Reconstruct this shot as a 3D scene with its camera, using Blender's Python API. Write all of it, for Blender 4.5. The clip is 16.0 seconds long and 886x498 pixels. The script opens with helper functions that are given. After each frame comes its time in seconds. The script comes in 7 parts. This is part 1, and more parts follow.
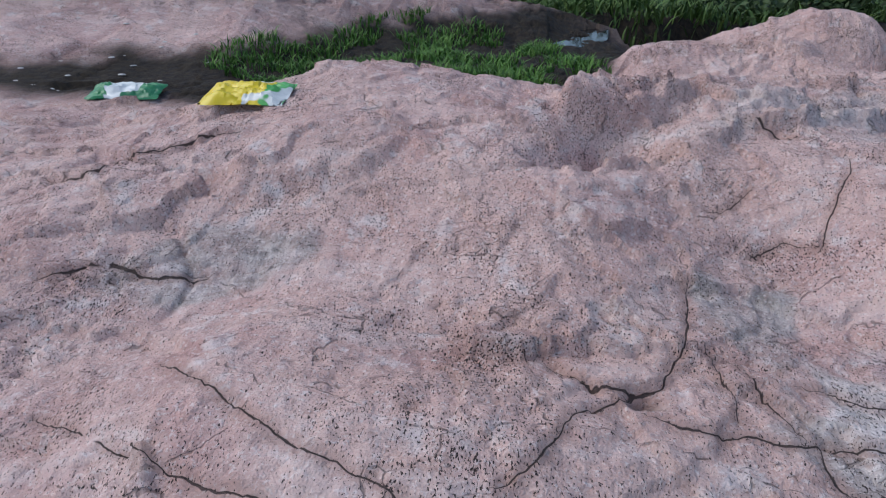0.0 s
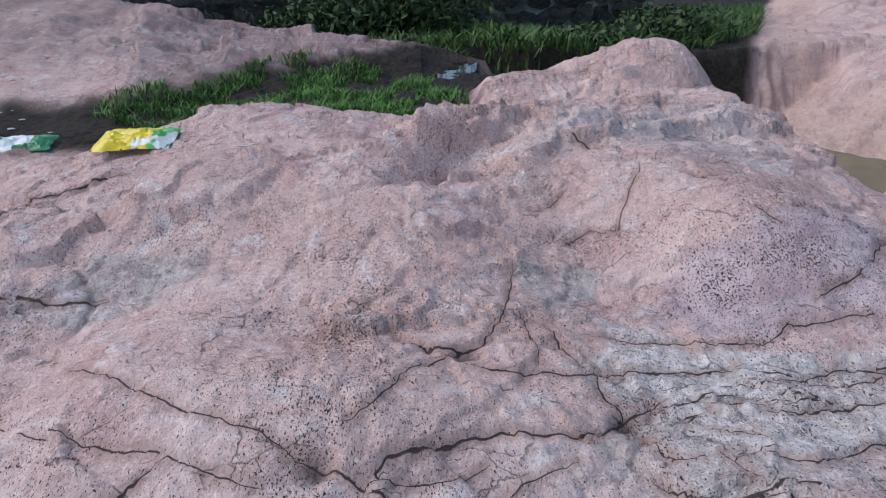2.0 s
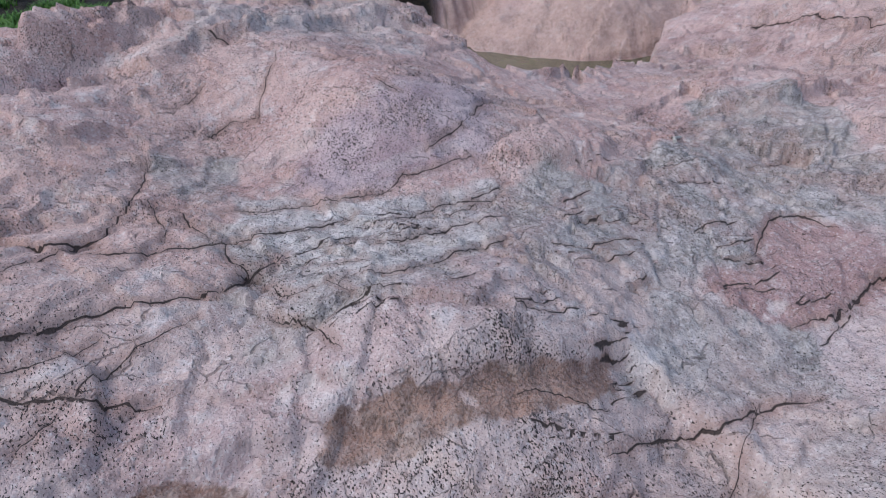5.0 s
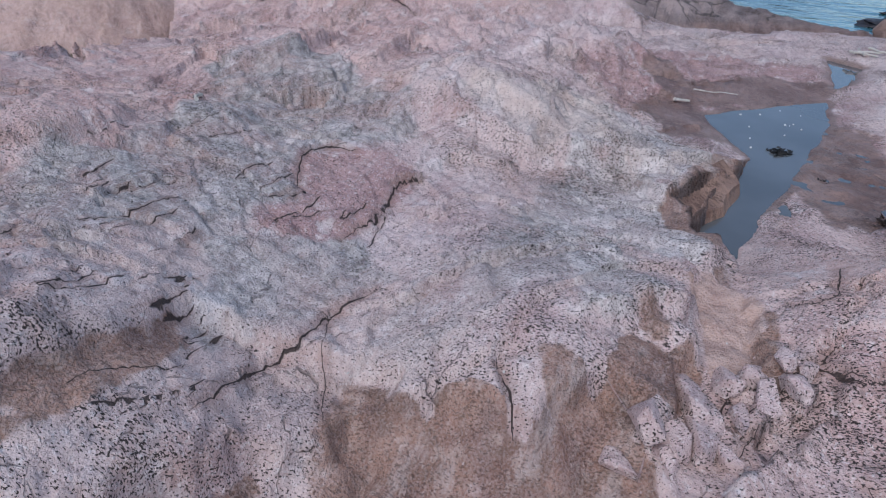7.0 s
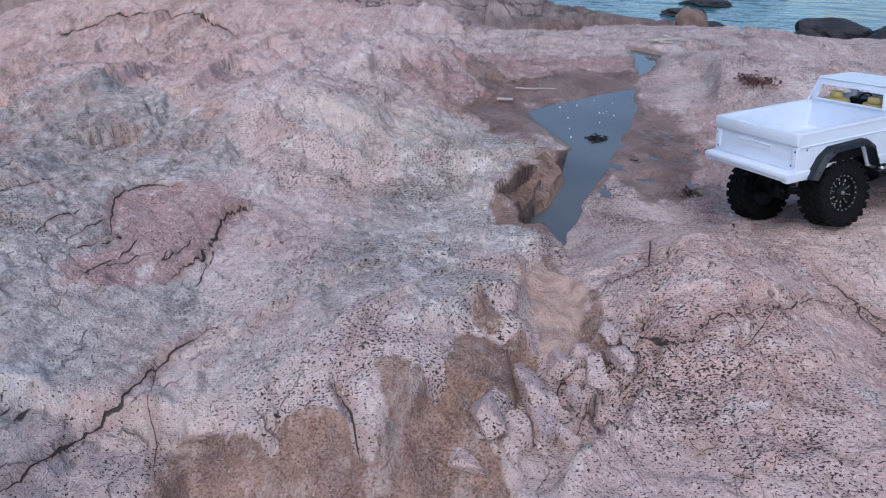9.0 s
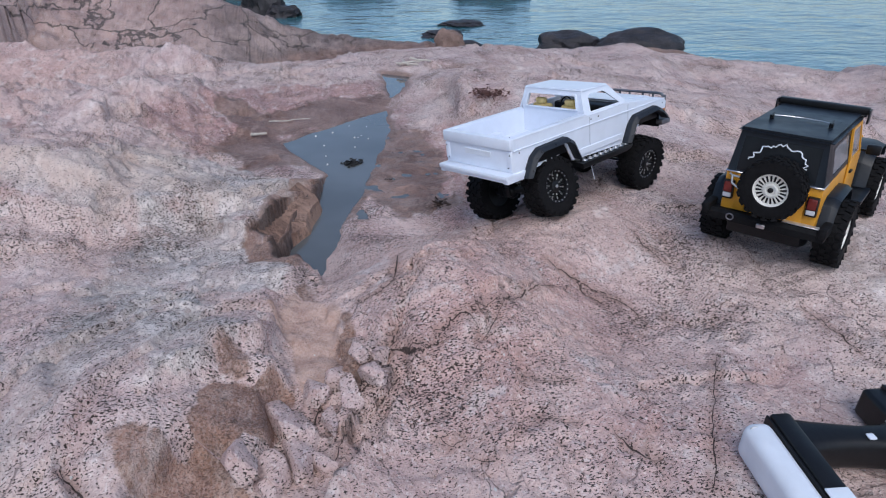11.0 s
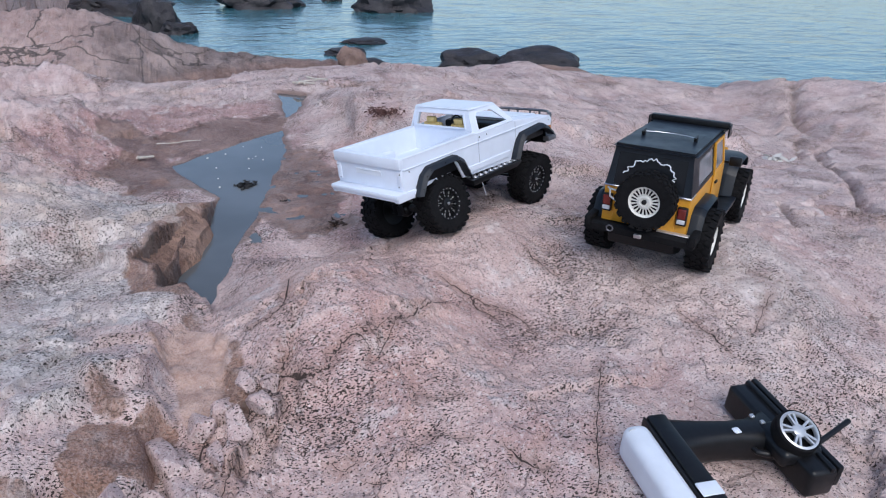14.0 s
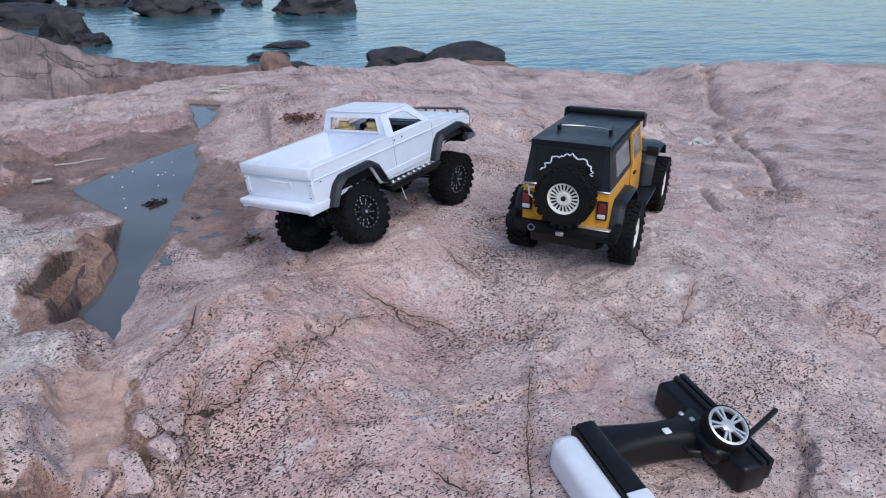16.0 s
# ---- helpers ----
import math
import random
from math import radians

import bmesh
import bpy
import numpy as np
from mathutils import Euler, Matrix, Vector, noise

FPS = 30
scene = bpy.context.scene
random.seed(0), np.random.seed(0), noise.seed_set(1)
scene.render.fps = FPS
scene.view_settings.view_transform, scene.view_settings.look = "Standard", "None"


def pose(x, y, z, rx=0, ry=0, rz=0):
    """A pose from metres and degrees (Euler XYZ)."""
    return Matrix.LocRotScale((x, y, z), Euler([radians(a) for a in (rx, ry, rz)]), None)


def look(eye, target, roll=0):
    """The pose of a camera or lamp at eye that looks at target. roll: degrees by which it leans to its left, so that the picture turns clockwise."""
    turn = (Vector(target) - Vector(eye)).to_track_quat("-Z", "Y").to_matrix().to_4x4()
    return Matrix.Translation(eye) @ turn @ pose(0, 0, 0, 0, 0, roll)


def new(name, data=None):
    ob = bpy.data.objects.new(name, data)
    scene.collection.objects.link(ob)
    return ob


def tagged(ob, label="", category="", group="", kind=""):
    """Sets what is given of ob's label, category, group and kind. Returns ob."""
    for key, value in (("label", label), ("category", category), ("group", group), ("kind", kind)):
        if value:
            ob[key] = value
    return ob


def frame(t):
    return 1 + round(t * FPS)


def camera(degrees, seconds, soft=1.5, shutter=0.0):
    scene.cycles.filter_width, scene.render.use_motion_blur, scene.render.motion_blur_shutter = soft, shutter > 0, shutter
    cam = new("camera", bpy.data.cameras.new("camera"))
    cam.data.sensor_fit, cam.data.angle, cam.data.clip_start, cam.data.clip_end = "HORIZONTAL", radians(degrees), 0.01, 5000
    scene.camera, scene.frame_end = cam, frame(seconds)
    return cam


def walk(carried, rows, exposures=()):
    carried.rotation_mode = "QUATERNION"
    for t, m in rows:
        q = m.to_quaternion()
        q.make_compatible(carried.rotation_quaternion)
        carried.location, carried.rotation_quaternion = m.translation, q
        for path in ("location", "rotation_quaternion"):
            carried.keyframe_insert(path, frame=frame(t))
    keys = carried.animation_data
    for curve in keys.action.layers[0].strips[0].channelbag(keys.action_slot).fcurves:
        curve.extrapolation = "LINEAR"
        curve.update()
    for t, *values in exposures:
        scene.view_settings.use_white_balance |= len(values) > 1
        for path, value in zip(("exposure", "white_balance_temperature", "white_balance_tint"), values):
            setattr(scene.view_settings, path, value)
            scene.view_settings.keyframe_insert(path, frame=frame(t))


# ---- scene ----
cam = camera(67.7, 16.0, soft=1.1)
PATH = [
    (0, (-0.011, -0.034, 0.809), (-0.094, 1.74, -0.112), -1.6),
    (0.5, (0.018, -0.127, 0.837), (0.197, 1.669, -0.024), -2.1),
    (1, (0.024, -0.209, 0.855), (0.321, 1.59, 0.033), -1.8),
    (1.5, (0.041, -0.236, 0.855), (0.379, 1.525, -0.03), -2.6),
    (2, (0.089, -0.263, 0.864), (0.257, 1.54, 0.014), -3.0),
    (2.5, (0.136, -0.323, 0.882), (0.118, 1.493, 0.046), -0.1),
    (3, (0.136, -0.363, 0.881), (0.045, 1.455, 0.053), -0.8),
    (3.5, (0.161, -0.357, 0.87), (0.208, 1.435, -0.018), -1.1),
    (4, (0.181, -0.373, 0.854), (0.314, 1.406, -0.05), -1.0),
    (4.5, (0.233, -0.396, 0.827), (0.592, 1.331, -0.117), -1.0),
    (4.7, (0.248, -0.409, 0.804), (0.796, 1.246, -0.177), -1.5),
    (6.8, (0.294, -0.497, 0.688), (1.867, 0.164, -0.356), 2.7),
    (7, (0.297, -0.5, 0.691), (1.883, 0.137, -0.346), 2.4),
    (7.5, (0.297, -0.517, 0.692), (1.926, 0.036, -0.329), 1.4),
    (8, (0.299, -0.524, 0.695), (1.957, -0.036, -0.311), 1.1),
    (8.5, (0.311, -0.53, 0.696), (1.996, -0.118, -0.3), 1.8),
    (9, (0.325, -0.564, 0.694), (2.037, -0.29, -0.303), 0.7),
    (9.5, (0.348, -0.633, 0.697), (2.09, -0.634, -0.286), 0.0),
    (10, (0.321, -0.665, 0.694), (2.059, -0.87, -0.274), 0.3),
    (10.2, (0.313, -0.668, 0.698), (2.057, -0.884, -0.258), -0.0),
    (12.3, (0.322, -0.683, 0.707), (2.065, -1.11, -0.176), 1.7),
    (12.5, (0.32, -0.676, 0.708), (2.064, -1.107, -0.17), 1.9),
    (13, (0.31, -0.671, 0.71), (2.057, -1.115, -0.157), 2.8),
    (13.5, (0.309, -0.692, 0.71), (2.033, -1.214, -0.16), 2.5),
    (14, (0.307, -0.716, 0.712), (2.016, -1.271, -0.166), 1.7),
    (14.5, (0.302, -0.728, 0.717), (2.018, -1.285, -0.147), 1.2),
    (15, (0.297, -0.725, 0.717), (2.02, -1.257, -0.147), 0.5),
    (15.5, (0.309, -0.726, 0.72), (2.046, -1.241, -0.128), 0.1),
    (16, (0.349, -0.779, 0.705), (1.995, -1.497, -0.175), 0.1),
]
walk(cam, [(t, look(eye, target, roll)) for t, eye, target, roll in PATH],
     exposures=[(0.0, 0.36, 6150, 10), (1.0, 0.54, 6150, 10), (4.5, 0.5, 6150, 10), (7.0, 0.40, 5950, 10), (9.0, 0.44, 5950, 10), (10.0, 0.46, 6100, 10), (12.5, 0.50, 6250, 10), (14.5, 0.66, 6250, 10), (16.0, 0.54, 6250, 10)])

# ---- light: a flat grey evening by the sea ----
world = bpy.data.worlds.new("evening_sky")
scene.world = world
world.use_nodes = True
wn = world.node_tree.nodes
sky = wn.new("ShaderNodeTexSky")
sky.sky_type, sky.sun_disc = "NISHITA", False
sky.sun_elevation, sky.sun_rotation = radians(50), radians(275)
sky.air_density, sky.dust_density, sky.ozone_density = 1.0, 1.5, 1.5
wn["Background"].inputs["Strength"].default_value = 0.12
world.node_tree.links.new(sky.outputs["Color"], wn["Background"].inputs["Color"])
sun = new("sun", bpy.data.lights.new("sun", "SUN"))
sun.data.energy, sun.data.angle, sun.data.color = 1.1, radians(45), (1.0, 0.98, 0.95)
sun.matrix_world = look((0, 0, 0), (0.55, -0.05, -0.7))

# ---- materials ----
def material(name):
    m = bpy.data.materials.new(name)
    m.use_nodes = True
    return m, m.node_tree.nodes, m.node_tree.links, m.node_tree.nodes["Principled BSDF"]


class Graph:
    """Short-hand for node graphs."""

    def __init__(self, name, rough=0.7, metal=0.0, spec=0.5):
        self.m, self.n, self.l, self.b = material(name)
        self.b.inputs["Roughness"].default_value = rough
        self.b.inputs["Metallic"].default_value = metal
        self.b.inputs["Specular IOR Level"].default_value = spec
        self.co = self.n.new("ShaderNodeTexCoord").outputs["Object"]

    def put(self, socket, value):
        if isinstance(value, bpy.types.NodeSocket):
            self.l.new(value, socket)
        elif isinstance(value, (tuple, list)) and len(value) == 3 and socket.type == "RGBA":
            socket.default_value = (*value, 1)
        else:
            socket.default_value = value

    def scaled(self, sx, sy, sz, turn=0.0):
        n = self.n.new("ShaderNodeMapping")
        self.put(n.inputs["Vector"], self.co)
        n.inputs["Scale"].default_value = (sx, sy, sz)
        n.inputs["Rotation"].default_value = (0, 0, radians(turn))
        return n.outputs["Vector"]

    def noise(self, scale, detail=4, rough=0.55, vector=None, distort=0.0):
        n = self.n.new("ShaderNodeTexNoise")
        self.put(n.inputs["Vector"], vector or self.co)
        for k, v in (("Scale", scale), ("Detail", detail), ("Roughness", rough), ("Distortion", distort)):
            n.inputs[k].default_value = v
        return n.outputs["Fac"]

    def cells(self, scale, feature="F1", vector=None, random=1.0):
        n = self.n.new("ShaderNodeTexVoronoi")
        n.feature = feature
        self.put(n.inputs["Vector"], vector or self.co)
        n.inputs["Scale"].default_value = scale
        n.inputs["Randomness"].default_value = random
        return n.outputs["Distance"]

    def step(self, value, lo, hi, a=0.0, b=1.0):
        n = self.n.new("ShaderNodeMapRange")
        n.interpolation_type = "SMOOTHSTEP"
        self.put(n.inputs[0], value)
        for i, v in enumerate((lo, hi, a, b)):
            n.inputs[i + 1].default_value = v
        return n.outputs[0]

    def math(self, op, a, b=0.0):
        n = self.n.new("ShaderNodeMath")
        n.operation = op
        self.put(n.inputs[0], a)
        self.put(n.inputs[1], b)
        return n.outputs[0]

    def mix(self, fac, a, b, kind="MIX"):
        n = self.n.new("ShaderNodeMix")
        n.data_type, n.blend_type = "RGBA", kind
        self.put(n.inputs[0], fac)
        self.put(n.inputs[6], a)
        self.put(n.inputs[7], b)
        return n.outputs[2]

    def attribute(self, name):
        n = self.n.new("ShaderNodeAttribute")
        n.attribute_name = name
        return n.outputs["Fac"]

    def bump(self, height, strength=0.4, distance=0.004, normal=None):
        n = self.n.new("ShaderNodeBump")
        self.put(n.inputs["Height"], height)
        n.inputs["Strength"].default_value = strength
        n.inputs["Distance"].default_value = distance
        if normal is not None:
            self.l.new(normal, n.inputs["Normal"])
        return n.outputs["Normal"]

    def done(self, color=None, rough=None, normal=None):
        if color is not None:
            self.put(self.b.inputs["Base Color"], color)
        if rough is not None:
            self.put(self.b.inputs["Roughness"], rough)
        if normal is not None:
            self.put(self.b.inputs["Normal"], normal)
        return self.m


def plain(name, color, rough=0.5, metal=0.0, grain=60.0, vary=0.12, relief=0.0, spec=0.5):
    """A paint, plastic or metal with slight mottling and scuffs."""
    g = Graph(name, rough, metal, spec)
    n = g.noise(grain, 5)
    w = g.noise(grain * 0.12, 3)
    dark = tuple(c * (1 - vary) for c in color)
    light = tuple(min(1.0, c * (1 + vary * 0.6)) for c in color)
    c = g.mix(g.step(n, 0.3, 0.7), dark, light)
    c = g.mix(g.step(w, 0.35, 0.75, 0.0, 0.35), c, dark)
    return g.done(c, g.step(w, 0.3, 0.7, rough * 0.85, min(1.0, rough * 1.2)),
                  g.bump(n, 0.3, relief) if relief else None)


def rock_material():
    g = Graph("granite", 0.85, spec=0.3)
    big = g.noise(1.7, 5, 0.6)
    mid = g.noise(7.0, 6, 0.62, distort=0.3)
    rag = g.noise(19.0, 6, 0.7, distort=0.4)
    fine = g.noise(42.0, 6, 0.65)
    grain = g.noise(260.0, 3, 0.6)

    def patch(name, sharp=0.12, ragged=0.55):
        """A mask with a torn, uneven edge."""
        m = g.math("ADD", g.attribute(name), g.math("MULTIPLY", g.math("SUBTRACT", rag, 0.5), ragged))
        return g.step(m, 0.5 - sharp, 0.5 + sharp)

    grey, rust, wet, red = patch("grey", 0.25), patch("rust", 0.12, 0.85), patch("wet", 0.14, 0.9), patch("red", 0.22)
    pink = g.mix(g.step(mid, 0.32, 0.68), (0.52, 0.355, 0.33), (0.70, 0.555, 0.52))
    pink = g.mix(g.step(big, 0.42, 0.64, 0, 0.55), pink, (0.64, 0.49, 0.43))
    pink = g.mix(g.attribute("warm"), pink, g.mix(1.0, pink, (1.01, 0.885, 0.845), "MULTIPLY"))
    c = g.mix(g.math("MULTIPLY", red, 0.75), pink, g.mix(g.step(fine, 0.35, 0.65), (0.34, 0.165, 0.15), (0.45, 0.25, 0.235)))
    greys = g.mix(g.step(fine, 0.35, 0.65), (0.235, 0.212, 0.198), (0.54, 0.49, 0.455))
    c = g.mix(g.math("MULTIPLY", grey, g.step(mid, 0.3, 0.62, 0.35, 0.95)), c, greys)
    whites = g.mix(g.step(fine, 0.35, 0.65), (0.48, 0.425, 0.39), (0.78, 0.70, 0.655))
    c = g.mix(g.math("MULTIPLY", patch("white", 0.22), g.step(mid, 0.3, 0.62, 0.45, 1.0)), c, whites)
    pale = g.step(g.noise(13.0, 6, 0.7), 0.54, 0.66, 0, 0.7)
    c = g.mix(pale, c, (0.77, 0.675, 0.64))
    c = g.mix(g.step(g.noise(5.0, 5, 0.7, distort=0.6), 0.57, 0.64, 0, 0.4), c, (0.46, 0.28, 0.225))
    # mottling the size of a thumbnail: iron-brown crumbs and bleached crystals
    mot = g.noise(62.0, 5, 0.75, distort=0.5)
    crystal = g.noise(130.0, 3, 0.7)
    c = g.mix(g.step(mot, 0.53, 0.63, 0, 0.55), c, g.mix(0.72, c, (0.27, 0.155, 0.135)))
    c = g.mix(g.step(crystal, 0.55, 0.66, 0, 0.6), c, g.mix(0.75, c, (0.86, 0.80, 0.77)))
    rusty = g.mix(g.step(mid, 0.38, 0.62), (0.21, 0.105, 0.072), (0.38, 0.215, 0.15))
    rusty = g.mix(g.step(rag, 0.5, 0.58, 0, 0.75), rusty, (0.19, 0.105, 0.07))
    rusty = g.mix(g.step(g.noise(30.0, 5, 0.7), 0.56, 0.62, 0, 0.35), rusty, (0.58, 0.45, 0.38))
    c = g.mix(g.math("MULTIPLY", rust, 0.9), c, rusty)
    c = g.mix(patch("mauve", 0.3), c, g.mix(g.step(mid, 0.35, 0.65), (0.42, 0.285, 0.295), (0.60, 0.455, 0.455)))
    c = g.mix(g.math("MULTIPLY", patch("pale", 0.3), 0.7), c, g.mix(g.step(rag, 0.35, 0.65), (0.55, 0.42, 0.35), (0.76, 0.64, 0.56)))
    sandy = g.mix(g.step(fine, 0.35, 0.65), (0.47, 0.30, 0.235), (0.62, 0.435, 0.36))
    c = g.mix(patch("ochre", 0.2, 0.4), c, g.mix(g.step(mid, 0.5, 0.66, 0, 0.7), sandy, (0.36, 0.215, 0.17)))
    shore = g.mix(g.step(big, 0.40, 0.62), (0.13, 0.095, 0.085), (0.33, 0.25, 0.225))
    c = g.mix(g.attribute("shore"), c, shore)
    far = g.n.new("ShaderNodeVectorMath")
    far.operation = "ADD"
    fn = g.n.new("ShaderNodeTexNoise")
    g.put(fn.inputs["Vector"], g.co)
    fn.inputs["Scale"].default_value, fn.inputs["Detail"].default_value = 1.1, 5.0
    g.put(far.inputs[0], g.scaled(0.45, 0.7, 1.4, 25))
    g.put(far.inputs[1], fn.outputs["Color"])
    split = g.math("MULTIPLY", g.step(g.cells(1.0, "DISTANCE_TO_EDGE", far.outputs[0]), 0.022, 0.005, 0, 0.9), g.attribute("coast"))
    c = g.mix(split, c, (0.045, 0.033, 0.03))
    streak = g.noise(9.0, 5, 0.65, g.scaled(0.35, 2.2, 1.0, 4))
    streak = g.mix(g.math("MAXIMUM", g.attribute("coast"), g.attribute("ochre")), streak, (0.5, 0.5, 0.5))
    c = g.mix(g.step(streak, 0.52, 0.66, 0, 0.45), c, g.mix(0.6, c, (0.30, 0.20, 0.18)))
    c = g.mix(g.step(streak, 0.46, 0.34, 0, 0.4), c, g.mix(0.6, c, (0.80, 0.71, 0.67)))
    # mineral grain
    c = g.mix(g.step(grain, 0.35, 0.7, 0, 0.45), c, g.mix(0.5, c, (0.74, 0.63, 0.59)))
    # small dark lichen pits, in swarms
    v1 = g.scaled(1.8, 0.85, 1.3, 12)
    v2 = g.scaled(1.9, 1.0, 1.4, -20)
    swarm = g.math("MULTIPLY", g.math("SUBTRACT", g.noise(5.0, 4, 0.65), 0.5), 0.36)
    swarm = g.math("SUBTRACT", swarm, g.math("MULTIPLY", g.attribute("bare"), 0.036))
    p1 = g.math("ADD", g.noise(235.0, 2, 0.5, v1), swarm)
    p2 = g.math("ADD", g.noise(122.0, 3, 0.6, v2), swarm)
    pit = g.math("MAXIMUM", g.step(p1, 0.602, 0.612), g.step(p2, 0.645, 0.655))
    drier = g.math("SUBTRACT", 1.0, g.math("MAXIMUM", g.math("MAXIMUM", g.math("MULTIPLY", rust, 0.5), g.attribute("ochre")), g.math("MULTIPLY", wet, 0.4)))
    pit = g.math("MULTIPLY", pit, drier)
    # hairline cracks that come and go
    warp = g.n.new("ShaderNodeVectorMath")
    warp.operation = "ADD"
    wn = g.n.new("ShaderNodeTexNoise")
    g.put(wn.inputs["Vector"], g.co)
    wn.inputs["Scale"].default_value, wn.inputs["Detail"].default_value = 11.0, 4.0
    ws = g.n.new("ShaderNodeVectorMath")
    ws.operation = "SCALE"
    g.put(ws.inputs[0], wn.outputs["Color"])
    ws.inputs["Scale"].default_value = 0.11
    g.put(warp.inputs[0], g.scaled(1.0, 1.7, 1.0, 24))
    g.put(warp.inputs[1], ws.outputs[0])
    hair1 = g.step(g.cells(3.4, "DISTANCE_TO_EDGE", warp.outputs[0]), 0.008, 0.003)
    hair2 = g.step(g.cells(9.5, "DISTANCE_TO_EDGE", warp.outputs[0]), 0.014, 0.005)
    hair = g.math("MAXIMUM", g.math("MULTIPLY", hair1, g.step(rag, 0.47, 0.58)),
                  g.math("MULTIPLY", hair2, g.step(g.noise(4.0, 4, 0.65), 0.57, 0.65)))
    hair = g.math("MULTIPLY", hair, drier)
    joint = g.math("ABSOLUTE", g.math("ADD", g.attribute("joint_side"), g.math("MULTIPLY", g.math("SUBTRACT", fine, 0.5), 0.009)))
    joint = g.math("MULTIPLY", g.step(joint, 0.0042, 0.0022), g.step(g.attribute("joint"), 0.016, 0.010))
    halo = g.step(g.math("ADD", g.attribute("joint"), g.math("MULTIPLY", g.math("SUBTRACT", rag, 0.5), 0.03)), 0.018, 0.002, 0, 0.5)
    c = g.mix(halo, c, (0.36, 0.225, 0.185))
    mud = g.mix(g.step(mid, 0.35, 0.65), (0.17, 0.10, 0.08), (0.31, 0.205, 0.17))
    mud = g.mix(g.step(rag, 0.52, 0.6, 0, 0.7), mud, (0.36, 0.25, 0.21))
    c = g.mix(g.math("MULTIPLY", wet, 0.92), c, mud)
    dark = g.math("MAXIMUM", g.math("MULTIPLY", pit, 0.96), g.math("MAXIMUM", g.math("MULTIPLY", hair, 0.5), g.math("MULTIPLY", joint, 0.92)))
    # this mask holds real cracks and the painted shade under the pool ledge
    dark = g.math("MAXIMUM", dark, g.math("MULTIPLY", g.attribute("crack_and_shade"), 0.85))
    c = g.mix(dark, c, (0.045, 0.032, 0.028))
    grass = g.attribute("soil")
    c = g.mix(grass, c, g.mix(g.step(fine, 0.35, 0.65), (0.012, 0.009, 0.007), (0.045, 0.034, 0.022)))
    h = g.math("ADD", g.math("MULTIPLY", fine, 0.9), g.math("MULTIPLY", grain, 0.3))
    h = g.math("ADD", h, g.math("ADD", g.math("MULTIPLY", rag, 0.8), g.math("MULTIPLY", mid, 0.6)))
    h = g.math("SUBTRACT", h, g.math("MULTIPLY", dark, 0.6))
    normal = g.bump(h, 1.0, 0.010)
    rough = g.math("SUBTRACT", g.step(fine, 0.3, 0.7, 0.78, 0.95), g.math("MULTIPLY", wet, 0.42))
    return g.done(c, rough, normal)


def water_material(name, deep, ripple, size, rough=0.04, spec=0.6):
    g = Graph(name, rough, spec=spec)
    n = g.noise(size, 4, 0.55, g.scaled(1.0, 0.45, 1.0, 20))
    m = g.noise(size * 0.28, 3, 0.5)
    h = g.math("ADD", n, m)
    return g.done(g.mix(g.step(m, 0.35, 0.7), deep, tuple(c * 1.5 for c in deep)), None, g.bump(h, 1.0, ripple))


ROCK = rock_material()
POOL = water_material("pool_water", (0.085, 0.09, 0.092), 0.0004, 9.0)
INLET = water_material("inlet_water", (0.11, 0.10, 0.055), 0.0006, 6.0, 0.12)
DITCH = water_material("ditch_water", (0.008, 0.009, 0.009), 0.0003, 18.0, 0.05, 0.3)
SEA = water_material("sea_water", (0.045, 0.125, 0.15), 0.06, 1.6, 0.12)

# ---- the lie of the rock ----
BASE = [0.145, -0.001, -0.26, -0.026, -0.137]
SWELLS_BROAD = [
    (4.4, -1.3, 1.5, 0.334), (4.46, -3.35, 1.5, 0.09), (2.98, -3.49, 1.5, -0.122), (-1.0, -1.0, 1.5, -0.196),
    (2.86, 0.39, 0.8, 0.228), (1.26, 1.73, 0.8, 0.206), (0.6, -2.0, 0.8, -0.156),
]
SWELLS_MIDDLE = [
    (2.89, -1.29, 0.5, 0.096), (0.62, -0.2, 0.5, -0.059), (0.84, 1.42, 0.5, 0.087), (-0.25, 1.57, 0.5, 0.165),
    (2.28, -0.64, 0.5, -0.054), (0.91, -1.01, 0.5, -0.007), (2.0, -1.8, 0.5, 0.038), (-0.5, 0.0, 0.5, -0.061),
    (0.29, 1.34, 0.5, 0.067), (0.4, -0.6, 0.5, -0.107), (1.59, -0.35, 0.5, -0.006), (2.3, -1.3, 0.5, 0.031),
    (2.6, -1.6, 0.5, 0.084),
]
SWELLS_SMALL_NORTH = [
    (1.97, 0.14, 0.33, 0.11), (1.15, 0.57, 0.33, 0.087), (2.06, 0.78, 0.33, 0.091), (0.55, 0.55, 0.33, 0.034),
    (1.52, 0.5, 0.33, 0.022), (-0.69, 1.16, 0.33, 0.051), (0.26, 1.02, 0.33, 0.073), (1.09, 0.2, 0.33, -0.049),
    (0.86, 0.87, 0.22, 0.106), (0.63, 0.16, 0.22, 0.099), (0.0, 0.49, 0.22, 0.083), (-0.48, 0.88, 0.22, -0.047),
    (0.47, 0.92, 0.22, -0.089), (-0.32, 0.58, 0.22, 0.082), (0.68, 1.11, 0.22, 0.049), (-0.18, 0.3, 0.22, 0.042),
    (0.26, 0.34, 0.22, 0.025), (0.85, 0.3, 0.22, 0.045),
]
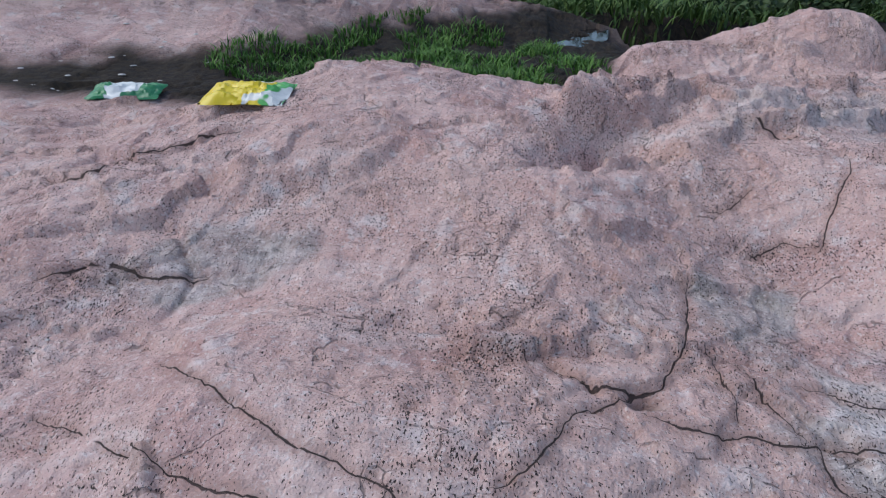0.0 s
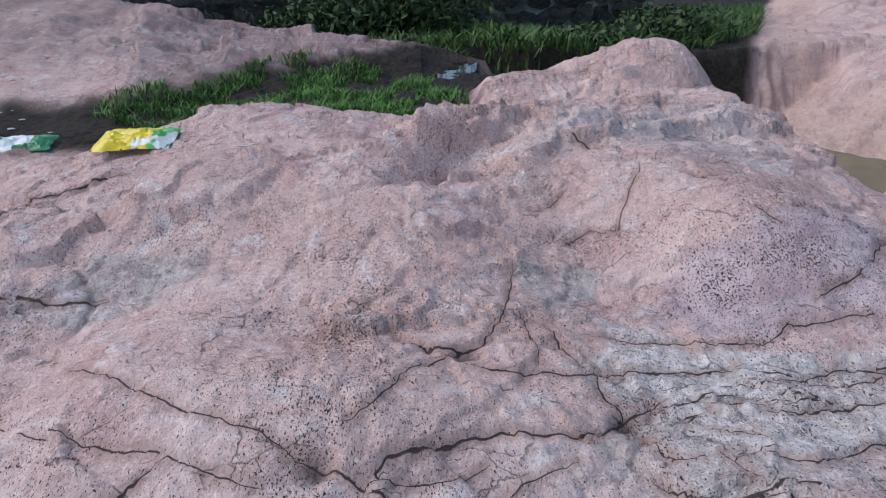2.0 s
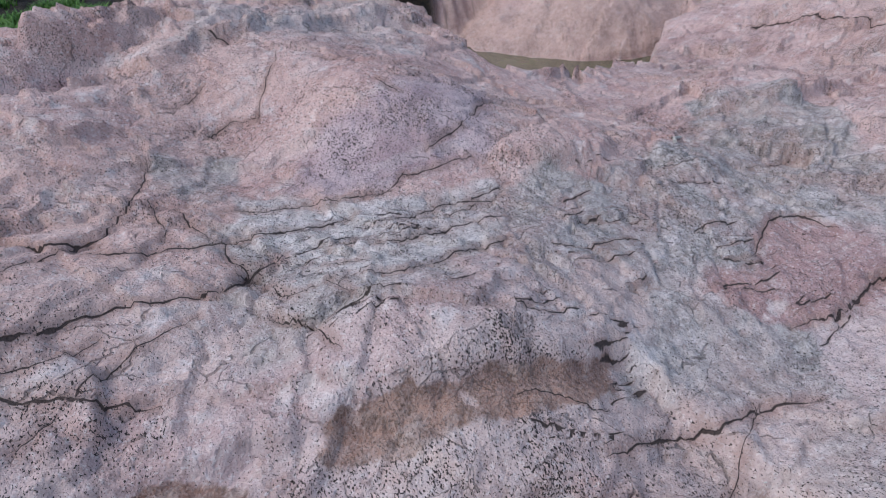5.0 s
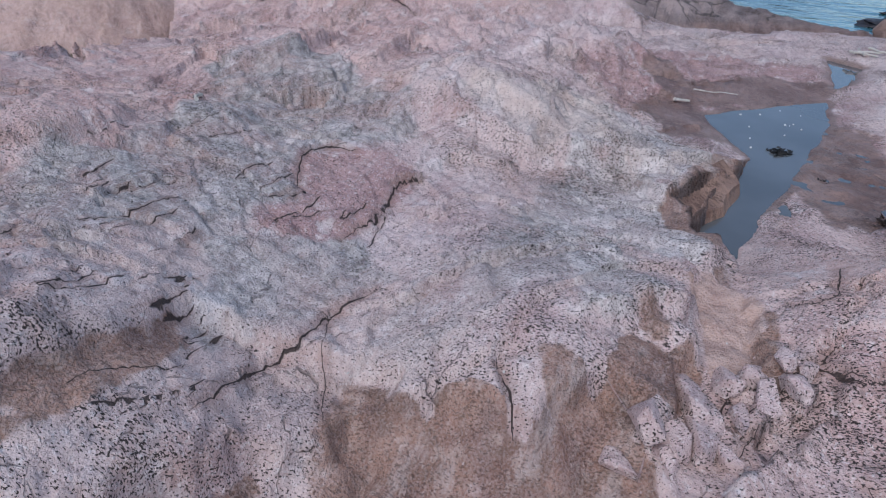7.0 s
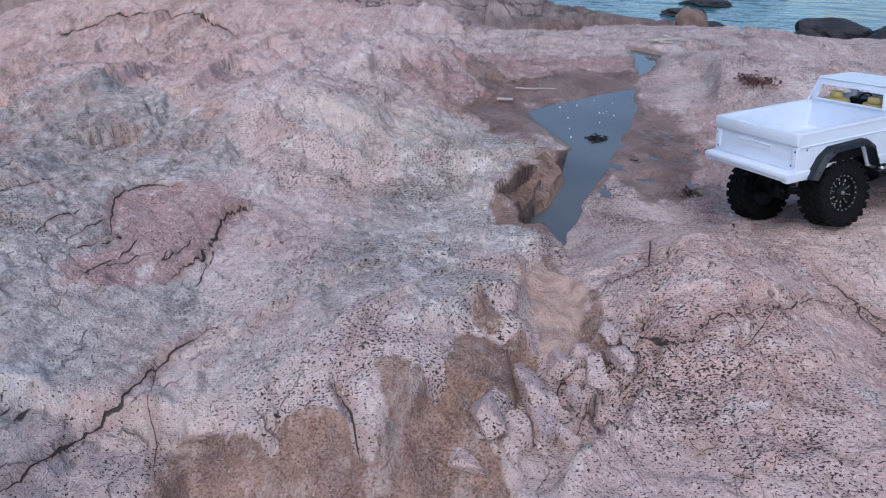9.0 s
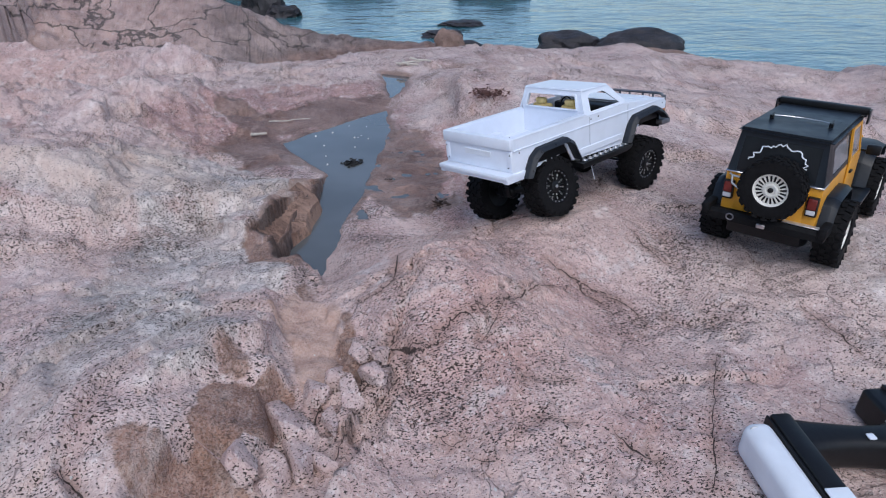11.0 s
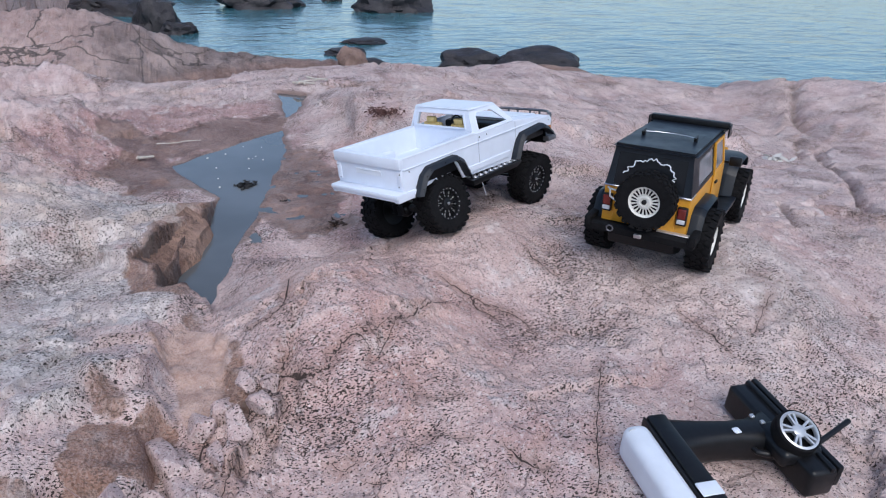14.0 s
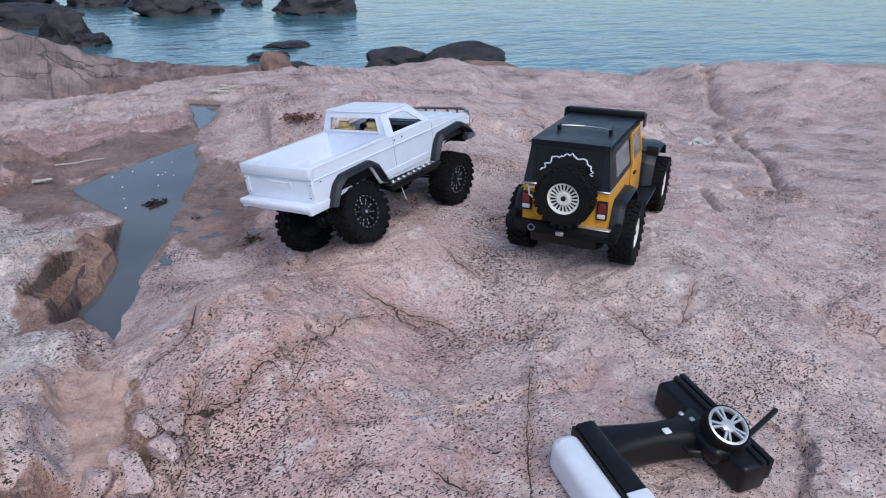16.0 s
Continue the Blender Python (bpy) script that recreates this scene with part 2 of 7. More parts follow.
SWELLS_SMALL_SOUTH = [
    (1.29, -1.6, 0.33, 0.065), (1.63, -1.16, 0.33, 0.075), (1.5, -1.84, 0.33, 0.047), (2.85, -0.72, 0.33, 0.053),
    (2.08, -0.31, 0.33, 0.052), (1.81, -1.02, 0.33, -0.061), (2.4, -0.28, 0.33, -0.034), (2.91, -0.51, 0.33, -0.041),
    (1.36, -0.89, 0.22, 0.096), (1.01, -0.43, 0.22, 0.053), (1.22, -0.37, 0.22, 0.05), (1.33, -1.11, 0.22, -0.056),
    (1.1, -0.63, 0.22, -0.035), (1.31, -1.35, 0.22, -0.029),
]
# joints in the rock: line, half-width, and how far the ground drops on its right-hand side
JOINTS_SLAB = [
    ([(-0.423, 0.658), (-0.351, 0.602), (-0.297, 0.558), (-0.241, 0.514), (-0.193, 0.479), (-0.148, 0.456), (-0.111, 0.435), (-0.072, 0.406), (-0.050, 0.390)], 0.0030, 0.004),
    ([(-0.050, 0.390), (-0.025, 0.387), (0.006, 0.363), (0.034, 0.349), (0.072, 0.333), (0.110, 0.318), (0.151, 0.302), (0.184, 0.291), (0.235, 0.274)], 0.0040, 0.014),
    ([(-0.567, 0.598), (-0.482, 0.553), (-0.399, 0.500), (-0.321, 0.462), (-0.270, 0.441), (-0.225, 0.427), (-0.186, 0.406), (-0.129, 0.372), (-0.095, 0.358)], 0.0025, 0.006),
    ([(-0.420, 0.322), (-0.390, 0.328), (-0.369, 0.346), (-0.335, 0.348), (-0.302, 0.356), (-0.283, 0.378), (-0.249, 0.390), (-0.230, 0.406), (-0.216, 0.422)], 0.0035, 0.009),
    ([(-0.290, 0.285), (-0.280, 0.300), (-0.273, 0.316), (-0.264, 0.326), (-0.234, 0.327), (-0.225, 0.341)], 0.0020, 0.000)]
JOINTS_SLAB_B = [
    ([(0.012, 0.432), (0.043, 0.449), (0.065, 0.483), (0.089, 0.523), (0.104, 0.555), (0.142, 0.577), (0.190, 0.613)], 0.0030, 0.008),
    ([(0.033, 0.356), (0.052, 0.366), (0.066, 0.386), (0.109, 0.397), (0.149, 0.416), (0.191, 0.430), (0.221, 0.440), (0.259, 0.434), (0.320, 0.436), (0.367, 0.438), (0.407, 0.470), (0.437, 0.471), (0.478, 0.493)], 0.0040, 0.010),
    ([(0.033, 0.354), (0.071, 0.359), (0.109, 0.357), (0.157, 0.367), (0.189, 0.388)], 0.0020, 0.004),
    ([(0.089, 0.256), (0.103, 0.266), (0.125, 0.285), (0.151, 0.302), (0.174, 0.320), (0.210, 0.347), (0.252, 0.368), (0.278, 0.379), (0.312, 0.391)], 0.0025, 0.003)]
JOINTS_KNOLL = [
    ([(0.092, 0.651), (0.142, 0.615), (0.190, 0.616), (0.231, 0.632), (0.254, 0.677), (0.278, 0.710), (0.301, 0.773), (0.330, 0.875)], 0.0040, 0.000),
    ([(0.198, 0.573), (0.234, 0.555), (0.271, 0.551), (0.321, 0.564), (0.361, 0.551), (0.397, 0.563), (0.442, 0.552), (0.490, 0.551), (0.527, 0.547), (0.576, 0.547), (0.625, 0.551)], 0.0035, 0.006),
    ([(0.311, 0.718), (0.313, 0.658), (0.318, 0.615), (0.309, 0.588)], 0.0020, 0.000),
    ([(0.344, 0.690), (0.356, 0.638), (0.370, 0.600), (0.379, 0.571)], 0.0030, 0.005),
    ([(0.397, 0.561), (0.391, 0.525), (0.394, 0.501), (0.411, 0.474)], 0.0045, 0.000)]
JOINTS_LEDGES = [
    ([(0.420, 0.653), (0.456, 0.650), (0.500, 0.624), (0.560, 0.621), (0.601, 0.598), (0.651, 0.596), (0.693, 0.600), (0.734, 0.615), (0.755, 0.631), (0.785, 0.627), (0.825, 0.628), (0.867, 0.631), (0.909, 0.632)], 0.0030, 0.009),
    ([(0.652, 0.506), (0.704, 0.513), (0.762, 0.529), (0.808, 0.541), (0.851, 0.519), (0.913, 0.514)], 0.0035, 0.009),
    ([(0.618, 0.443), (0.649, 0.434), (0.685, 0.435), (0.727, 0.444), (0.756, 0.449), (0.815, 0.455), (0.872, 0.448)], 0.0035, 0.009),
    ([(0.512, 0.411), (0.545, 0.397), (0.569, 0.378)], 0.0025, 0.005),
    ([(0.556, 0.347), (0.584, 0.336), (0.609, 0.324), (0.661, 0.342), (0.705, 0.359), (0.747, 0.372), (0.782, 0.372), (0.823, 0.372)], 0.0030, 0.010)]
JOINTS_LEDGES_B = [
    ([(0.421, 0.425), (0.437, 0.390), (0.454, 0.367), (0.477, 0.367)], 0.0025, 0.005),
    ([(0.500, 0.364), (0.511, 0.339), (0.521, 0.316)], 0.0025, 0.000),
    ([(0.410, 0.351), (0.427, 0.325), (0.450, 0.297), (0.459, 0.261), (0.463, 0.233)], 0.0035, 0.000),
    ([(0.830, 0.666), (0.866, 0.681), (0.929, 0.701), (0.991, 0.750), (1.094, 0.851)], 0.0030, 0.009),
    ([(0.548, 0.470), (0.586, 0.473), (0.610, 0.458)], 0.0020, 0.004),
    ([(0.679, 1.128), (0.664, 1.094), (0.635, 1.058), (0.616, 1.032), (0.599, 1.010), (0.579, 0.971)], 0.0040, 0.008),
    ([(0.469, 0.976), (0.495, 0.985), (0.522, 0.995), (0.544, 0.981), (0.571, 0.965)], 0.0025, 0.006),
    ([(0.407, 1.044), (0.441, 1.054), (0.472, 1.080), (0.494, 1.096)], 0.0025, 0.004)]
JOINTS_BACK = [
    ([(0.823, 0.874), (0.828, 0.841), (0.841, 0.818)], 0.0040, 0.000),
    ([(0.553, 1.296), (0.604, 1.266), (0.627, 1.246)], 0.0050, 0.012),
    ([(0.746, 1.052), (0.786, 1.024), (0.825, 1.024)], 0.0030, 0.005),
    ([(-0.706, 0.876), (-0.682, 0.894), (-0.657, 0.912), (-0.604, 0.918), (-0.537, 0.897), (-0.453, 0.913)], 0.0060, 0.014),
    ([(-0.845, 1.158), (-0.781, 1.143), (-0.732, 1.155), (-0.726, 1.223), (-0.679, 1.220), (-0.607, 1.246), (-0.547, 1.279), (-0.495, 1.291)], 0.0040, 0.010)]
JOINTS_GREY = [
    ([(0.741, -0.002), (0.766, 0.001), (0.801, 0.006), (0.830, 0.005), (0.878, 0.005), (0.910, -0.008), (0.922, -0.026), (0.953, -0.024), (1.002, -0.019), (1.036, -0.031), (1.068, -0.042), (1.106, -0.055)], 0.0040, 0.009),
    ([(1.009, -0.020), (0.939, -0.059), (0.914, -0.073), (0.885, -0.088), (0.833, -0.121)], 0.0015, 0.000),
    ([(1.216, 0.078), (1.263, 0.073), (1.302, 0.058), (1.355, 0.061), (1.413, 0.073)], 0.0030, 0.008),
    ([(0.968, -0.322), (0.938, -0.346), (0.918, -0.358), (0.914, -0.362), (0.908, -0.366)], 0.0050, 0.000)]
JOINTS_GREY_B = [
    ([(3.352, 1.884), (3.463, 1.799), (3.536, 1.678), (3.605, 1.561), (3.665, 1.444), (3.687, 1.264), (3.611, 1.136), (3.508, 1.001)], 0.0070, 0.022),
    ([(1.619, 0.493), (1.677, 0.488), (1.747, 0.507), (1.795, 0.515)], 0.0030, 0.005),
    ([(1.323, 0.244), (1.435, 0.304), (1.523, 0.297), (1.552, 0.234)], 0.0040, 0.012),
    ([(1.263, 0.073), (1.310, 0.062), (1.405, 0.076), (1.498, 0.094), (1.553, 0.054)], 0.0040, 0.010)]
JOINTS_FLAT = [
    ([(1.206, -0.739), (1.185, -0.769), (1.174, -0.790), (1.177, -0.832)], 0.0025, 0.005),
    ([(1.202, -0.820), (1.214, -0.843), (1.223, -0.868), (1.196, -0.880)], 0.0025, 0.007),
    ([(1.219, -0.867), (1.240, -0.914), (1.260, -0.954), (1.318, -1.019), (1.383, -1.087)], 0.0015, 0.002),
    ([(1.445, -1.090), (1.423, -1.114), (1.400, -1.128), (1.365, -1.137), (1.330, -1.161)], 0.0035, 0.005),
    ([(1.101, -0.939), (1.084, -0.963), (1.082, -0.992), (1.081, -1.006)], 0.0020, 0.000),
    ([(1.014, -0.932), (1.003, -0.954), (0.995, -0.986)], 0.0020, 0.000),
    ([(1.011, -0.792), (1.000, -0.802), (1.003, -0.820)], 0.0020, 0.000),
    ([(0.984, -0.628), (1.016, -0.644), (1.047, -0.662)], 0.0020, 0.000),
    ([(0.970, -0.834), (0.955, -0.851)], 0.0020, 0.000)]
JOINTS_TROUGH = [
    ([(1.028, -0.595), (1.066, -0.612), (1.101, -0.622), (1.076, -0.663), (1.109, -0.679), (1.123, -0.697), (1.149, -0.715), (1.204, -0.740), (1.236, -0.758)], 0.0040, 0.000),
    ([(1.201, -0.744), (1.161, -0.786), (1.176, -0.810), (1.197, -0.827), (1.215, -0.849), (1.216, -0.873), (1.218, -0.897)], 0.0030, 0.006),
    ([(1.168, -0.876), (1.183, -0.898), (1.246, -0.941), (1.295, -0.995), (1.382, -1.088)], 0.0020, 0.003),
    ([(1.331, -0.699), (1.327, -0.730), (1.338, -0.761), (1.479, -0.780), (1.481, -0.797)], 0.0035, 0.006)]
JOINTS_FLAT_B = [
    ([(1.456, -1.084), (1.422, -1.113), (1.369, -1.156), (1.334, -1.204), (1.272, -1.226)], 0.0025, 0.004),
    ([(1.559, -1.293), (1.486, -1.304), (1.422, -1.330)], 0.0025, 0.003),
    ([(1.204, -1.486), (1.161, -1.494), (1.115, -1.496), (1.068, -1.497)], 0.0025, 0.003),
    ([(1.186, -1.678), (1.152, -1.638), (1.110, -1.581)], 0.0020, 0.000),
    ([(0.965, -1.031), (0.939, -1.042), (0.913, -1.060), (0.917, -1.080)], 0.0035, 0.004),
    ([(0.856, -1.120), (0.910, -1.151), (0.979, -1.188), (1.058, -1.235), (1.111, -1.270)], 0.0020, 0.000)]
RUST_FACE_A = [(0.794, -0.101), (0.835, -0.123), (0.885, -0.148), (0.890, -0.206), (0.917, -0.241), (0.932, -0.240), (0.938, -0.284), (0.927, -0.335), (0.918, -0.347), (0.912, -0.355), (0.901, -0.368), (0.885, -0.371)]
RUST_FACE_B = [(0.948, -0.389), (0.980, -0.420), (1.031, -0.458), (1.018, -0.500), (0.976, -0.528), (0.965, -0.530), (0.935, -0.482), (0.925, -0.469), (0.882, -0.410), (0.908, -0.383), (0.915, -0.375)]
OCHRE = [(1.448, -0.569), (1.348, -0.671), (1.260, -0.674), (1.224, -0.660), (1.169, -0.647), (1.119, -0.607), (1.145, -0.591), (1.218, -0.579), (1.275, -0.568), (1.335, -0.548), (1.336, -0.534), (1.416, -0.569)]
RED_PATCH = [(1.443, 0.309), (1.514, 0.304), (1.577, 0.220), (1.566, 0.138), (1.496, 0.098), (1.438, 0.067), (1.341, 0.055), (1.217, 0.068), (1.138, 0.160), (1.171, 0.241), (1.252, 0.299), (1.339, 0.247)]
GREY_SLAB = [(1.805, 0.864), (1.983, 0.821), (2.148, 0.721), (2.016, 0.499), (1.876, 0.257), (1.686, 0.134), (1.570, 0.257), (1.466, 0.323), (1.232, 0.315), (1.195, 0.358)]
GREY_LOW = [(1.052, 0.244), (1.142, 0.171), (1.228, 0.053), (1.146, -0.071), (1.083, -0.043), (0.987, -0.007), (0.929, 0.004), (0.885, 0.046), (0.829, 0.073)]
MAUVE = [(0.540, 0.725), (0.610, 0.816), (0.720, 0.829), (0.914, 0.886), (1.150, 0.950), (0.958, 0.606), (0.801, 0.618), (0.694, 0.601), (0.584, 0.606)]
GREY_STRIPE = [(0.442, 0.729), (0.564, 0.666), (0.576, 0.610), (0.681, 0.573), (0.950, 0.576), (0.819, 0.365), (0.568, 0.317), (0.509, 0.369), (0.449, 0.501), (0.420, 0.582)]
GREY_KNOLL = [(0.338, 0.899), (0.403, 0.880), (0.508, 0.923), (0.486, 0.821), (0.397, 0.616), (0.443, 0.556), (0.455, 0.489), (0.394, 0.425), (0.393, 0.540), (0.372, 0.702), (0.330, 0.784)]
PALE_RIDGE = [(1.954, 0.132), (1.979, 0.068), (1.955, -0.023), (2.262, -0.066), (2.461, -0.170), (2.057, -0.292), (1.972, -0.473), (2.109, -0.591), (1.878, -0.523), (1.864, -0.280), (1.767, -0.131), (1.820, -0.002), (1.832, 0.088)]
BAND = [(0.405, 1.173), (0.509, 1.222), (0.602, 1.257), (0.678, 1.177), (0.771, 1.166), (0.909, 1.148), (1.027, 1.093), (1.150, 1.200), (1.250, 1.450), (1.200, 1.700), (0.937, 1.630), (0.545, 1.411), (0.372, 1.240)]
MUD_HEAD = [(2.440, -0.268), (2.341, -0.419), (2.314, -0.561), (2.473, -0.640), (2.577, -0.578), (2.553, -0.466), (2.614, -0.471), (2.777, -0.684), (2.921, -0.857), (2.972, -0.905), (3.078, -0.871), (3.001, -0.692), (2.911, -0.488), (2.747, -0.368), (2.633, -0.308)]
MUD_SHELF = [(2.930, -0.879), (2.735, -0.883), (2.486, -0.975), (2.368, -1.033), (2.014, -0.958), (1.856, -0.834), (2.284, -0.714), (2.484, -0.741), (2.695, -0.811)]
WHITE_SLAB = [(2.252, -0.104), (2.250, -0.236), (2.308, -0.362), (2.085, -0.574), (1.938, -0.541), (1.751, -0.468), (1.853, -0.365), (1.852, -0.208)]
WHITE_SLAB_LOW = [(1.827, -0.215), (1.859, -0.313), (1.727, -0.473), (1.477, -0.560), (1.371, -0.522), (1.464, -0.379), (1.746, -0.217)]
LICHEN_GREY = [(1.496, -0.279), (1.429, -0.386), (1.198, -0.500), (1.147, -0.458), (1.092, -0.398)]
RUST_FACE_C = [(1.040, -0.446), (1.082, -0.457), (1.122, -0.482), (1.128, -0.523), (1.133, -0.575), (1.099, -0.569), (1.023, -0.553), (0.998, -0.525), (1.031, -0.460)]
DIRT_FAR = [(2.710, -0.002), (2.827, -0.143), (3.324, -0.353), (3.282, -0.887), (2.955, -0.881), (2.795, -0.645), (2.612, -0.463), (2.460, -0.342), (2.408, -0.230), (2.547, -0.119), (2.515, -0.039)]
ALL_JOINTS = (JOINTS_SLAB + JOINTS_SLAB_B + JOINTS_KNOLL + JOINTS_LEDGES + JOINTS_LEDGES_B + JOINTS_BACK + JOINTS_GREY + JOINTS_GREY_B
              + JOINTS_FLAT + JOINTS_TROUGH + JOINTS_FLAT_B)
# the trench that holds the tide pool, its muddy shelf and the little pool above it
POOL_EDGE = [(1.60, -0.545), (1.58, -0.61), (1.65, -0.63), (1.81, -0.665), (1.97, -0.70), (2.07, -0.735), (2.38, -0.80),
             (2.60, -0.86), (2.93, -0.885), (2.85, -0.79), (2.75, -0.685), (2.67, -0.59), (2.57, -0.495), (2.39, -0.565),
             (2.24, -0.645), (2.10, -0.62), (2.02, -0.605), (1.89, -0.575), (1.77, -0.55), (1.68, -0.53)]
SHELF_EDGE = [(1.90, -0.70), (2.07, -0.72), (2.38, -0.79), (2.62, -0.85), (2.62, -0.99), (2.45, -1.05), (2.15, -1.03), (1.95, -0.98), (1.86, -0.88)]
UPPER_EDGE = [(3.48, -0.92), (3.40, -1.03), (3.25, -0.99), (3.09, -0.95), (3.05, -0.915), (3.19, -0.915)]
TROUGH = [(1.62, -0.575), (1.45, -0.585), (1.28, -0.605), (1.14, -0.61), (1.02, -0.6), (0.92, -0.57), (0.8, -0.5)]
POOL_LEVEL, UPPER_LEVEL, SEA_LEVEL = -0.032, -0.012, -1.9
# where the outcrop breaks off to the ditch and the inlet behind it
BACK_X = [-9, -1.3, -0.9, -0.68, -0.42, -0.3, -0.2, -0.05, 0.2, 0.32, 0.45, 0.6, 1.18, 1.28, 1.34, 1.46, 1.62, 1.87, 2.58, 3.3, 6.0]
BACK_Y = [2.3, 1.78, 1.66, 1.58, 1.6, 1.72, 1.72, 1.64, 1.6, 1.68, 1.95, 2.1, 2.1, 1.66, 1.28, 1.17, 1.2, 1.33, 1.75, 2.4, 3.6]
INLET_WALL = [(6.0, 9.5), (3.7, 5.7), (3.1, 4.7), (2.78, 4.1), (2.8, 3.75), (3.02, 3.4), (3.3, 3.15), (3.65, 2.98), (5.0, 2.95), (9.0, 4.2)]
# spines of the higher rocks: x, y, height, then how steeply the sides fall
SPINES = [
    ([(-4.5, 3.7, 1.0), (-1.7, 3.35, 0.76), (-0.95, 3.25, 0.63), (-0.47, 3.3, 0.5), (0.0, 3.35, 0.43), (0.37, 3.35, 0.36), (0.62, 3.3, 0.26)], 0.33),
    ([(0.70, 2.32, 0.37), (0.95, 2.25, 0.445), (1.08, 2.22, 0.495), (1.2, 2.2, 0.49)], 2.1),
    ([(0.6, 2.1, 0.42), (0.95, 2.05, 0.44)], 1.5),
    ([(1.0, 1.92, 0.385), (1.17, 1.84, 0.37), (1.23, 1.72, 0.33)], 1.1),
    ([(4.0, 1.8, 0.14), (4.0, 0.6, 0.03), (4.05, 0.2, 0.03), (4.0, -0.2, -0.06), (4.0, -0.65, -0.07), (3.95, -0.95, -0.09), (3.9, -1.35, -0.11)], 0.3),
    ([(4.0, -1.75, -0.01), (4.4, -2.3, -0.17), (4.5, -2.75, -0.13), (4.5, -3.0, -0.2), (4.3, -3.4, -0.22), (3.9, -3.8, -0.22), (3.7, -4.1, -0.11), (3.3, -4.4, -0.06), (2.4, -5.4, 0.0)], 0.22),
    ([(12.0, 8.0, -0.2), (12.8, 2.6, -0.66), (13.0, 1.45, -0.69), (13.1, 0.7, -0.94), (13.1, 0.2, -1.22), (13.1, -0.7, -1.42), (13.1, -1.7, -1.55), (12.95, -2.8, -1.64)], 0.35),
]


# broken front of the block beside the trough, and the step of the slab above it
BLOCK_FRONT = [(0.60, 0.0), (0.75, -0.06), (0.80, -0.115), (0.865, -0.135), (0.89, -0.2), (0.935, -0.25), (0.93, -0.33), (0.915, -0.38), (0.98, -0.405), (1.035, -0.465), (1.015, -0.51), (0.95, -0.545)]
WEDGE = [(2.06, -0.6), (1.93, -0.60), (1.84, -0.58), (1.79, -0.56), (1.70, -0.53), (1.735, -0.478), (1.84, -0.52), (1.95, -0.565)]
# scarps: line, drop on its right-hand side, and how far the drop reaches
SCARPS = [([(1.90, 0.22), (1.83, 0.10), (1.80, 0.0), (1.76, -0.13), (1.85, -0.28), (1.86, -0.45), (1.80, -0.52)], 0.040, 0.16),
          ([(1.05, -0.36), (1.116, -0.423), (1.145, -0.457), (1.198, -0.499), (1.218, -0.541), (1.30, -0.57)], 0.030, 0.10),
          ([(1.95, -0.22), (1.879, -0.31), (1.838, -0.363), (1.747, -0.429), (1.67, -0.52)], 0.030, 0.14),
          ([(2.0, 0.52), (2.118, 0.479), (2.209, 0.469), (2.437, 0.527), (2.58, 0.51)], 0.035, 0.18),
          ([(1.95, 0.73), (2.041, 0.701), (2.201, 0.754), (2.50, 0.80)], 0.03, 0.18),
          ([(0.40, 1.20), (0.55, 1.28), (0.67, 1.30), (0.771, 1.333), (0.912, 1.419), (1.05, 1.47), (1.2, 1.5)], 0.030, 0.12)]
# knolls: x, y, half-length, half-width, turn, rise
KNOLLS = [(2.02, 0.02, 0.20, 0.13, 60, 0.035), (1.13, 0.62, 0.16, 0.075, 15, 0.03), (1.90, -0.27, 0.16, 0.07, -30, 0.022), (1.2, -0.52, 0.09, 0.05, 40, 0.018), (1.45, 0.55, 0.12, 0.09, 0, 0.02),
          (2.6, -1.9, 0.35, 0.14, 40, 0.04), (2.9, -2.6, 0.4, 0.16, 45, 0.05), (3.0, -0.05, 0.3, 0.16, 20, 0.04), (0.55, 1.42, 0.2, 0.1, 10, 0.03), (0.33, 1.37, 0.15, 0.055, 18, 0.055), (-0.3, 1.2, 0.2, 0.1, 30, 0.025)]
# open gashes in the far slab: line, half-width, depth
GASHES = [([(3.79, -4.19), (3.18, -3.71), (2.95, -3.64)], 0.05, 0.06), ([(2.76, -3.42), (2.36, -3.09), (2.07, -2.86), (1.86, -2.67), (1.65, -2.5)], 0.03, 0.04),
          ([(1.78, -2.27), (1.58, -2.13)], 0.018, 0.02), ([(3.92, -5.04), (3.3, -4.56)], 0.05, 0.06), ([(2.97, -3.51), (2.49, -3.07)], 0.02, 0.03),
          ([(3.801, 0.200), (3.870, -0.048), (3.880, -0.243), (3.797, -0.431), (3.720, -0.568), (3.735, -0.701)], 0.035, 0.06)]
SLAB_FRONT = [(0.1, 0.2), (0.3, 0.19), (0.48, 0.165), (0.59, 0.14), (0.76, 0.13), (0.9, 0.14)]


RESTS = [(1.804, -1.054, -0.000, 0.045), (1.648, -1.149, 0.070, 0.045), (1.993, -1.348, 0.039, 0.045), (1.832, -1.450, 0.045, 0.045), (1.456, -1.461, 0.087, 0.045), (1.304, -1.591, 0.092, 0.045), (1.667, -1.709, 0.081, 0.045), (1.515, -1.838, 0.086, 0.045), (0.87, -1.215, 0.051, 0.055), (0.92, -1.405, 0.050, 0.055), (0.80, -1.397, 0.046, 0.055)]


def smooth(lo, hi, v):
    t = np.clip((v - lo) / (hi - lo), 0, 1)
    return t * t * (3 - 2 * t)


def hashed(ix, iy, seed):
    v = np.sin(ix * 127.1 + iy * 311.7 + seed * 74.7) * 43758.5453
    return v - np.floor(v)


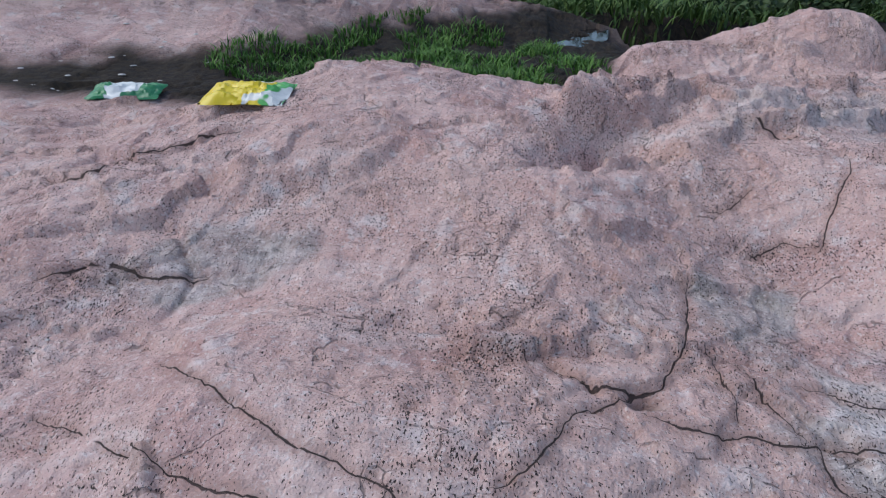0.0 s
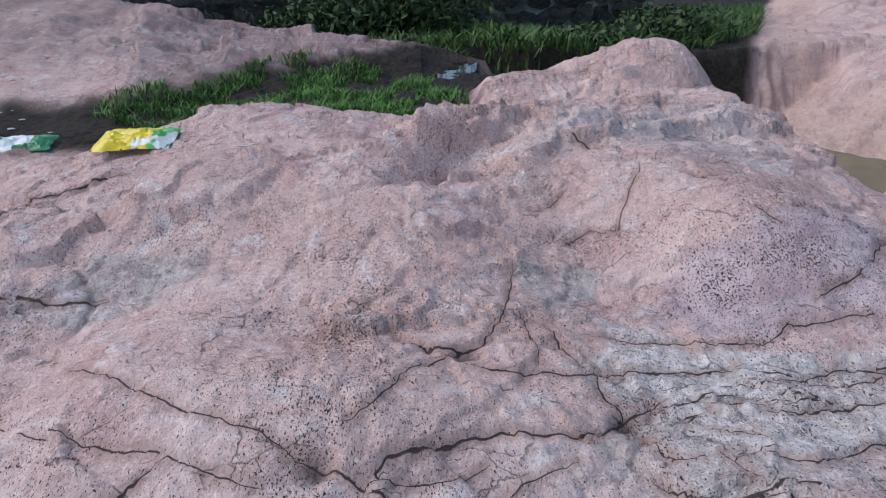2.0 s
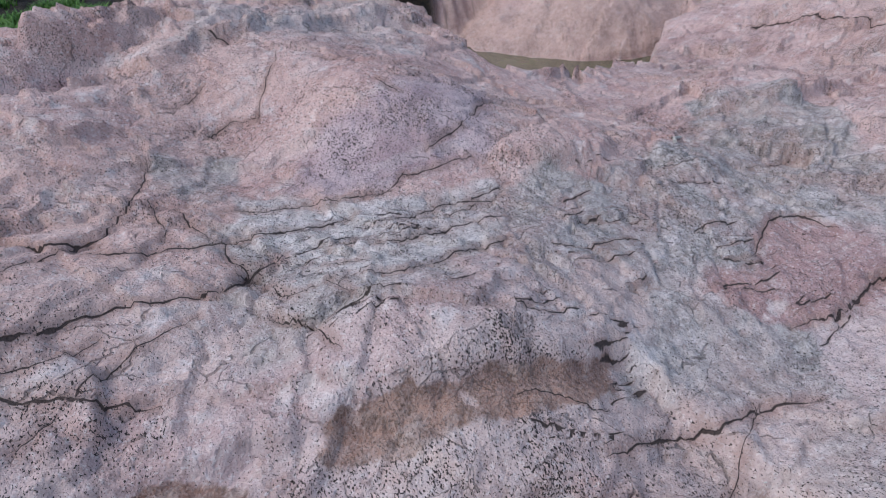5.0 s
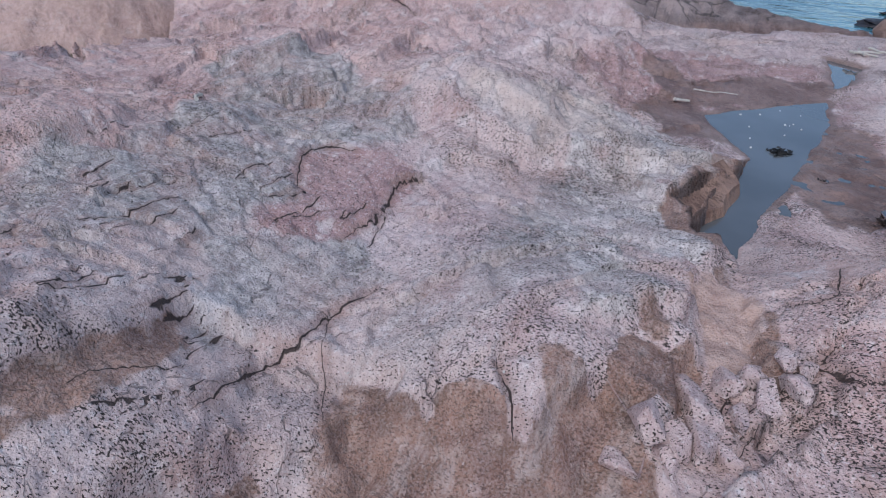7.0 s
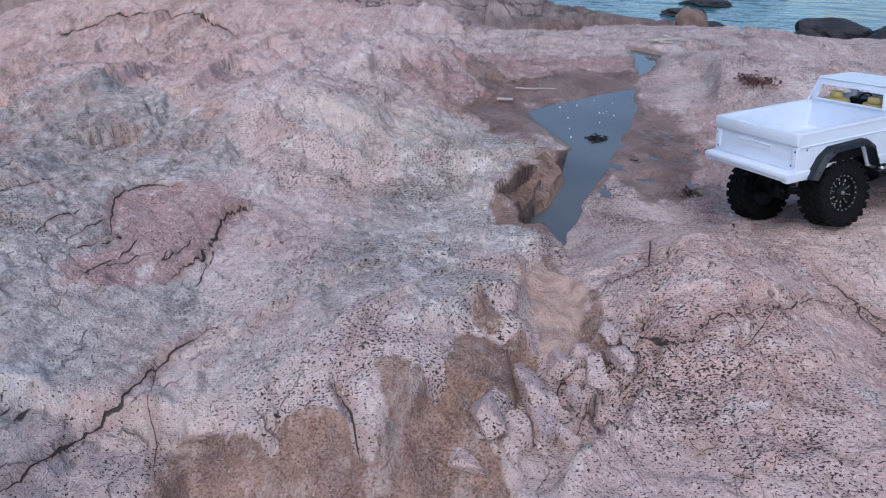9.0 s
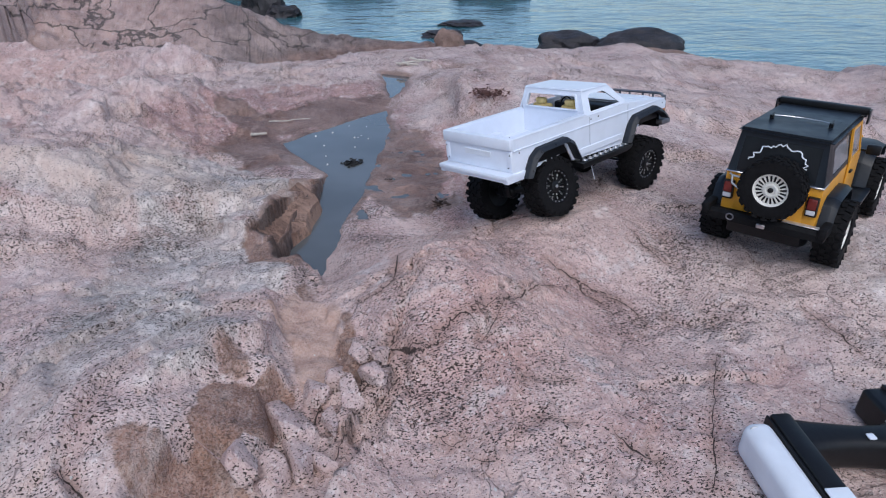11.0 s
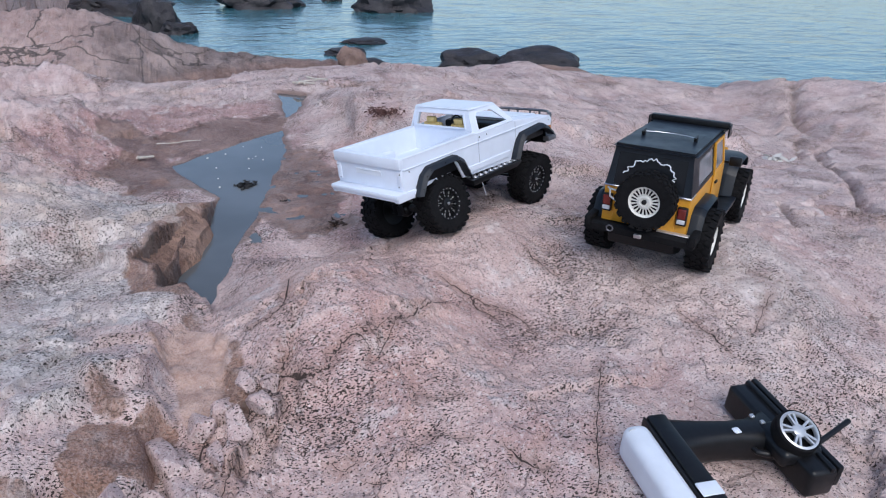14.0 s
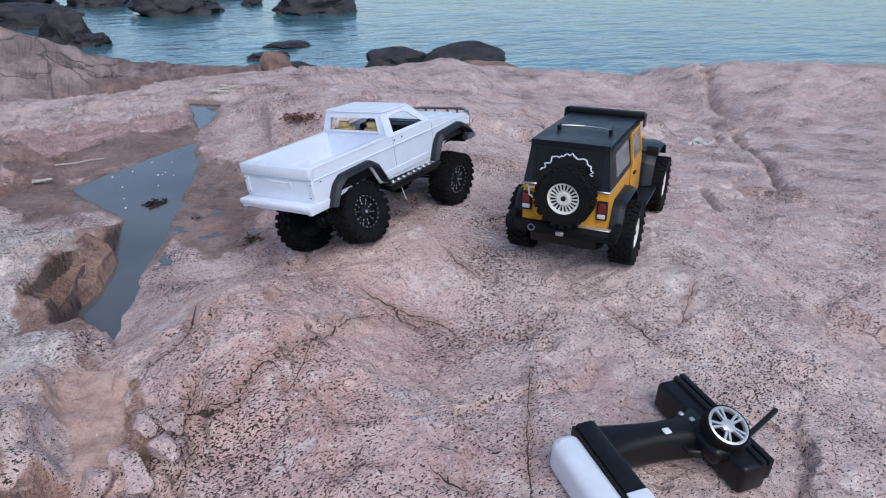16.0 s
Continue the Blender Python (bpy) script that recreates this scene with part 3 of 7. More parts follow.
def perlin(x, y, seed=0):
    x0, y0 = np.floor(x), np.floor(y)
    fx, fy = x - x0, y - y0
    u, v = fx * fx * fx * (fx * (fx * 6 - 15) + 10), fy * fy * fy * (fy * (fy * 6 - 15) + 10)

    # directions for the middle of the field come from a table, those of far strays are worked out one by one
    some_x, some_y = np.sort(x0.ravel()[::53]), np.sort(y0.ravel()[::53])
    k = len(some_x) // 40
    lx, hx, ly, hy = int(some_x[k]), int(some_x[-1 - k]) + 1, int(some_y[k]), int(some_y[-1 - k]) + 1
    tabled = x.size > 20000 and (hx - lx + 2) * (hy - ly + 2) < 0.5 * x.size
    if tabled:
        tx, ty = np.meshgrid(np.arange(lx, hx + 2.0), np.arange(ly, hy + 2.0))
        a = hashed(tx, ty, seed) * 2 * np.pi
        ca, sa = np.cos(a).ravel(), np.sin(a).ravel()
        wide = hx + 2 - lx
        at = (np.clip(y0, ly, hy) - ly).astype(np.int64) * wide + (np.clip(x0, lx, hx) - lx).astype(np.int64)
        stray = np.nonzero((x0 < lx) | (x0 > hx) | (y0 < ly) | (y0 > hy))

    def corner(dx, dy):
        if not tabled:
            a = hashed(x0 + dx, y0 + dy, seed) * 2 * np.pi
            return np.cos(a) * (fx - dx) + np.sin(a) * (fy - dy)
        here = at + (dy * wide + dx)
        out = ca[here] * (fx - dx) + sa[here] * (fy - dy)
        a = hashed(x0[stray] + dx, y0[stray] + dy, seed) * 2 * np.pi
        out[stray] = np.cos(a) * (fx[stray] - dx) + np.sin(a) * (fy[stray] - dy)
        return out

    return (corner(0, 0) * (1 - u) + corner(1, 0) * u) * (1 - v) + (corner(0, 1) * (1 - u) + corner(1, 1) * u) * v


def fractal(x, y, octaves, seed=0, gain=0.5):
    z, a = 0, 1.0
    for k in range(octaves):
        z = z + a * perlin(x, y, seed + k)
        x, y, a = x * 2.03 + 11.3, y * 2.03 - 7.1, a * gain
    return z


def fractured(x, y, seed):
    """Blocks of broken rock: distance to the joints, and a random number and tilt for each block."""
    x0, y0 = np.floor(x), np.floor(y)
    best, second = np.full(x.shape, 9.0), np.full(x.shape, 9.0)
    bx, by, pick = np.zeros(x.shape), np.zeros(x.shape), np.zeros(x.shape)
    for dx in (-1, 0, 1):
        for dy in (-1, 0, 1):
            cx, cy = x0 + dx, y0 + dy
            px, py = cx + hashed(cx, cy, seed), cy + hashed(cx, cy, seed + 5)
            d = np.hypot(x - px, y - py)
            closer = d < best
            second = np.where(closer, best, np.minimum(second, d))
            pick = np.where(closer, hashed(cx, cy, seed + 9), pick)
            bx, by = np.where(closer, x - px, bx), np.where(closer, y - py, by)
            best = np.where(closer, d, best)
    return second - best, pick, bx, by


def to_line(x, y, points):
    """Distance to a polyline, how far along it (0..1 per leg, summed) and, where given, the height on it."""
    best, height = np.full(x.shape, 1e9), np.zeros(x.shape)
    for a, b in zip(points[:-1], points[1:]):
        dx, dy = b[0] - a[0], b[1] - a[1]
        t = np.clip(((x - a[0]) * dx + (y - a[1]) * dy) / (dx * dx + dy * dy), 0, 1)
        d = np.hypot(x - a[0] - t * dx, y - a[1] - t * dy)
        if len(a) > 2:
            height = np.where(d < best, a[2] + t * (b[2] - a[2]), height)
        best = np.minimum(best, d)
    return best, height


def beside(x, y, points):
    """Distance to a polyline, and on which side of it: positive to the left."""
    best, side = np.full(x.shape, 1e9), np.ones(x.shape)
    for a, b in zip(points[:-1], points[1:]):
        dx, dy = b[0] - a[0], b[1] - a[1]
        t = np.clip(((x - a[0]) * dx + (y - a[1]) * dy) / (dx * dx + dy * dy), 0, 1)
        d = np.hypot(x - a[0] - t * dx, y - a[1] - t * dy)
        side = np.where(d < best, dx * (y - a[1]) - dy * (x - a[0]), side)
        best = np.minimum(best, d)
    return best, side


def inside(x, y, edge):
    """Signed distance to a closed outline: negative inside."""
    d, _ = to_line(x, y, edge + edge[:1])
    odd = np.zeros(x.shape, bool)
    for a, b in zip(edge, edge[1:] + edge[:1]):
        if a[1] != b[1]:
            odd ^= ((a[1] > y) != (b[1] > y)) & (x < (b[0] - a[0]) * (y - a[1]) / (b[1] - a[1]) + a[0])
    return np.where(odd, -d, d)


def blob(x, y, spots, seed):
    """Soft-edged patches: x, y, half-length, half-width, turn, strength."""
    wob = 0.35 * fractal(x * 5, y * 5, 3, seed)
    m = np.zeros(x.shape)
    for cx, cy, rx, ry, turn, k in spots:
        c, s = math.cos(radians(turn)), math.sin(radians(turn))
        u, v = ((x - cx) * c + (y - cy) * s) / rx, ((y - cy) * c - (x - cx) * s) / ry
        m = np.maximum(m, k * smooth(1.45, 0.55, np.hypot(u, v) + 1.5 * wob))
    return m


def patch_of(x, y, edges, soft, seed):
    """A mask over closed outlines, with a torn edge."""
    m = np.zeros(x.shape)
    for edge in edges:
        ex, ey = [q[0] for q in edge], [q[1] for q in edge]
        i = np.nonzero((x > min(ex) - 0.15) & (x < max(ex) + 0.15) & (y > min(ey) - 0.15) & (y < max(ey) + 0.15))
        if len(i[0]):
            m[i] = np.maximum(m[i], smooth(soft, -soft, inside(x[i], y[i], edge) + 0.035 * fractal(x[i] * 11, y[i] * 11, 4, seed)))
    return m


def soft_plus(v, k):
    return k * np.logaddexp(0, v / k)


def lie(x, y):
    """The smooth lie of the outcrop."""
    z = BASE[0] + BASE[1] * 1.6 * np.tanh(y / 1.6) + BASE[2] * soft_plus(x - 3.2, 0.8) + BASE[3] * soft_plus(-2.4 - y, 0.6) + BASE[4] * 1.5 * np.tanh((x - 1) / 1.5)
    for cx, cy, r, k in SWELLS_BROAD + SWELLS_MIDDLE + SWELLS_SMALL_NORTH + SWELLS_SMALL_SOUTH:
        z = z + k * np.exp(-((x - cx) ** 2 + (y - cy) ** 2) / r ** 2)
    return z


GREY = [(0.56, 0.38, 0.22, 0.13, 10, 0.9), (0.80, 0.46, 0.22, 0.09, 5, 0.9), (0.48, 0.55, 0.12, 0.06, -10, 0.8), (-0.46, 0.93, 0.2, 0.08, 15, 0.7),
        (0.96, 0.40, 0.2, 0.14, 20, 0.9), (1.25, 0.40, 0.3, 0.16, 20, 1.0),
        (1.68, 0.43, 0.3, 0.16, 10, 0.9), (1.70, -0.32, 0.3, 0.1, -25, 0.8), (1.35, -0.28, 0.3, 0.12, 10, 0.7), (1.1, -0.2, 0.25, 0.12, -20, 0.5), (1.3, -1.75, 0.3, 0.2, 30, 0.5)]
REDDISH = [(0.73, 0.72, 0.16, 0.1, 0, 0.8), (0.93, 0.8, 0.16, 0.1, 20, 0.5), (0.25, 0.97, 0.12, 0.1, 0, 0.5), (1.40, 0.19, 0.22, 0.12, -20, 0.95),
       (-0.6, 3.2, 1.1, 0.35, -4, 0.6), (-2.6, 3.2, 1.2, 0.5, 0, 0.55), (2.75, -0.34, 0.45, 0.16, 18, 0.8), (2.7, -0.72, 0.4, 0.3, 0, 0.6), (2.3, -1.0, 0.4, 0.16, -10, 0.65), (1.97, -0.98, 0.2, 0.08, 0, 0.6), (0.0, 0.66, 0.15, 0.05, 0, 0.5), (0.35, 0.72, 0.1, 0.06, 30, 0.4)]
RUST = [(0.82, -0.17, 0.1, 0.07, 20, 0.6), (0.80, -0.33, 0.1, 0.06, 60, 0.75), (0.95, -0.46, 0.1, 0.045, 60, 0.95), (1.28, -0.62, 0.16, 0.055, 12, 1.0), (1.17, -0.62, 0.05, 0.05, 0, 0.8),
        (1.44, -0.6, 0.05, 0.03, 0, 0.6), (1.16, -0.50, 0.04, 0.03, 30, 0.55)]
# mud and damp; the spot at (0.25, 1.23) is brown hollow plus painted overhang shade
WET_AND_SHADE = [(2.22, -0.9, 0.38, 0.11, -8, 0.95), (1.95, -0.93, 0.12, 0.07, 0, 0.8), (2.75, -0.36, 0.32, 0.07, 22, 0.85), (2.4, -0.46, 0.16, 0.07, -20, 0.8),
       (0.25, 1.23, 0.18, 0.075, 20, 1.0), (0.05, 1.12, 0.1, 0.06, 0, 0.7), (-0.03, 0.61, 0.13, 0.02, -5, 0.6), (3.0, -0.885, 0.1, 0.03, -10, 0.6)]


def ground(x, y):
    """Height and surface masks of the ground at x, y (arrays)."""
    z = lie(x, y)
    plain_lie = z
    near = smooth(6.0, 3.0, np.hypot(x - 1.0, y))
    # the outcrop breaks off behind
    edge = np.interp(x, BACK_X, BACK_Y) + 0.05 * fractal(x * 6, y * 0 + 3.3, 3, 21)
    ditch = 0.335 - 0.07 * np.clip(y - 2, 0, 9)
    low = smooth(0.75, 1.6, x + 0.25 * (y - 2.0)) * smooth(4.5, 4.25, y + 0.12 * fractal(x * 3, y * 3, 3, 27))
    floor = (ditch - 0.12 * smooth(1.0, 2.2, x)) * (1 - low) - 0.56 * low
    behind = inside(x, y, INLET_WALL + [(14, 14), (9, 14)])
    up = np.clip(-behind, 0, 9)
    plateau = -0.62 + (0.14 + 0.38 * smooth(2.7, 3.9, x)) * smooth(-0.25, 0.38, up + 0.05 * fractal(x * 2.5, y * 2.5, 3, 23)) + 0.14 * np.clip(up - 0.2, 0, 6) + 0.05 * smooth(0.50, 0.54, up + 0.12 * perlin(x * 1.6, y * 1.6, 24)) + 0.03 * fractal(x * 4, y * 4, 3, 25)
    floor = np.where(behind < 0, np.maximum(floor, plateau), floor)
    back = smooth(edge, edge + 0.09, y)
    z = z * (1 - back) + np.minimum(z, floor) * back
    z = np.where(y > edge + 0.09, floor, z)
    for line, fall in SPINES:
        d, top = to_line(x, y, line)
        r = 0.2 / (1 + 2 * fall) if fall < 1 else 0.16
        rise = top - fall * (np.sqrt(d * d + r * r) - r) - 2.0 * np.clip(x - 0.7, 0, 9) * (line[0][0] == -4.5)
        if line[0][0] == 4.0:
            rise = rise - 4.0 * back
        k = 0.02
        z = np.logaddexp(z / k, rise / k) * k
    # rough weathered relief
    away = smooth(2.5, 9, np.hypot(x - 1, y))
    z = z + (0.018 + 0.1 * away) * fractal(x * 2.6, y * 2.6, 4, 3) * (0.6 + 0.4 * near)
    rugged = np.exp(-((x - 2.85) / 0.75) ** 4 - ((y + 0.05) / 0.8) ** 4)
    z = z + rugged * (0.05 * np.abs(fractal(x * 5, y * 5, 4, 35)) - 0.016) + 0.035 * smooth(2.5, 2.9, y) * near * fractal(x * 4.5, y * 4.5, 4, 37)
    rug = fractal(x * 9 + 0.4 * y, y * 9, 4, 31)
    z = z + 0.006 * np.abs(rug) - 0.002 + 0.0050 * fractal(x * 26, y * 26, 4, 41, 0.6)
    pits = fractal(x * 40 + 3 * perlin(x * 9, y * 9, 45), y * 55, 3, 43)
    z = z - 0.005 * smooth(0.25, 0.6, pits)
    gap, pick, bx, by = fractured(x * 5.2 + 0.8 * perlin(x * 4, y * 4, 8), (0.55 * y + 0.35 * x) * 9 + 0.8 * perlin(x * 4, y * 4, 9), 17)
    blocky = np.clip(blob(x, y, GREY, 61) + 0.25, 0, 1) * (1 - back)
    z = z + blocky * (0.009 * (pick - 0.5) + 0.014 * bx * (pick - 0.5)) - blocky * 0.006 * smooth(0.07, 0.0, gap)
    crack_and_shade = 0.3 * blocky * smooth(0.055, 0.0, gap) * smooth(0.25, 0.6, pick)
    # angular faces where the rock has spalled, large and small, and the shattered rock round the trough
    shatter = np.exp(-(((x - 1.11) / 0.13) ** 2 + ((y + 0.66) / 0.10) ** 2))
    shatter = np.maximum(shatter, 0.95 * np.exp(-(((x - 0.78) / 0.5) ** 4 + ((y - 1.82) / 0.58) ** 4)))
    ex, ey = x + 0.03 * fractal(x * 7, y * 7, 3, 141), y + 0.03 * fractal(x * 7, y * 7, 3, 142)
    calm = (1 + 1.1 * smooth(1.5, 1.9, x) * smooth(-0.45, -0.1, y) + 1.6 * smooth(2.6, 3.1, y) + 0.8 * smooth(1.2, 1.5, y)) * (1 - 0.4 * back) * (0.35 + 0.65 * smooth(-0.25, 0.3, fractal(x * 1.9, y * 1.9, 2, 143)))
    calm = calm * (1 - 0.55 * np.exp(-(((x - 1.15) / 0.35) ** 2 + ((y + 0.42) / 0.2) ** 2)))
    for rate, deep, seed, amount in ((3.1, 0.05, 151, calm), (8.5, 0.013, 161, calm + 1.2 * shatter), (19.0, 0.0034, 171, calm + 2.2 * shatter)):
        gap, pick, bx, by = fractured((0.94 * ex + 0.34 * ey) * rate, (0.94 * ey - 0.34 * ex) * rate * 1.6, seed)
        more = hashed(np.floor(pick * 997), 3.0, seed)
        z = z + amount * deep * (0.9 * bx * (pick - 0.5) + 0.9 * by * (more - 0.5) + 0.22 * (pick - 0.5))
        crack_and_shade = np.maximum(crack_and_shade, np.clip(amount, 0, 1) * 0.5 * smooth(0.0035 * rate, 0.0, gap) * smooth(0.72, 0.85, more))
    gap, pick, bx, by = fractured((0.87 * ex - 0.48 * ey) * 9, (0.48 * ex + 0.87 * ey) * 30, 181)
    slats = np.exp(-(((x - 1.07) * 0.87 - (y + 0.67) * 0.48) / 0.15) ** 4 - (((x - 1.07) * 0.48 + (y + 0.67) * 0.87) / 0.06) ** 4)
    z = z + slats * (0.045 * (pick - 0.5) + 0.02 * by * (pick - 0.5))
    crack_and_shade = np.maximum(crack_and_shade, slats * 0.9 * smooth(0.10, 0.0, gap))
    # weathered ledges: low scarps that run roughly along the rock's grain
    for k, (ax, ay, rate, deep, seed) in enumerate(((0.35, 0.94, 4.2, 0.014, 101), (-0.55, 0.84, 6.5, 0.007, 111), (0.9, 0.4, 5.0, 0.009, 121))):
        u = (ax * x + ay * y) * rate + 1.1 * fractal(x * 2.3, y * 2.3, 4, seed)
        f = u - np.floor(u)
        show = smooth(-0.05, 0.2, perlin(x * 2.1 + seed, y * 2.1, seed + 3) + 0.12) * (1 - back)
        z = z + deep * (0.5 - f) * show * (0.5 + 0.5 * smooth(0.2, 0.0, f) + 0.5 * smooth(0.75, 1.0, f))
        crack_and_shade = np.maximum(crack_and_shade, 0.22 * show * smooth(0.020, 0.006, np.minimum(f, 1 - f)) * smooth(-0.1, 0.25, perlin(x * 9, y * 9, seed + 7)))
    # fine bedding that runs along x, with thin partings
    bedded = np.exp(-(((x - 0.95) / 0.75) ** 4 + ((y - 0.28) / 0.42) ** 4))
    bed = fractal(x * 2.4 + 0.6 * y, y * 15 + 1.5 * x, 4, 191)
    z = z + bedded * (0.0045 * bed + 0.003 * np.abs(fractal(x * 5, y * 34, 3, 195)))
    warp = 0.6 * perlin(x * 6, y * 6, 197)
    seam = fractal(x * 2.2 + 0.5 * y, y * 15 + 1.6 * x + warp, 3, 198)
    steep = np.abs(fractal(x * 2.2 + 0.5 * y + 0.001, y * 15 + 1.6 * x + warp + 0.03, 3, 198) - seam) / 0.002
    seam = seam / np.maximum(steep, 1.0)
    parting = np.abs(seam) + 0.03 * smooth(0.06, -0.10, perlin(x * 4.5, y * 9, 199)) + 0.05 * (1 - bedded) + 0.03 * smooth(9.0, 5.0, steep)
    seam = seam * 2.2
    # scarps
    for line, drop, reach in SCARPS:
        lx, ly = [q[0] for q in line], [q[1] for q in line]
        i = np.nonzero((x > min(lx) - 0.45) & (x < max(lx) + 0.45) & (y > min(ly) - 0.45) & (y < max(ly) + 0.45))
        if len(i[0]) == 0:
            continue
        wob = 0.022 * fractal(x[i] * 9, y[i] * 9, 3, 203)
        d, side = beside(x[i] + wob, y[i] - wob, line)
        ends = np.minimum(np.hypot(x[i] - lx[0], y[i] - ly[0]), np.hypot(x[i] - lx[-1], y[i] - ly[-1]))
        z[i] -= drop * smooth(0.0, 0.12, ends) * np.where(side < 0, smooth(-0.006, 0.028, d) * np.exp(-d / reach), -0.5 * np.exp(-d / (0.6 * reach)))
    # broken fronts
    jag = 0.02 * fractal(x * 16, y * 16, 3, 91)
    front = -inside(x, y, BLOCK_FRONT + [(0.4, -0.9), (-0.5, -0.6), (-0.2, 0.0)]) + jag
    face = smooth(-0.004, 0.012, front)
    calm_face = 0.85 * smooth(-0.01, 0.012, front) * smooth(0.26, 0.16, front)
    z = z * (1 - calm_face) + (plain_lie + 0.022 * fractal(x * 5, y * 5, 3, 207) + 0.004 * rug) * calm_face
    z = z - face * (0.05 + 0.75 * np.clip(front, 0, 0.12))
    lower = -inside(x, y, SLAB_FRONT + [(0.95, -0.2), (0.0, -0.2)]) + jag * 0.7
    z = z - 0.035 * smooth(-0.004, 0.022, lower)
    face_rust = np.maximum(0.85 * smooth(0.0, 0.02, front) * smooth(0.22, 0.12, front), 0.8 * smooth(0.0, 0.015, lower) * smooth(0.09, 0.05, lower))
    # long joints
    wx, wy = x + 0.012 * fractal(x * 14, y * 14, 3, 51), y + 0.012 * fractal(x * 14, y * 14, 3, 52)
    jx, jy = x + 0.005 * fractal(x * 24, y * 24, 3, 53), y + 0.005 * fractal(x * 24, y * 24, 3, 54)
    open_joint = smooth(-0.6, -0.3, perlin(x * 12, y * 12, 78))
    uneven = 1 + 0.7 * perlin(x * 16, y * 16, 77)
    joint, joint_side = np.minimum(0.08, parting), seam
    for line, half, drop in ALL_JOINTS:
        lx, ly = [q[0] for q in line], [q[1] for q in line]
        i = np.nonzero((x > min(lx) - 0.1) & (x < max(lx) + 0.1) & (y > min(ly) - 0.1) & (y < max(ly) + 0.1))
        if len(i[0]) == 0:
            continue
        d, side = beside(jx[i], jy[i], line)
        ends = np.minimum(np.hypot(x[i] - lx[0], y[i] - ly[0]), np.hypot(x[i] - lx[-1], y[i] - ly[-1]))
        w = half * uneven[i] * (0.5 + 0.5 * smooth(0.0, 0.05, ends))
        z[i] -= 1.0 * half * np.exp(-(d / (w + 0.004)) ** 2)
        z[i] -= 0.55 * drop * smooth(0.0, 0.04, ends) * np.where(side < 0, 1.0, -0.4) * smooth(-0.002, 0.010, d) * np.exp(-d / 0.04)
        scaled = d * 0.0100 / np.maximum(w, 0.0016)
        gated = d + 0.02 * (1 - open_joint[i])
        joint_side[i] = np.where(gated < joint[i], np.where(side < 0, -scaled, scaled), joint_side[i])
        joint[i] = np.minimum(joint[i], gated)
    for line, half, deep in GASHES:
        i = np.nonzero((np.abs(x - (line[0][0] + line[-1][0]) / 2) < 1.2) & (np.abs(y - (line[0][1] + line[-1][1]) / 2) < 1.2))
        if len(i[0]) == 0:
            continue
        d, _ = to_line(wx[i], wy[i], line)
        d = d + 0.3 * half * fractal(x[i] * 8, y[i] * 8, 3, 95)
        z[i] -= deep * smooth(half, 0.2 * half, d)
        crack_and_shade[i] = np.maximum(crack_and_shade[i], 0.6 * smooth(0.7 * half, 0.2 * half, d))
    # lumps that stand proud, steep on one side
    for cx, cy, rx, ry, turn, rise in KNOLLS:
        c, s = math.cos(radians(turn)), math.sin(radians(turn))
        u, v = ((x - cx) * c + (y - cy) * s) / rx, ((y - cy) * c - (x - cx) * s) / ry
        d = np.hypot(u, v) + 0.35 * fractal(x * 7, y * 7, 3, 97)
        z = z + rise * smooth(1.12, 0.72, d) * (1 - 0.35 * u)
    # hollows; the small ones are coloured darker towards the middle
    for hx, hy, r, deep in ((0.205, 0.605, 0.022, 0.03), (-0.03, 0.375, 0.028, 0.025), (0.41, 0.46, 0.02, 0.02), (0.17, 1.17, 0.09, 0.07), (0.28, 1.24, 0.09, 0.10), (0.34, 1.2, 0.04, 0.04), (1.775, 0.17, 0.06, 0.035), (1.30, -0.535, 0.014, 0.03)):
        d = np.hypot(wx - hx, (wy - hy) * 1.5)
        z = z - deep * np.exp(-(d / r) ** 2)
        crack_and_shade = np.maximum(crack_and_shade, 0.9 * np.exp(-(d / (r * 0.8)) ** 2) if r < 0.05 else 0)
    # trough, pools
    d, _ = to_line(wx, wy, TROUGH)
    d = d + 1.3 * jag
    t = smooth(0.058, 0.042, d)
    z = z * (1 - t) + np.minimum(z, 0.036 - 0.012 * smooth(1.15, 0.95, x) + 0.012 * fractal(x * 14, y * 14, 3, 5)) * t
    rough_edge = 0.03 * fractal(x * 8, y * 8, 3, 71)
    s = inside(x, y, SHELF_EDGE) + rough_edge
    t = smooth(0.20, -0.02, s)
    z = z * (1 - t) + (POOL_LEVEL + 0.005 + 0.012 * fractal(x * 13, y * 13, 4, 72)) * t

    p = inside(x, y, POOL_EDGE) + rough_edge * 0.45
    west = smooth(-0.62, -0.57, y + 0.12 * (x - 1.6)) * smooth(2.3, 2.1, x)
    z = z + 0.035 * west * smooth(0.22, 0.05, p) * smooth(-0.02, 0.0, p)
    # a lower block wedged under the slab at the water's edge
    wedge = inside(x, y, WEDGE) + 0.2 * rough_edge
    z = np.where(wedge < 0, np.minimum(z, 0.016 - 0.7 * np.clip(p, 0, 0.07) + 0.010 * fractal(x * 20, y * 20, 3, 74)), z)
    # shade of the undercut west ledge and the gap behind the block, painted dark
    crack_and_shade = np.maximum(crack_and_shade, np.maximum(0.95 * smooth(0.016, 0.004, np.abs(wedge)) * smooth(0.02, 0.035, p), 0.9 * west * smooth(0.022, 0.010, np.abs(p))))
    crack_and_shade = np.maximum(crack_and_shade, 0.8 * (wedge < 0) * smooth(0.02, 0.04, p))
    gentle = np.maximum(smooth(2.15, 2.5, x), 0.8 * smooth(-0.60, -0.64, y - 0.0 * x + 0.12 * (x - 1.6)))
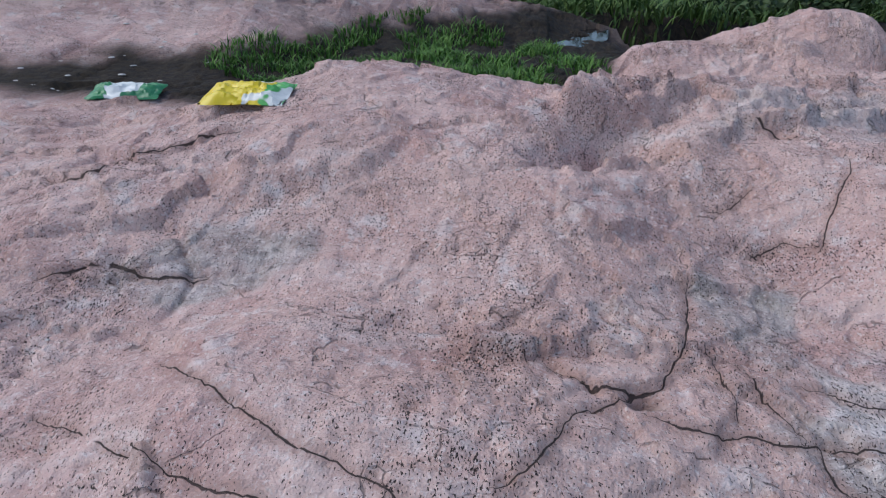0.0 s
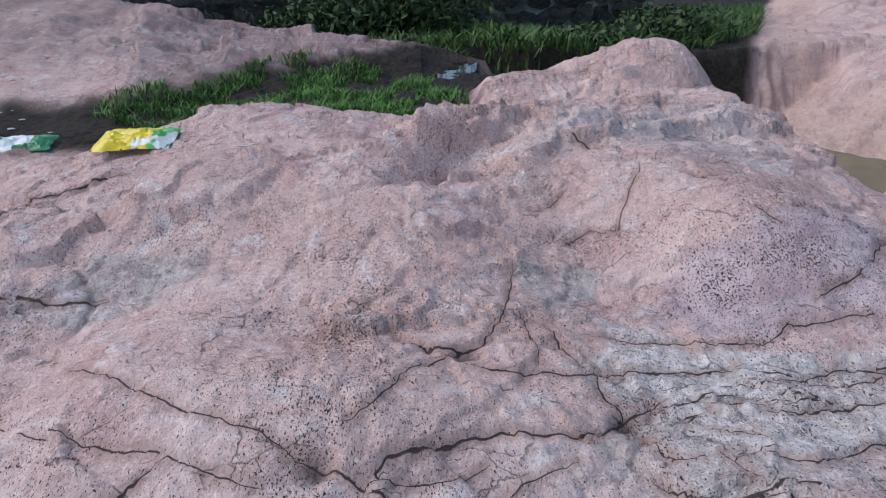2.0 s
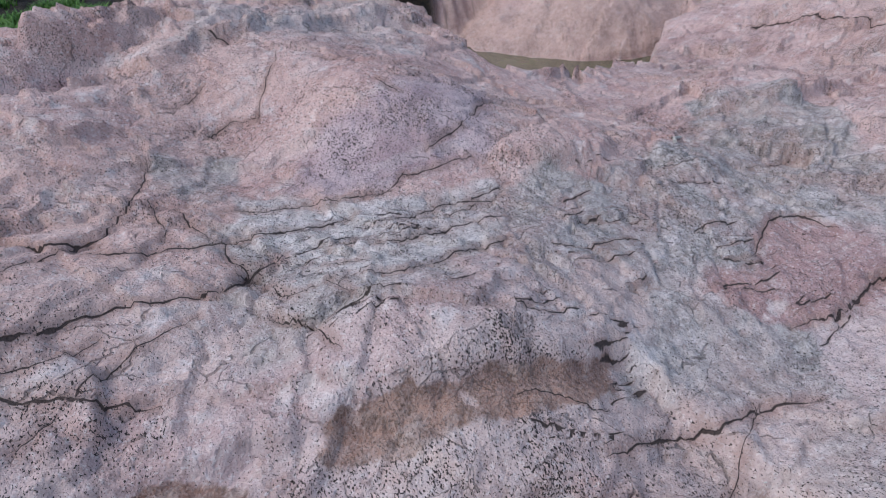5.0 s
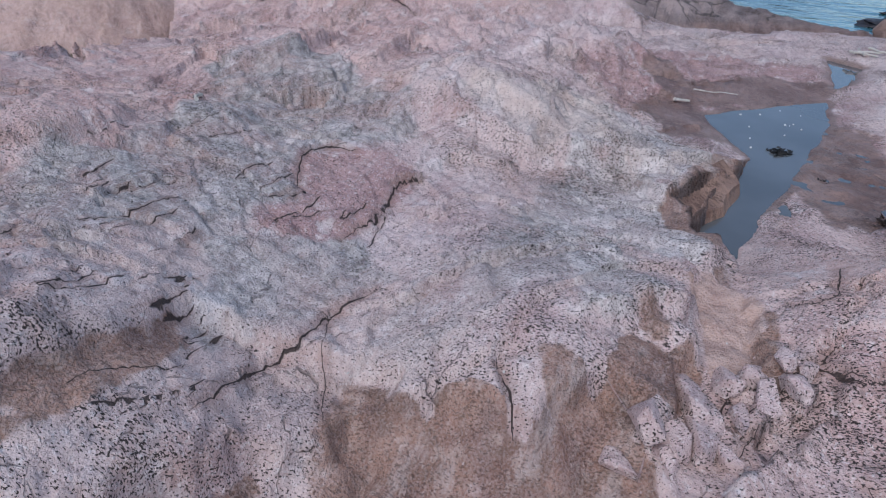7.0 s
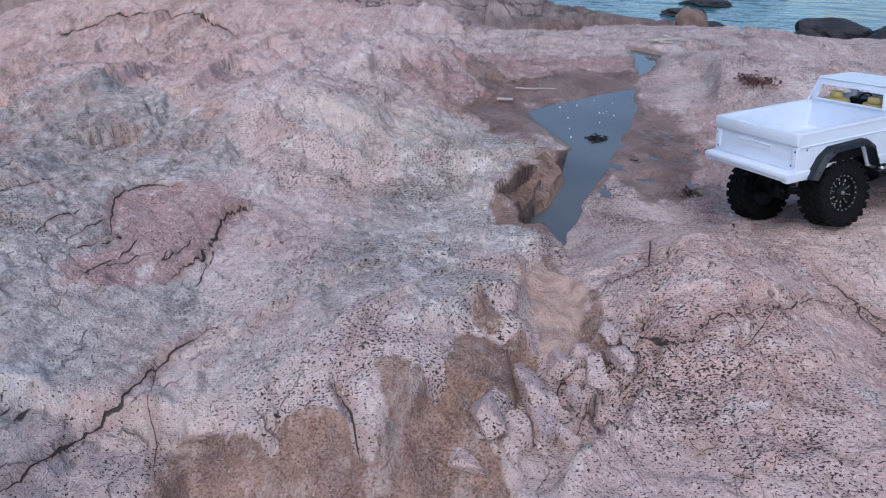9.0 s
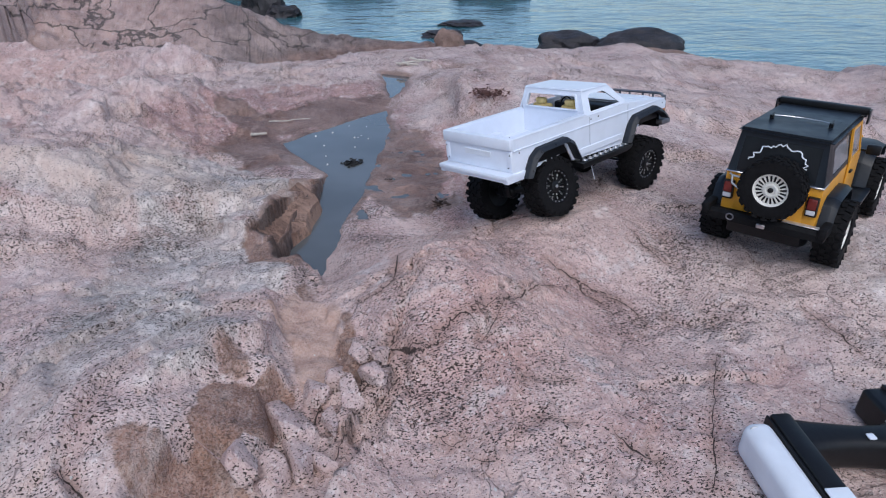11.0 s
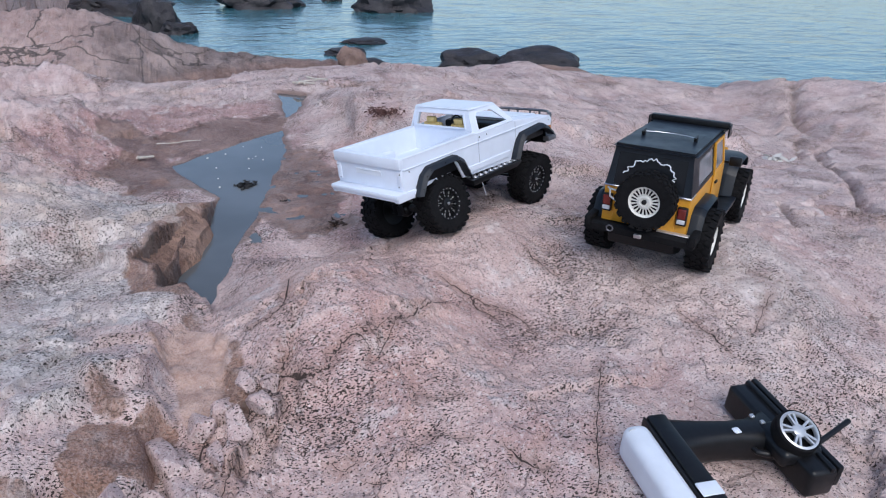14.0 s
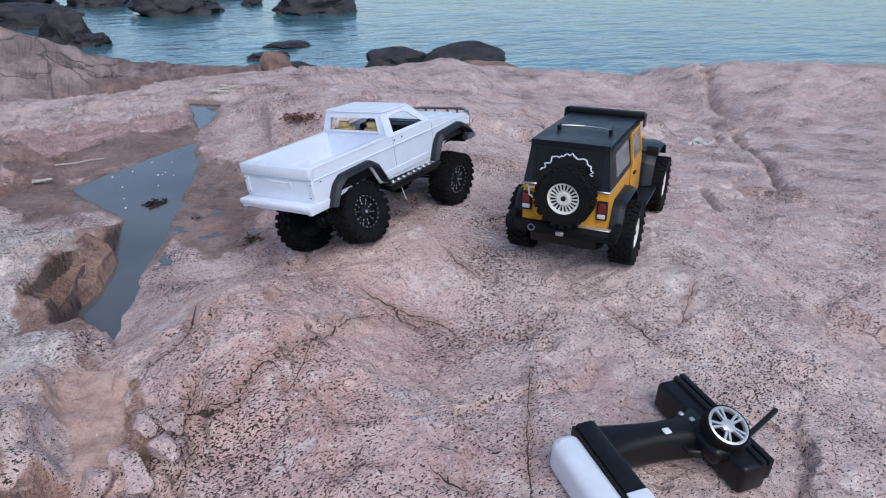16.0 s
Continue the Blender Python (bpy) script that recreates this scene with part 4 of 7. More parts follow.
    z = np.where((p > 0.0) & (p < 0.3) & (s > 0.0), np.maximum(z, POOL_LEVEL + 0.003 + 0.12 * np.clip(p, 0, 0.1)), z)
    z = np.minimum(z, POOL_LEVEL + np.where(p > 0, p * (0.22 + 9.0 * (1 - gentle) ** 2) + 5 * np.clip(p - 0.25, 0, 9), np.maximum(p * 1.4 - 0.004, -0.09)))
    u = inside(x, y, UPPER_EDGE) + rough_edge * 0.4
    z = np.where((u < 0.4) & (u >= 0) & (p > 0.0), np.maximum(z, np.minimum(UPPER_LEVEL + 0.006 - 0.3 * np.clip(u - 0.03, 0, 1), POOL_LEVEL + 0.9 * p)), z)
    z = np.where((u > 0) & (u < 0.5), np.minimum(z, UPPER_LEVEL + 0.004 + 0.40 * u + 4 * np.clip(u - 0.28, 0, 1)), z)
    t = smooth(0.012, -0.012, u)
    z = z * (1 - t) + np.minimum(z, UPPER_LEVEL - 0.03) * t
    # the rock where tyres and the transmitter rest
    for cx, cy, cz, r in RESTS:
        d = np.hypot(x - cx, y - cy)
        t = smooth(r * 1.9, r * 0.7, d)
        z = z * (1 - t) + (cz + 0.3 * (z - cz) * smooth(0.0, r, d)) * t
    z = np.maximum(z, -3.2)
    soil = back * (1 - low) * smooth(0.0, 0.12, behind) * smooth(0.415, 0.35, z + 0.03 * fractal(x * 6, y * 6, 3, 29)) * smooth(0.05, 0.25, y - edge)
    soil = np.maximum(soil, smooth(4.1, 4.3, y) * smooth(-0.02, 0.12, inside(x, y, INLET_WALL + [(14, 14), (9, 14)])))
    # damp pool rims; the narrow western band also paints the undercut's shade
    wet = np.maximum(blob(x, y, WET_AND_SHADE, 81), np.maximum(0.9 * smooth(0.05 - 0.035 * west, 0.0, p), 0.6 * smooth(0.10, 0.0, u)))
    wet = np.maximum(wet, 0.9 * smooth(0.01, -0.01, wedge))
    wet = wet * (1 - 0.8 * smooth(-0.60, -0.63, y + 0.12 * (x - 1.6)) * smooth(1.95, 1.85, x))
    wet = np.maximum(wet, smooth(SEA_LEVEL + 0.55, SEA_LEVEL + 0.1, z))
    rust = np.maximum(blob(x, y, RUST, 82), 0.0)
    rust = np.maximum(rust, face_rust * smooth(-0.5, 0.3, fractal(x * 5, y * 5, 3, 92)))
    wet = np.maximum(wet * (1 - 0.9 * west * smooth(0.0, 0.01, p)), 0.95 * patch_of(x, y, [MUD_HEAD, MUD_SHELF], 0.05, 98))
    rust = np.maximum(rust, 0.95 * west * smooth(0.10, 0.05, p) * smooth(0.0, 0.01, p))
    rust = np.maximum(rust, 0.95 * patch_of(x, y, [RUST_FACE_A, RUST_FACE_B, RUST_FACE_C], 0.012, 85))
    ochre = patch_of(x, y, [OCHRE], 0.02, 86)
    rust = rust * (1 - ochre)
    ochre = np.maximum(ochre, np.where(behind < 0, 0.55 * smooth(0.75, 0.35, up + 0.15 * perlin(x * 1.6, y * 1.6, 24)), 0))
    grey = np.maximum(blob(x, y, GREY, 83), patch_of(x, y, [GREY_SLAB, GREY_LOW], 0.05, 87))
    white = np.maximum(patch_of(x, y, [WHITE_SLAB, WHITE_SLAB_LOW, LICHEN_GREY], 0.035, 94), np.maximum(0.75 * patch_of(x, y, [GREY_STRIPE], 0.035, 88), 0.5 * patch_of(x, y, [BAND], 0.05, 88)))
    grey = np.maximum(grey, 0.85 * patch_of(x, y, [GREY_KNOLL], 0.035, 88))
    red = np.maximum(blob(x, y, REDDISH, 84), np.maximum(patch_of(x, y, [RED_PATCH], 0.015, 89), 0.85 * patch_of(x, y, [DIRT_FAR], 0.12, 99)))
    mauve = 0.8 * patch_of(x, y, [MAUVE], 0.05, 90)
    pale = 0.8 * patch_of(x, y, [PALE_RIDGE], 0.04, 93)
    salmon = np.exp(-(((x - 1.35) / 0.55) ** 2 + ((y + 0.95) / 0.32) ** 2))
    shore = np.maximum(0.9 * smooth(7, 9, x) * (1 - 0.5 * smooth(0.6, 2.2, y + 0.5 * fractal(x * 1.2, y * 1.2, 3, 96))), 0.45 * smooth(2.4, 2.9, y) * smooth(0.9, 0.6, x))
    return z, dict(grey=grey * (1 - ochre), rust=rust, wet=wet * (1 - ochre), red=red, crack_and_shade=np.clip(crack_and_shade, 0, 1), soil=soil, joint=joint, joint_side=joint_side, shore=shore, warm=np.maximum(smooth(0.1, 0.6, y), salmon), bare=smooth(-0.4, 0.3, y), ochre=ochre, mauve=mauve, pale=pale, white=white * (1 - ochre), coast=smooth(7, 9, x))


def spaced(stops):
    """Positions from stop to stop: (place, spacing there)."""
    out = [stops[0][0]]
    for (a, sa), (b, sb) in zip(stops[:-1], stops[1:]):
        v = out[-1]
        while v < b:
            t = (v - a) / (b - a)
            v += sa * (sb / sa) ** max(0.0, t)
            out.append(v)
    return np.array(out)


def sheet(name, xs, ys, z, mat):
    """A grid mesh over xs, ys with the heights z."""
    nx, ny = len(xs), len(ys)
    co = np.empty((ny, nx, 3), np.float32)
    co[..., 0], co[..., 1], co[..., 2] = xs[None, :], ys[:, None], z
    i = np.arange(nx * ny).reshape(ny, nx)
    quads = np.stack([i[:-1, :-1], i[:-1, 1:], i[1:, 1:], i[1:, :-1]], -1).reshape(-1, 4)
    me = bpy.data.meshes.new(name)
    me.vertices.add(nx * ny)
    me.vertices.foreach_set("co", co.ravel())
    me.loops.add(quads.size)
    me.loops.foreach_set("vertex_index", quads.ravel().astype(np.int32))
    me.polygons.add(len(quads))
    me.polygons.foreach_set("loop_start", np.arange(0, quads.size, 4, dtype=np.int32))
    me.polygons.foreach_set("loop_total", np.full(len(quads), 4, np.int32))
    me.polygons.foreach_set("use_smooth", np.ones(len(quads), bool))
    me.update(calc_edges=True)
    me.materials.append(mat)
    return me


xs = spaced([(-60, 8), (-6, 0.35), (-1.3, 0.02), (-0.75, 0.006), (2.0, 0.006), (3.4, 0.013), (5.2, 0.04), (15, 0.12), (40, 6)])
ys = spaced([(-60, 8), (-6.5, 0.2), (-3.5, 0.03), (-1.9, 0.007), (1.0, 0.006), (2.0, 0.008), (3.6, 0.025), (9, 0.15), (60, 8)])
gx, gy = np.meshgrid(xs, ys)
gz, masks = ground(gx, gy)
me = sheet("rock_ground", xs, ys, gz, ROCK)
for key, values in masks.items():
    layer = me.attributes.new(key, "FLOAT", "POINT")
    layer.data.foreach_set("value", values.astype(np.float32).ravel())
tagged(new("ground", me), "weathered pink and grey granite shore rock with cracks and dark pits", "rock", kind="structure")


def unjointed(me):
    """Marks a loose piece of rock as lying clear of any joint."""
    layer = me.attributes.new("joint", "FLOAT", "POINT")
    layer.data.foreach_set("value", np.full(len(me.vertices), 0.08, np.float32))
    return me


def height(x, y):
    return float(ground(np.array([x], float), np.array([y], float))[0][0])


def heights(x, y):
    return ground(np.asarray(x, float), np.asarray(y, float))[0]


def flat_sheet(name, edge, z, mat, label, category):
    """A water surface with the given outline."""
    bm = bmesh.new()
    bm.faces.new([bm.verts.new((x, y, z)) for x, y in edge])
    bmesh.ops.triangulate(bm, faces=bm.faces)
    m = bpy.data.meshes.new(name)
    bm.to_mesh(m)
    bm.free()
    m.materials.append(mat)
    return tagged(new(name, m), label, category, kind="structure")


flat_sheet("pool_water", [(1.5, -0.45), (1.5, -0.7), (1.8, -1.12), (2.7, -1.12), (3.02, -0.86), (2.6, -0.4)], POOL_LEVEL, POOL, "still shallow tide pool reflecting the grey sky", "water")
flat_sheet("small_pool_water", [(3.03, -0.895), (3.07, -0.97), (3.25, -1.03), (3.42, -1.07), (3.53, -0.9), (3.25, -0.89)], UPPER_LEVEL, POOL, "small rain puddle in the rock", "water")
flat_sheet("inlet_water", [(1.2, 1.2), (1.7, 1.1), (5.5, 2.2), (6.0, 3.4), (3.4, 3.7), (2.7, 5.0), (1.5, 3.6)], -0.5, INLET, "greenish still water at the foot of the rock wall", "water")
flat_sheet("ditch_water", [(0.12, 2.95), (0.22, 2.86), (0.4, 2.82), (0.52, 2.86), (0.6, 3.0), (0.66, 3.3), (0.6, 3.6), (0.45, 3.72), (0.3, 3.6), (0.2, 3.3)], 0.27, DITCH, "dark puddle in the ditch reflecting the sky", "water")
sx = spaced([(-400, 60), (4, 2.0), (30, 2.0), (900, 90)])
sy = spaced([(-700, 80), (-30, 2.0), (20, 2.0), (700, 80)])
tagged(new("sea", sheet("sea", sx, sy, np.full((len(sy), len(sx)), SEA_LEVEL), SEA)), "calm blue-grey sea with small ripples", "sea", kind="structure")


# ---- tools for building things ----
def mesh_of(name, bm, mat, smooth_angle=40):
    bmesh.ops.recalc_face_normals(bm, faces=bm.faces)
    me = bpy.data.meshes.new(name)
    bm.to_mesh(me)
    bm.free()
    me.materials.append(mat)
    if smooth_angle:
        me.polygons.foreach_set("use_smooth", np.ones(len(me.polygons), bool))
        me.set_sharp_from_angle(angle=radians(smooth_angle))
    return me


def part(name, shape, mat=None, parent=None, label="", at=None):
    """Links a bmesh (or a finished mesh) as one object under its thing."""
    me = shape if isinstance(shape, bpy.types.Mesh) else mesh_of(name, shape, mat)
    ob = new(name, me)
    if parent is not None:
        ob.parent = parent
    if at is not None:
        ob.matrix_basis = at
    return tagged(ob, label)


def thing(name, m, label, category, group=""):
    ob = new(name)
    ob.empty_display_size = 0.05
    ob.matrix_basis = m
    return tagged(ob, label, category, group)


def moved(bm, verts, m):
    bmesh.ops.transform(bm, matrix=m, verts=verts)


def box(bm, x0, x1, y0, y1, z0, z1, bevel=0.0, seg=2, m=None):
    v = bmesh.ops.create_cube(bm, size=1.0)["verts"]
    moved(bm, v, Matrix.Translation(((x0 + x1) / 2, (y0 + y1) / 2, (z0 + z1) / 2)) @ Matrix.Diagonal((x1 - x0, y1 - y0, z1 - z0, 1)))
    if m is not None:
        moved(bm, v, m)
    if bevel:
        edges = list({e for w in v for e in w.link_edges})
        bmesh.ops.bevel(bm, geom=edges, offset=bevel, segments=seg, affect="EDGES", profile=0.5)
    return bm


def prism(bm, outline, y0, y1, bevel=0.0, lean=None):
    """An outline in x, z drawn out from y0 to y1. lean(x, z) shifts y towards the middle."""
    a = [bm.verts.new((x, y0, z)) for x, z in outline]
    b = [bm.verts.new((x, y1, z)) for x, z in outline]
    faces = [bm.faces.new(a), bm.faces.new(b[::-1])]
    n = len(outline)
    sides = [bm.faces.new((a[i], b[i], b[(i + 1) % n], a[(i + 1) % n])) for i in range(n)]
    if lean:
        for v in a + b:
            v.co.y += lean(v.co.x, v.co.z)
    if bevel:
        edges = list({e for f in faces for e in f.edges})
        bmesh.ops.bevel(bm, geom=edges, offset=bevel, segments=2, affect="EDGES", profile=0.5)
    bmesh.ops.triangulate(bm, faces=[f for f in bm.faces if len(f.verts) > 4])
    return bm


def ring(bm, outer, inner, push):
    """A frame between two loops of equal count (3D points), made thick by push."""
    push = Vector(push)
    o, i = [bm.verts.new(p) for p in outer], [bm.verts.new(p) for p in inner]
    o2, i2 = [bm.verts.new(Vector(p) + push) for p in outer], [bm.verts.new(Vector(p) + push) for p in inner]
    n = len(outer)
    for k in range(n):
        j = (k + 1) % n
        bm.faces.new((o[k], o[j], i[j], i[k]))
        bm.faces.new((o2[k], i2[k], i2[j], o2[j]))
        bm.faces.new((o[k], o2[k], o2[j], o[j]))
        bm.faces.new((i[k], i[j], i2[j], i2[k]))
    return bm


def slab(bm, corners, push):
    """A four- or more-cornered plate made thick by push."""
    push = Vector(push)
    a, b = [bm.verts.new(p) for p in corners], [bm.verts.new(Vector(p) + push) for p in corners]
    n = len(a)
    bm.faces.new(a)
    bm.faces.new(b[::-1])
    for k in range(n):
        bm.faces.new((a[k], b[k], b[(k + 1) % n], a[(k + 1) % n]))
    return bm


def tube(bm, points, r, n=10, close=False):
    """A round bar along points; r is one radius or one for each point."""
    pts = [Vector(p) for p in points]
    rings, side = [], None
    for k, p in enumerate(pts):
        if close:
            d = pts[(k + 1) % len(pts)] - pts[k - 1]
        else:
            d = pts[min(k + 1, len(pts) - 1)] - pts[max(k - 1, 0)]
        d.normalize()
        if side is None:
            side = d.orthogonal().normalized()
        side = (side - d * side.dot(d)).normalized()
        up = d.cross(side)
        q = r[k] if isinstance(r, (list, tuple)) else r
        rings.append([bm.verts.new(p + q * (math.cos(a) * side + math.sin(a) * up)) for a in [2 * math.pi * i / n for i in range(n)]])
    pairs = list(zip(rings[:-1], rings[1:])) + ([(rings[-1], rings[0])] if close else [])
    for a, b in pairs:
        for i in range(n):
            bm.faces.new((a[i], a[(i + 1) % n], b[(i + 1) % n], b[i]))
    if not close:
        bm.faces.new(rings[0][::-1])
        bm.faces.new(rings[-1])
    return bm


def lathe(bm, profile, n=32, hollow=False):
    """A profile of (radius, y) turned round the y axis; hollow: the profile closes on itself."""
    rings = []
    for r, y in profile:
        rings.append([bm.verts.new((r * math.cos(a), y, r * math.sin(a))) for a in [2 * math.pi * i / n for i in range(n)]])
    for a, b in zip(rings[:-1], rings[1:]):
        for i in range(n):
            bm.faces.new((a[i], a[(i + 1) % n], b[(i + 1) % n], b[i]))
    if hollow:
        for i in range(n):
            bm.faces.new((rings[-1][i], rings[-1][(i + 1) % n], rings[0][(i + 1) % n], rings[0][i]))
        return bm
    for end, last in ((rings[0], False), (rings[-1], True)):
        bm.faces.new(end if last else end[::-1])
    return bm


def knob(bm, x, y, z, r, n=6):
    v = bmesh.ops.create_icosphere(bm, subdivisions=1, radius=r)["verts"]
    moved(bm, v, Matrix.Translation((x, y, z)))
    return bm


def turn_about_y(a):
    return Matrix.Rotation(a, 4, "Y")


WHITE = plain("white_body_shell", (0.72, 0.775, 0.87), 0.32, grain=25, vary=0.04)
BLACK = plain("black_plastic", (0.008, 0.0085, 0.010), 0.36, grain=120, vary=0.25, relief=0.0004, spec=0.3)
FLARE = plain("flare_plastic", (0.013, 0.017, 0.024), 0.5, grain=90, vary=0.2, spec=0.35)
RUBBER = plain("tyre_rubber", (0.009, 0.009, 0.010), 0.75, grain=150, vary=0.3, relief=0.0006, spec=0.12)
STEEL = plain("bright_steel", (0.62, 0.62, 0.63), 0.3, 1.0, grain=80, vary=0.1)
GUNMETAL = plain("grey_metal", (0.20, 0.20, 0.22), 0.45, 0.7, grain=70, vary=0.15)
SEATY = plain("tan_yellow_vinyl", (0.62, 0.47, 0.19), 0.6, grain=90, vary=0.15)
AMBER = plain("amber_lens", (0.75, 0.26, 0.03), 0.25, grain=30, vary=0.1)
CLEAR = plain("clear_lens", (0.55, 0.57, 0.6), 0.15, grain=30, vary=0.1)
RED = plain("red_paint", (0.55, 0.035, 0.04), 0.35, grain=60, vary=0.1)
YELLOW = plain("yellow_orange_paint", (0.62, 0.29, 0.025), 0.35, grain=50, vary=0.07)
TOPBLACK = plain("satin_black_hardtop", (0.008, 0.011, 0.016), 0.36, grain=160, vary=0.25, relief=0.0003, spec=0.3)
RIMWHITE = plain("cream_white_rim", (0.72, 0.71, 0.66), 0.4, grain=60, vary=0.08)
OFFWHITE = plain("white_plastic", (0.72, 0.76, 0.82), 0.35, grain=30, vary=0.06)
SILVER = plain("silver_plastic", (0.60, 0.61, 0.62), 0.35, 0.6, grain=60, vary=0.08)
SMOKED = plain("smoked_window", (0.012, 0.014, 0.017), 0.14, grain=20, vary=0.2, spec=0.3)
GREYPANE = plain("grey_window", (0.22, 0.23, 0.25), 0.18, grain=20, vary=0.2)
LENS = plain("dark_red_lens", (0.15, 0.02, 0.016), 0.25, grain=60, vary=0.15)
SHADE = plain("grey_panel_gap", (0.56, 0.59, 0.65), 0.5, grain=40, vary=0.05)


# ---- the white crawler pickup ----
def wheel_meshes(radius, width, lugs, rim_r, rim_kind):
    """Tyre, rim and the bright ring of one wheel, axle along y, outside towards -y."""
    h = width / 2
    bm = bmesh.new()
    lathe(bm, [(rim_r * 0.97, h * 0.72), (rim_r * 1.05, h * 0.92), (radius * 0.8, h), (radius * 0.92, h * 0.94), (radius * 0.955, h * 0.7), (radius * 0.96, 0),
               (radius * 0.955, -h * 0.7), (radius * 0.92, -h * 0.94), (radius * 0.8, -h), (rim_r * 1.05, -h * 0.92), (rim_r * 0.97, -h * 0.72)], 40, True)
    for k in range(lugs):
        a = 2 * math.pi * k / lugs
        for row, (y0, y1, lag, rr) in enumerate(((-1.02, -0.52, 0.0, 1.0), (-0.42, -0.03, 0.5, 1.0), (0.03, 0.42, 0.0, 1.0), (0.52, 1.02, 0.5, 1.0))):
            b = a + lag * 2 * math.pi / lugs
            w = math.pi * radius / lugs * 0.62
            skew = Matrix.Rotation(radians(18 if row % 2 else -18), 4, "Z")
            m = turn_about_y(b) @ Matrix.Translation((radius * 0.965, (y0 + y1) / 2 * h, 0)) @ Matrix.Rotation(radians(18 if row % 2 else -18), 4, "X")
            box(bm, -radius * 0.03, radius * 0.035, (y0 - y1) / 2 * h, (y1 - y0) / 2 * h, -w, w, m=m)
        for side in (-1, 1):
            m = turn_about_y(a + (0.5 if side > 0 else 0) * 2 * math.pi / lugs) @ Matrix.Translation((radius * 0.9, side * h * 0.96, 0))
            box(bm, -radius * 0.06, radius * 0.06, -h * 0.06, h * 0.06, -radius * 0.05, radius * 0.05, m=m)
    tyre = mesh_of("tyre", bm, RUBBER, 35)
    bm = bmesh.new()
    spokes = bmesh.new()
    if rim_kind == "black":
        lathe(bm, [(rim_r * 0.02, -h * 0.1), (rim_r * 0.82, -h * 0.15), (rim_r * 0.9, -h * 0.78), (rim_r, -h * 0.84), (rim_r * 1.02, -h * 0.72), (rim_r * 0.98, h * 0.7), (rim_r * 0.5, h * 0.6)], 36)
        for k in range(10):
            a = 2 * math.pi * k / 10
            for off in (-0.10, 0.10):
                m = turn_about_y(a + off) @ Matrix.Rotation(off * -2.0, 4, "Y")
                box(bm, rim_r * 0.28, rim_r * 0.88, -h * 0.62, -h * 0.4, -rim_r * 0.035, rim_r * 0.035, rim_r * 0.01, 1, m=m)
        lathe(bm, [(rim_r * 0.34, -h * 0.3), (rim_r * 0.34, -h * 0.66), (rim_r * 0.24, -h * 0.74)], 20)
        for k in range(20):
            a = 2 * math.pi * (k + 0.5) / 20
            knob(spokes, rim_r * 0.93 * math.cos(a), -h * 0.84, rim_r * 0.93 * math.sin(a), rim_r * 0.045)
        for k in range(10):
            a = 2 * math.pi * (k + 0.5) / 10
            for rr, size in ((0.72, 0.05), (0.5, 0.04)):
                m = turn_about_y(a)
                box(spokes, rim_r * (rr - size * 1.6), rim_r * (rr + size * 1.6), -h * 0.60, -h * 0.5, -rim_r * size * 0.75, rim_r * size * 0.75, rim_r * 0.01, 1, m=m)
        lathe(spokes, [(rim_r * 0.1, -h * 0.7), (rim_r * 0.1, -h * 0.86), (rim_r * 0.06, -h * 0.9)], 6)
        rim, bright = mesh_of("rim", bm, BLACK), mesh_of("bead_bolts", spokes, STEEL)
    else:
        lathe(bm, [(rim_r * 0.02, -h * 0.45), (rim_r * 0.86, -h * 0.5), (rim_r * 0.93, -h * 0.76), (rim_r, -h * 0.8), (rim_r * 1.02, -h * 0.66), (rim_r * 0.98, h * 0.7), (rim_r * 0.5, h * 0.6)], 40)
        for k in range(20):
            a = 2 * math.pi * k / 20
            m = turn_about_y(a)
            box(bm, rim_r * 0.42, rim_r * 0.9, -h * 0.66, -h * 0.5, -rim_r * 0.028, rim_r * 0.028, m=m)
        lathe(bm, [(rim_r * 0.42, -h * 0.5), (rim_r * 0.42, -h * 0.7), (rim_r * 0.3, -h * 0.74), (rim_r * 0.28, -h * 0.6)], 28)
        for k in range(20):
            m = turn_about_y(2 * math.pi * (k + 0.5) / 20)
            box(spokes, rim_r * 0.52, rim_r * 0.86, -h * 0.535, -h * 0.48, -rim_r * 0.055, rim_r * 0.055, m=m)
        lathe(spokes, [(rim_r * 0.16, -h * 0.5), (rim_r * 0.16, -h * 0.74), (rim_r * 0.1, -h * 0.8)], 12)
        rim, bright = mesh_of("rim", bm, RIMWHITE), mesh_of("rim_slots", spokes, BLACK)
    return tyre, rim, bright


def wheel(parent, meshes, m, axle):
    """Rim with its tyre and bright pieces; m puts it in the vehicle."""
    w = part("wheel", axle, parent=parent, at=m)
    part("tyre", meshes[0], parent=w)
    part("rim", meshes[1], parent=w)
    part("bead_ring", meshes[2], parent=w)
    return w


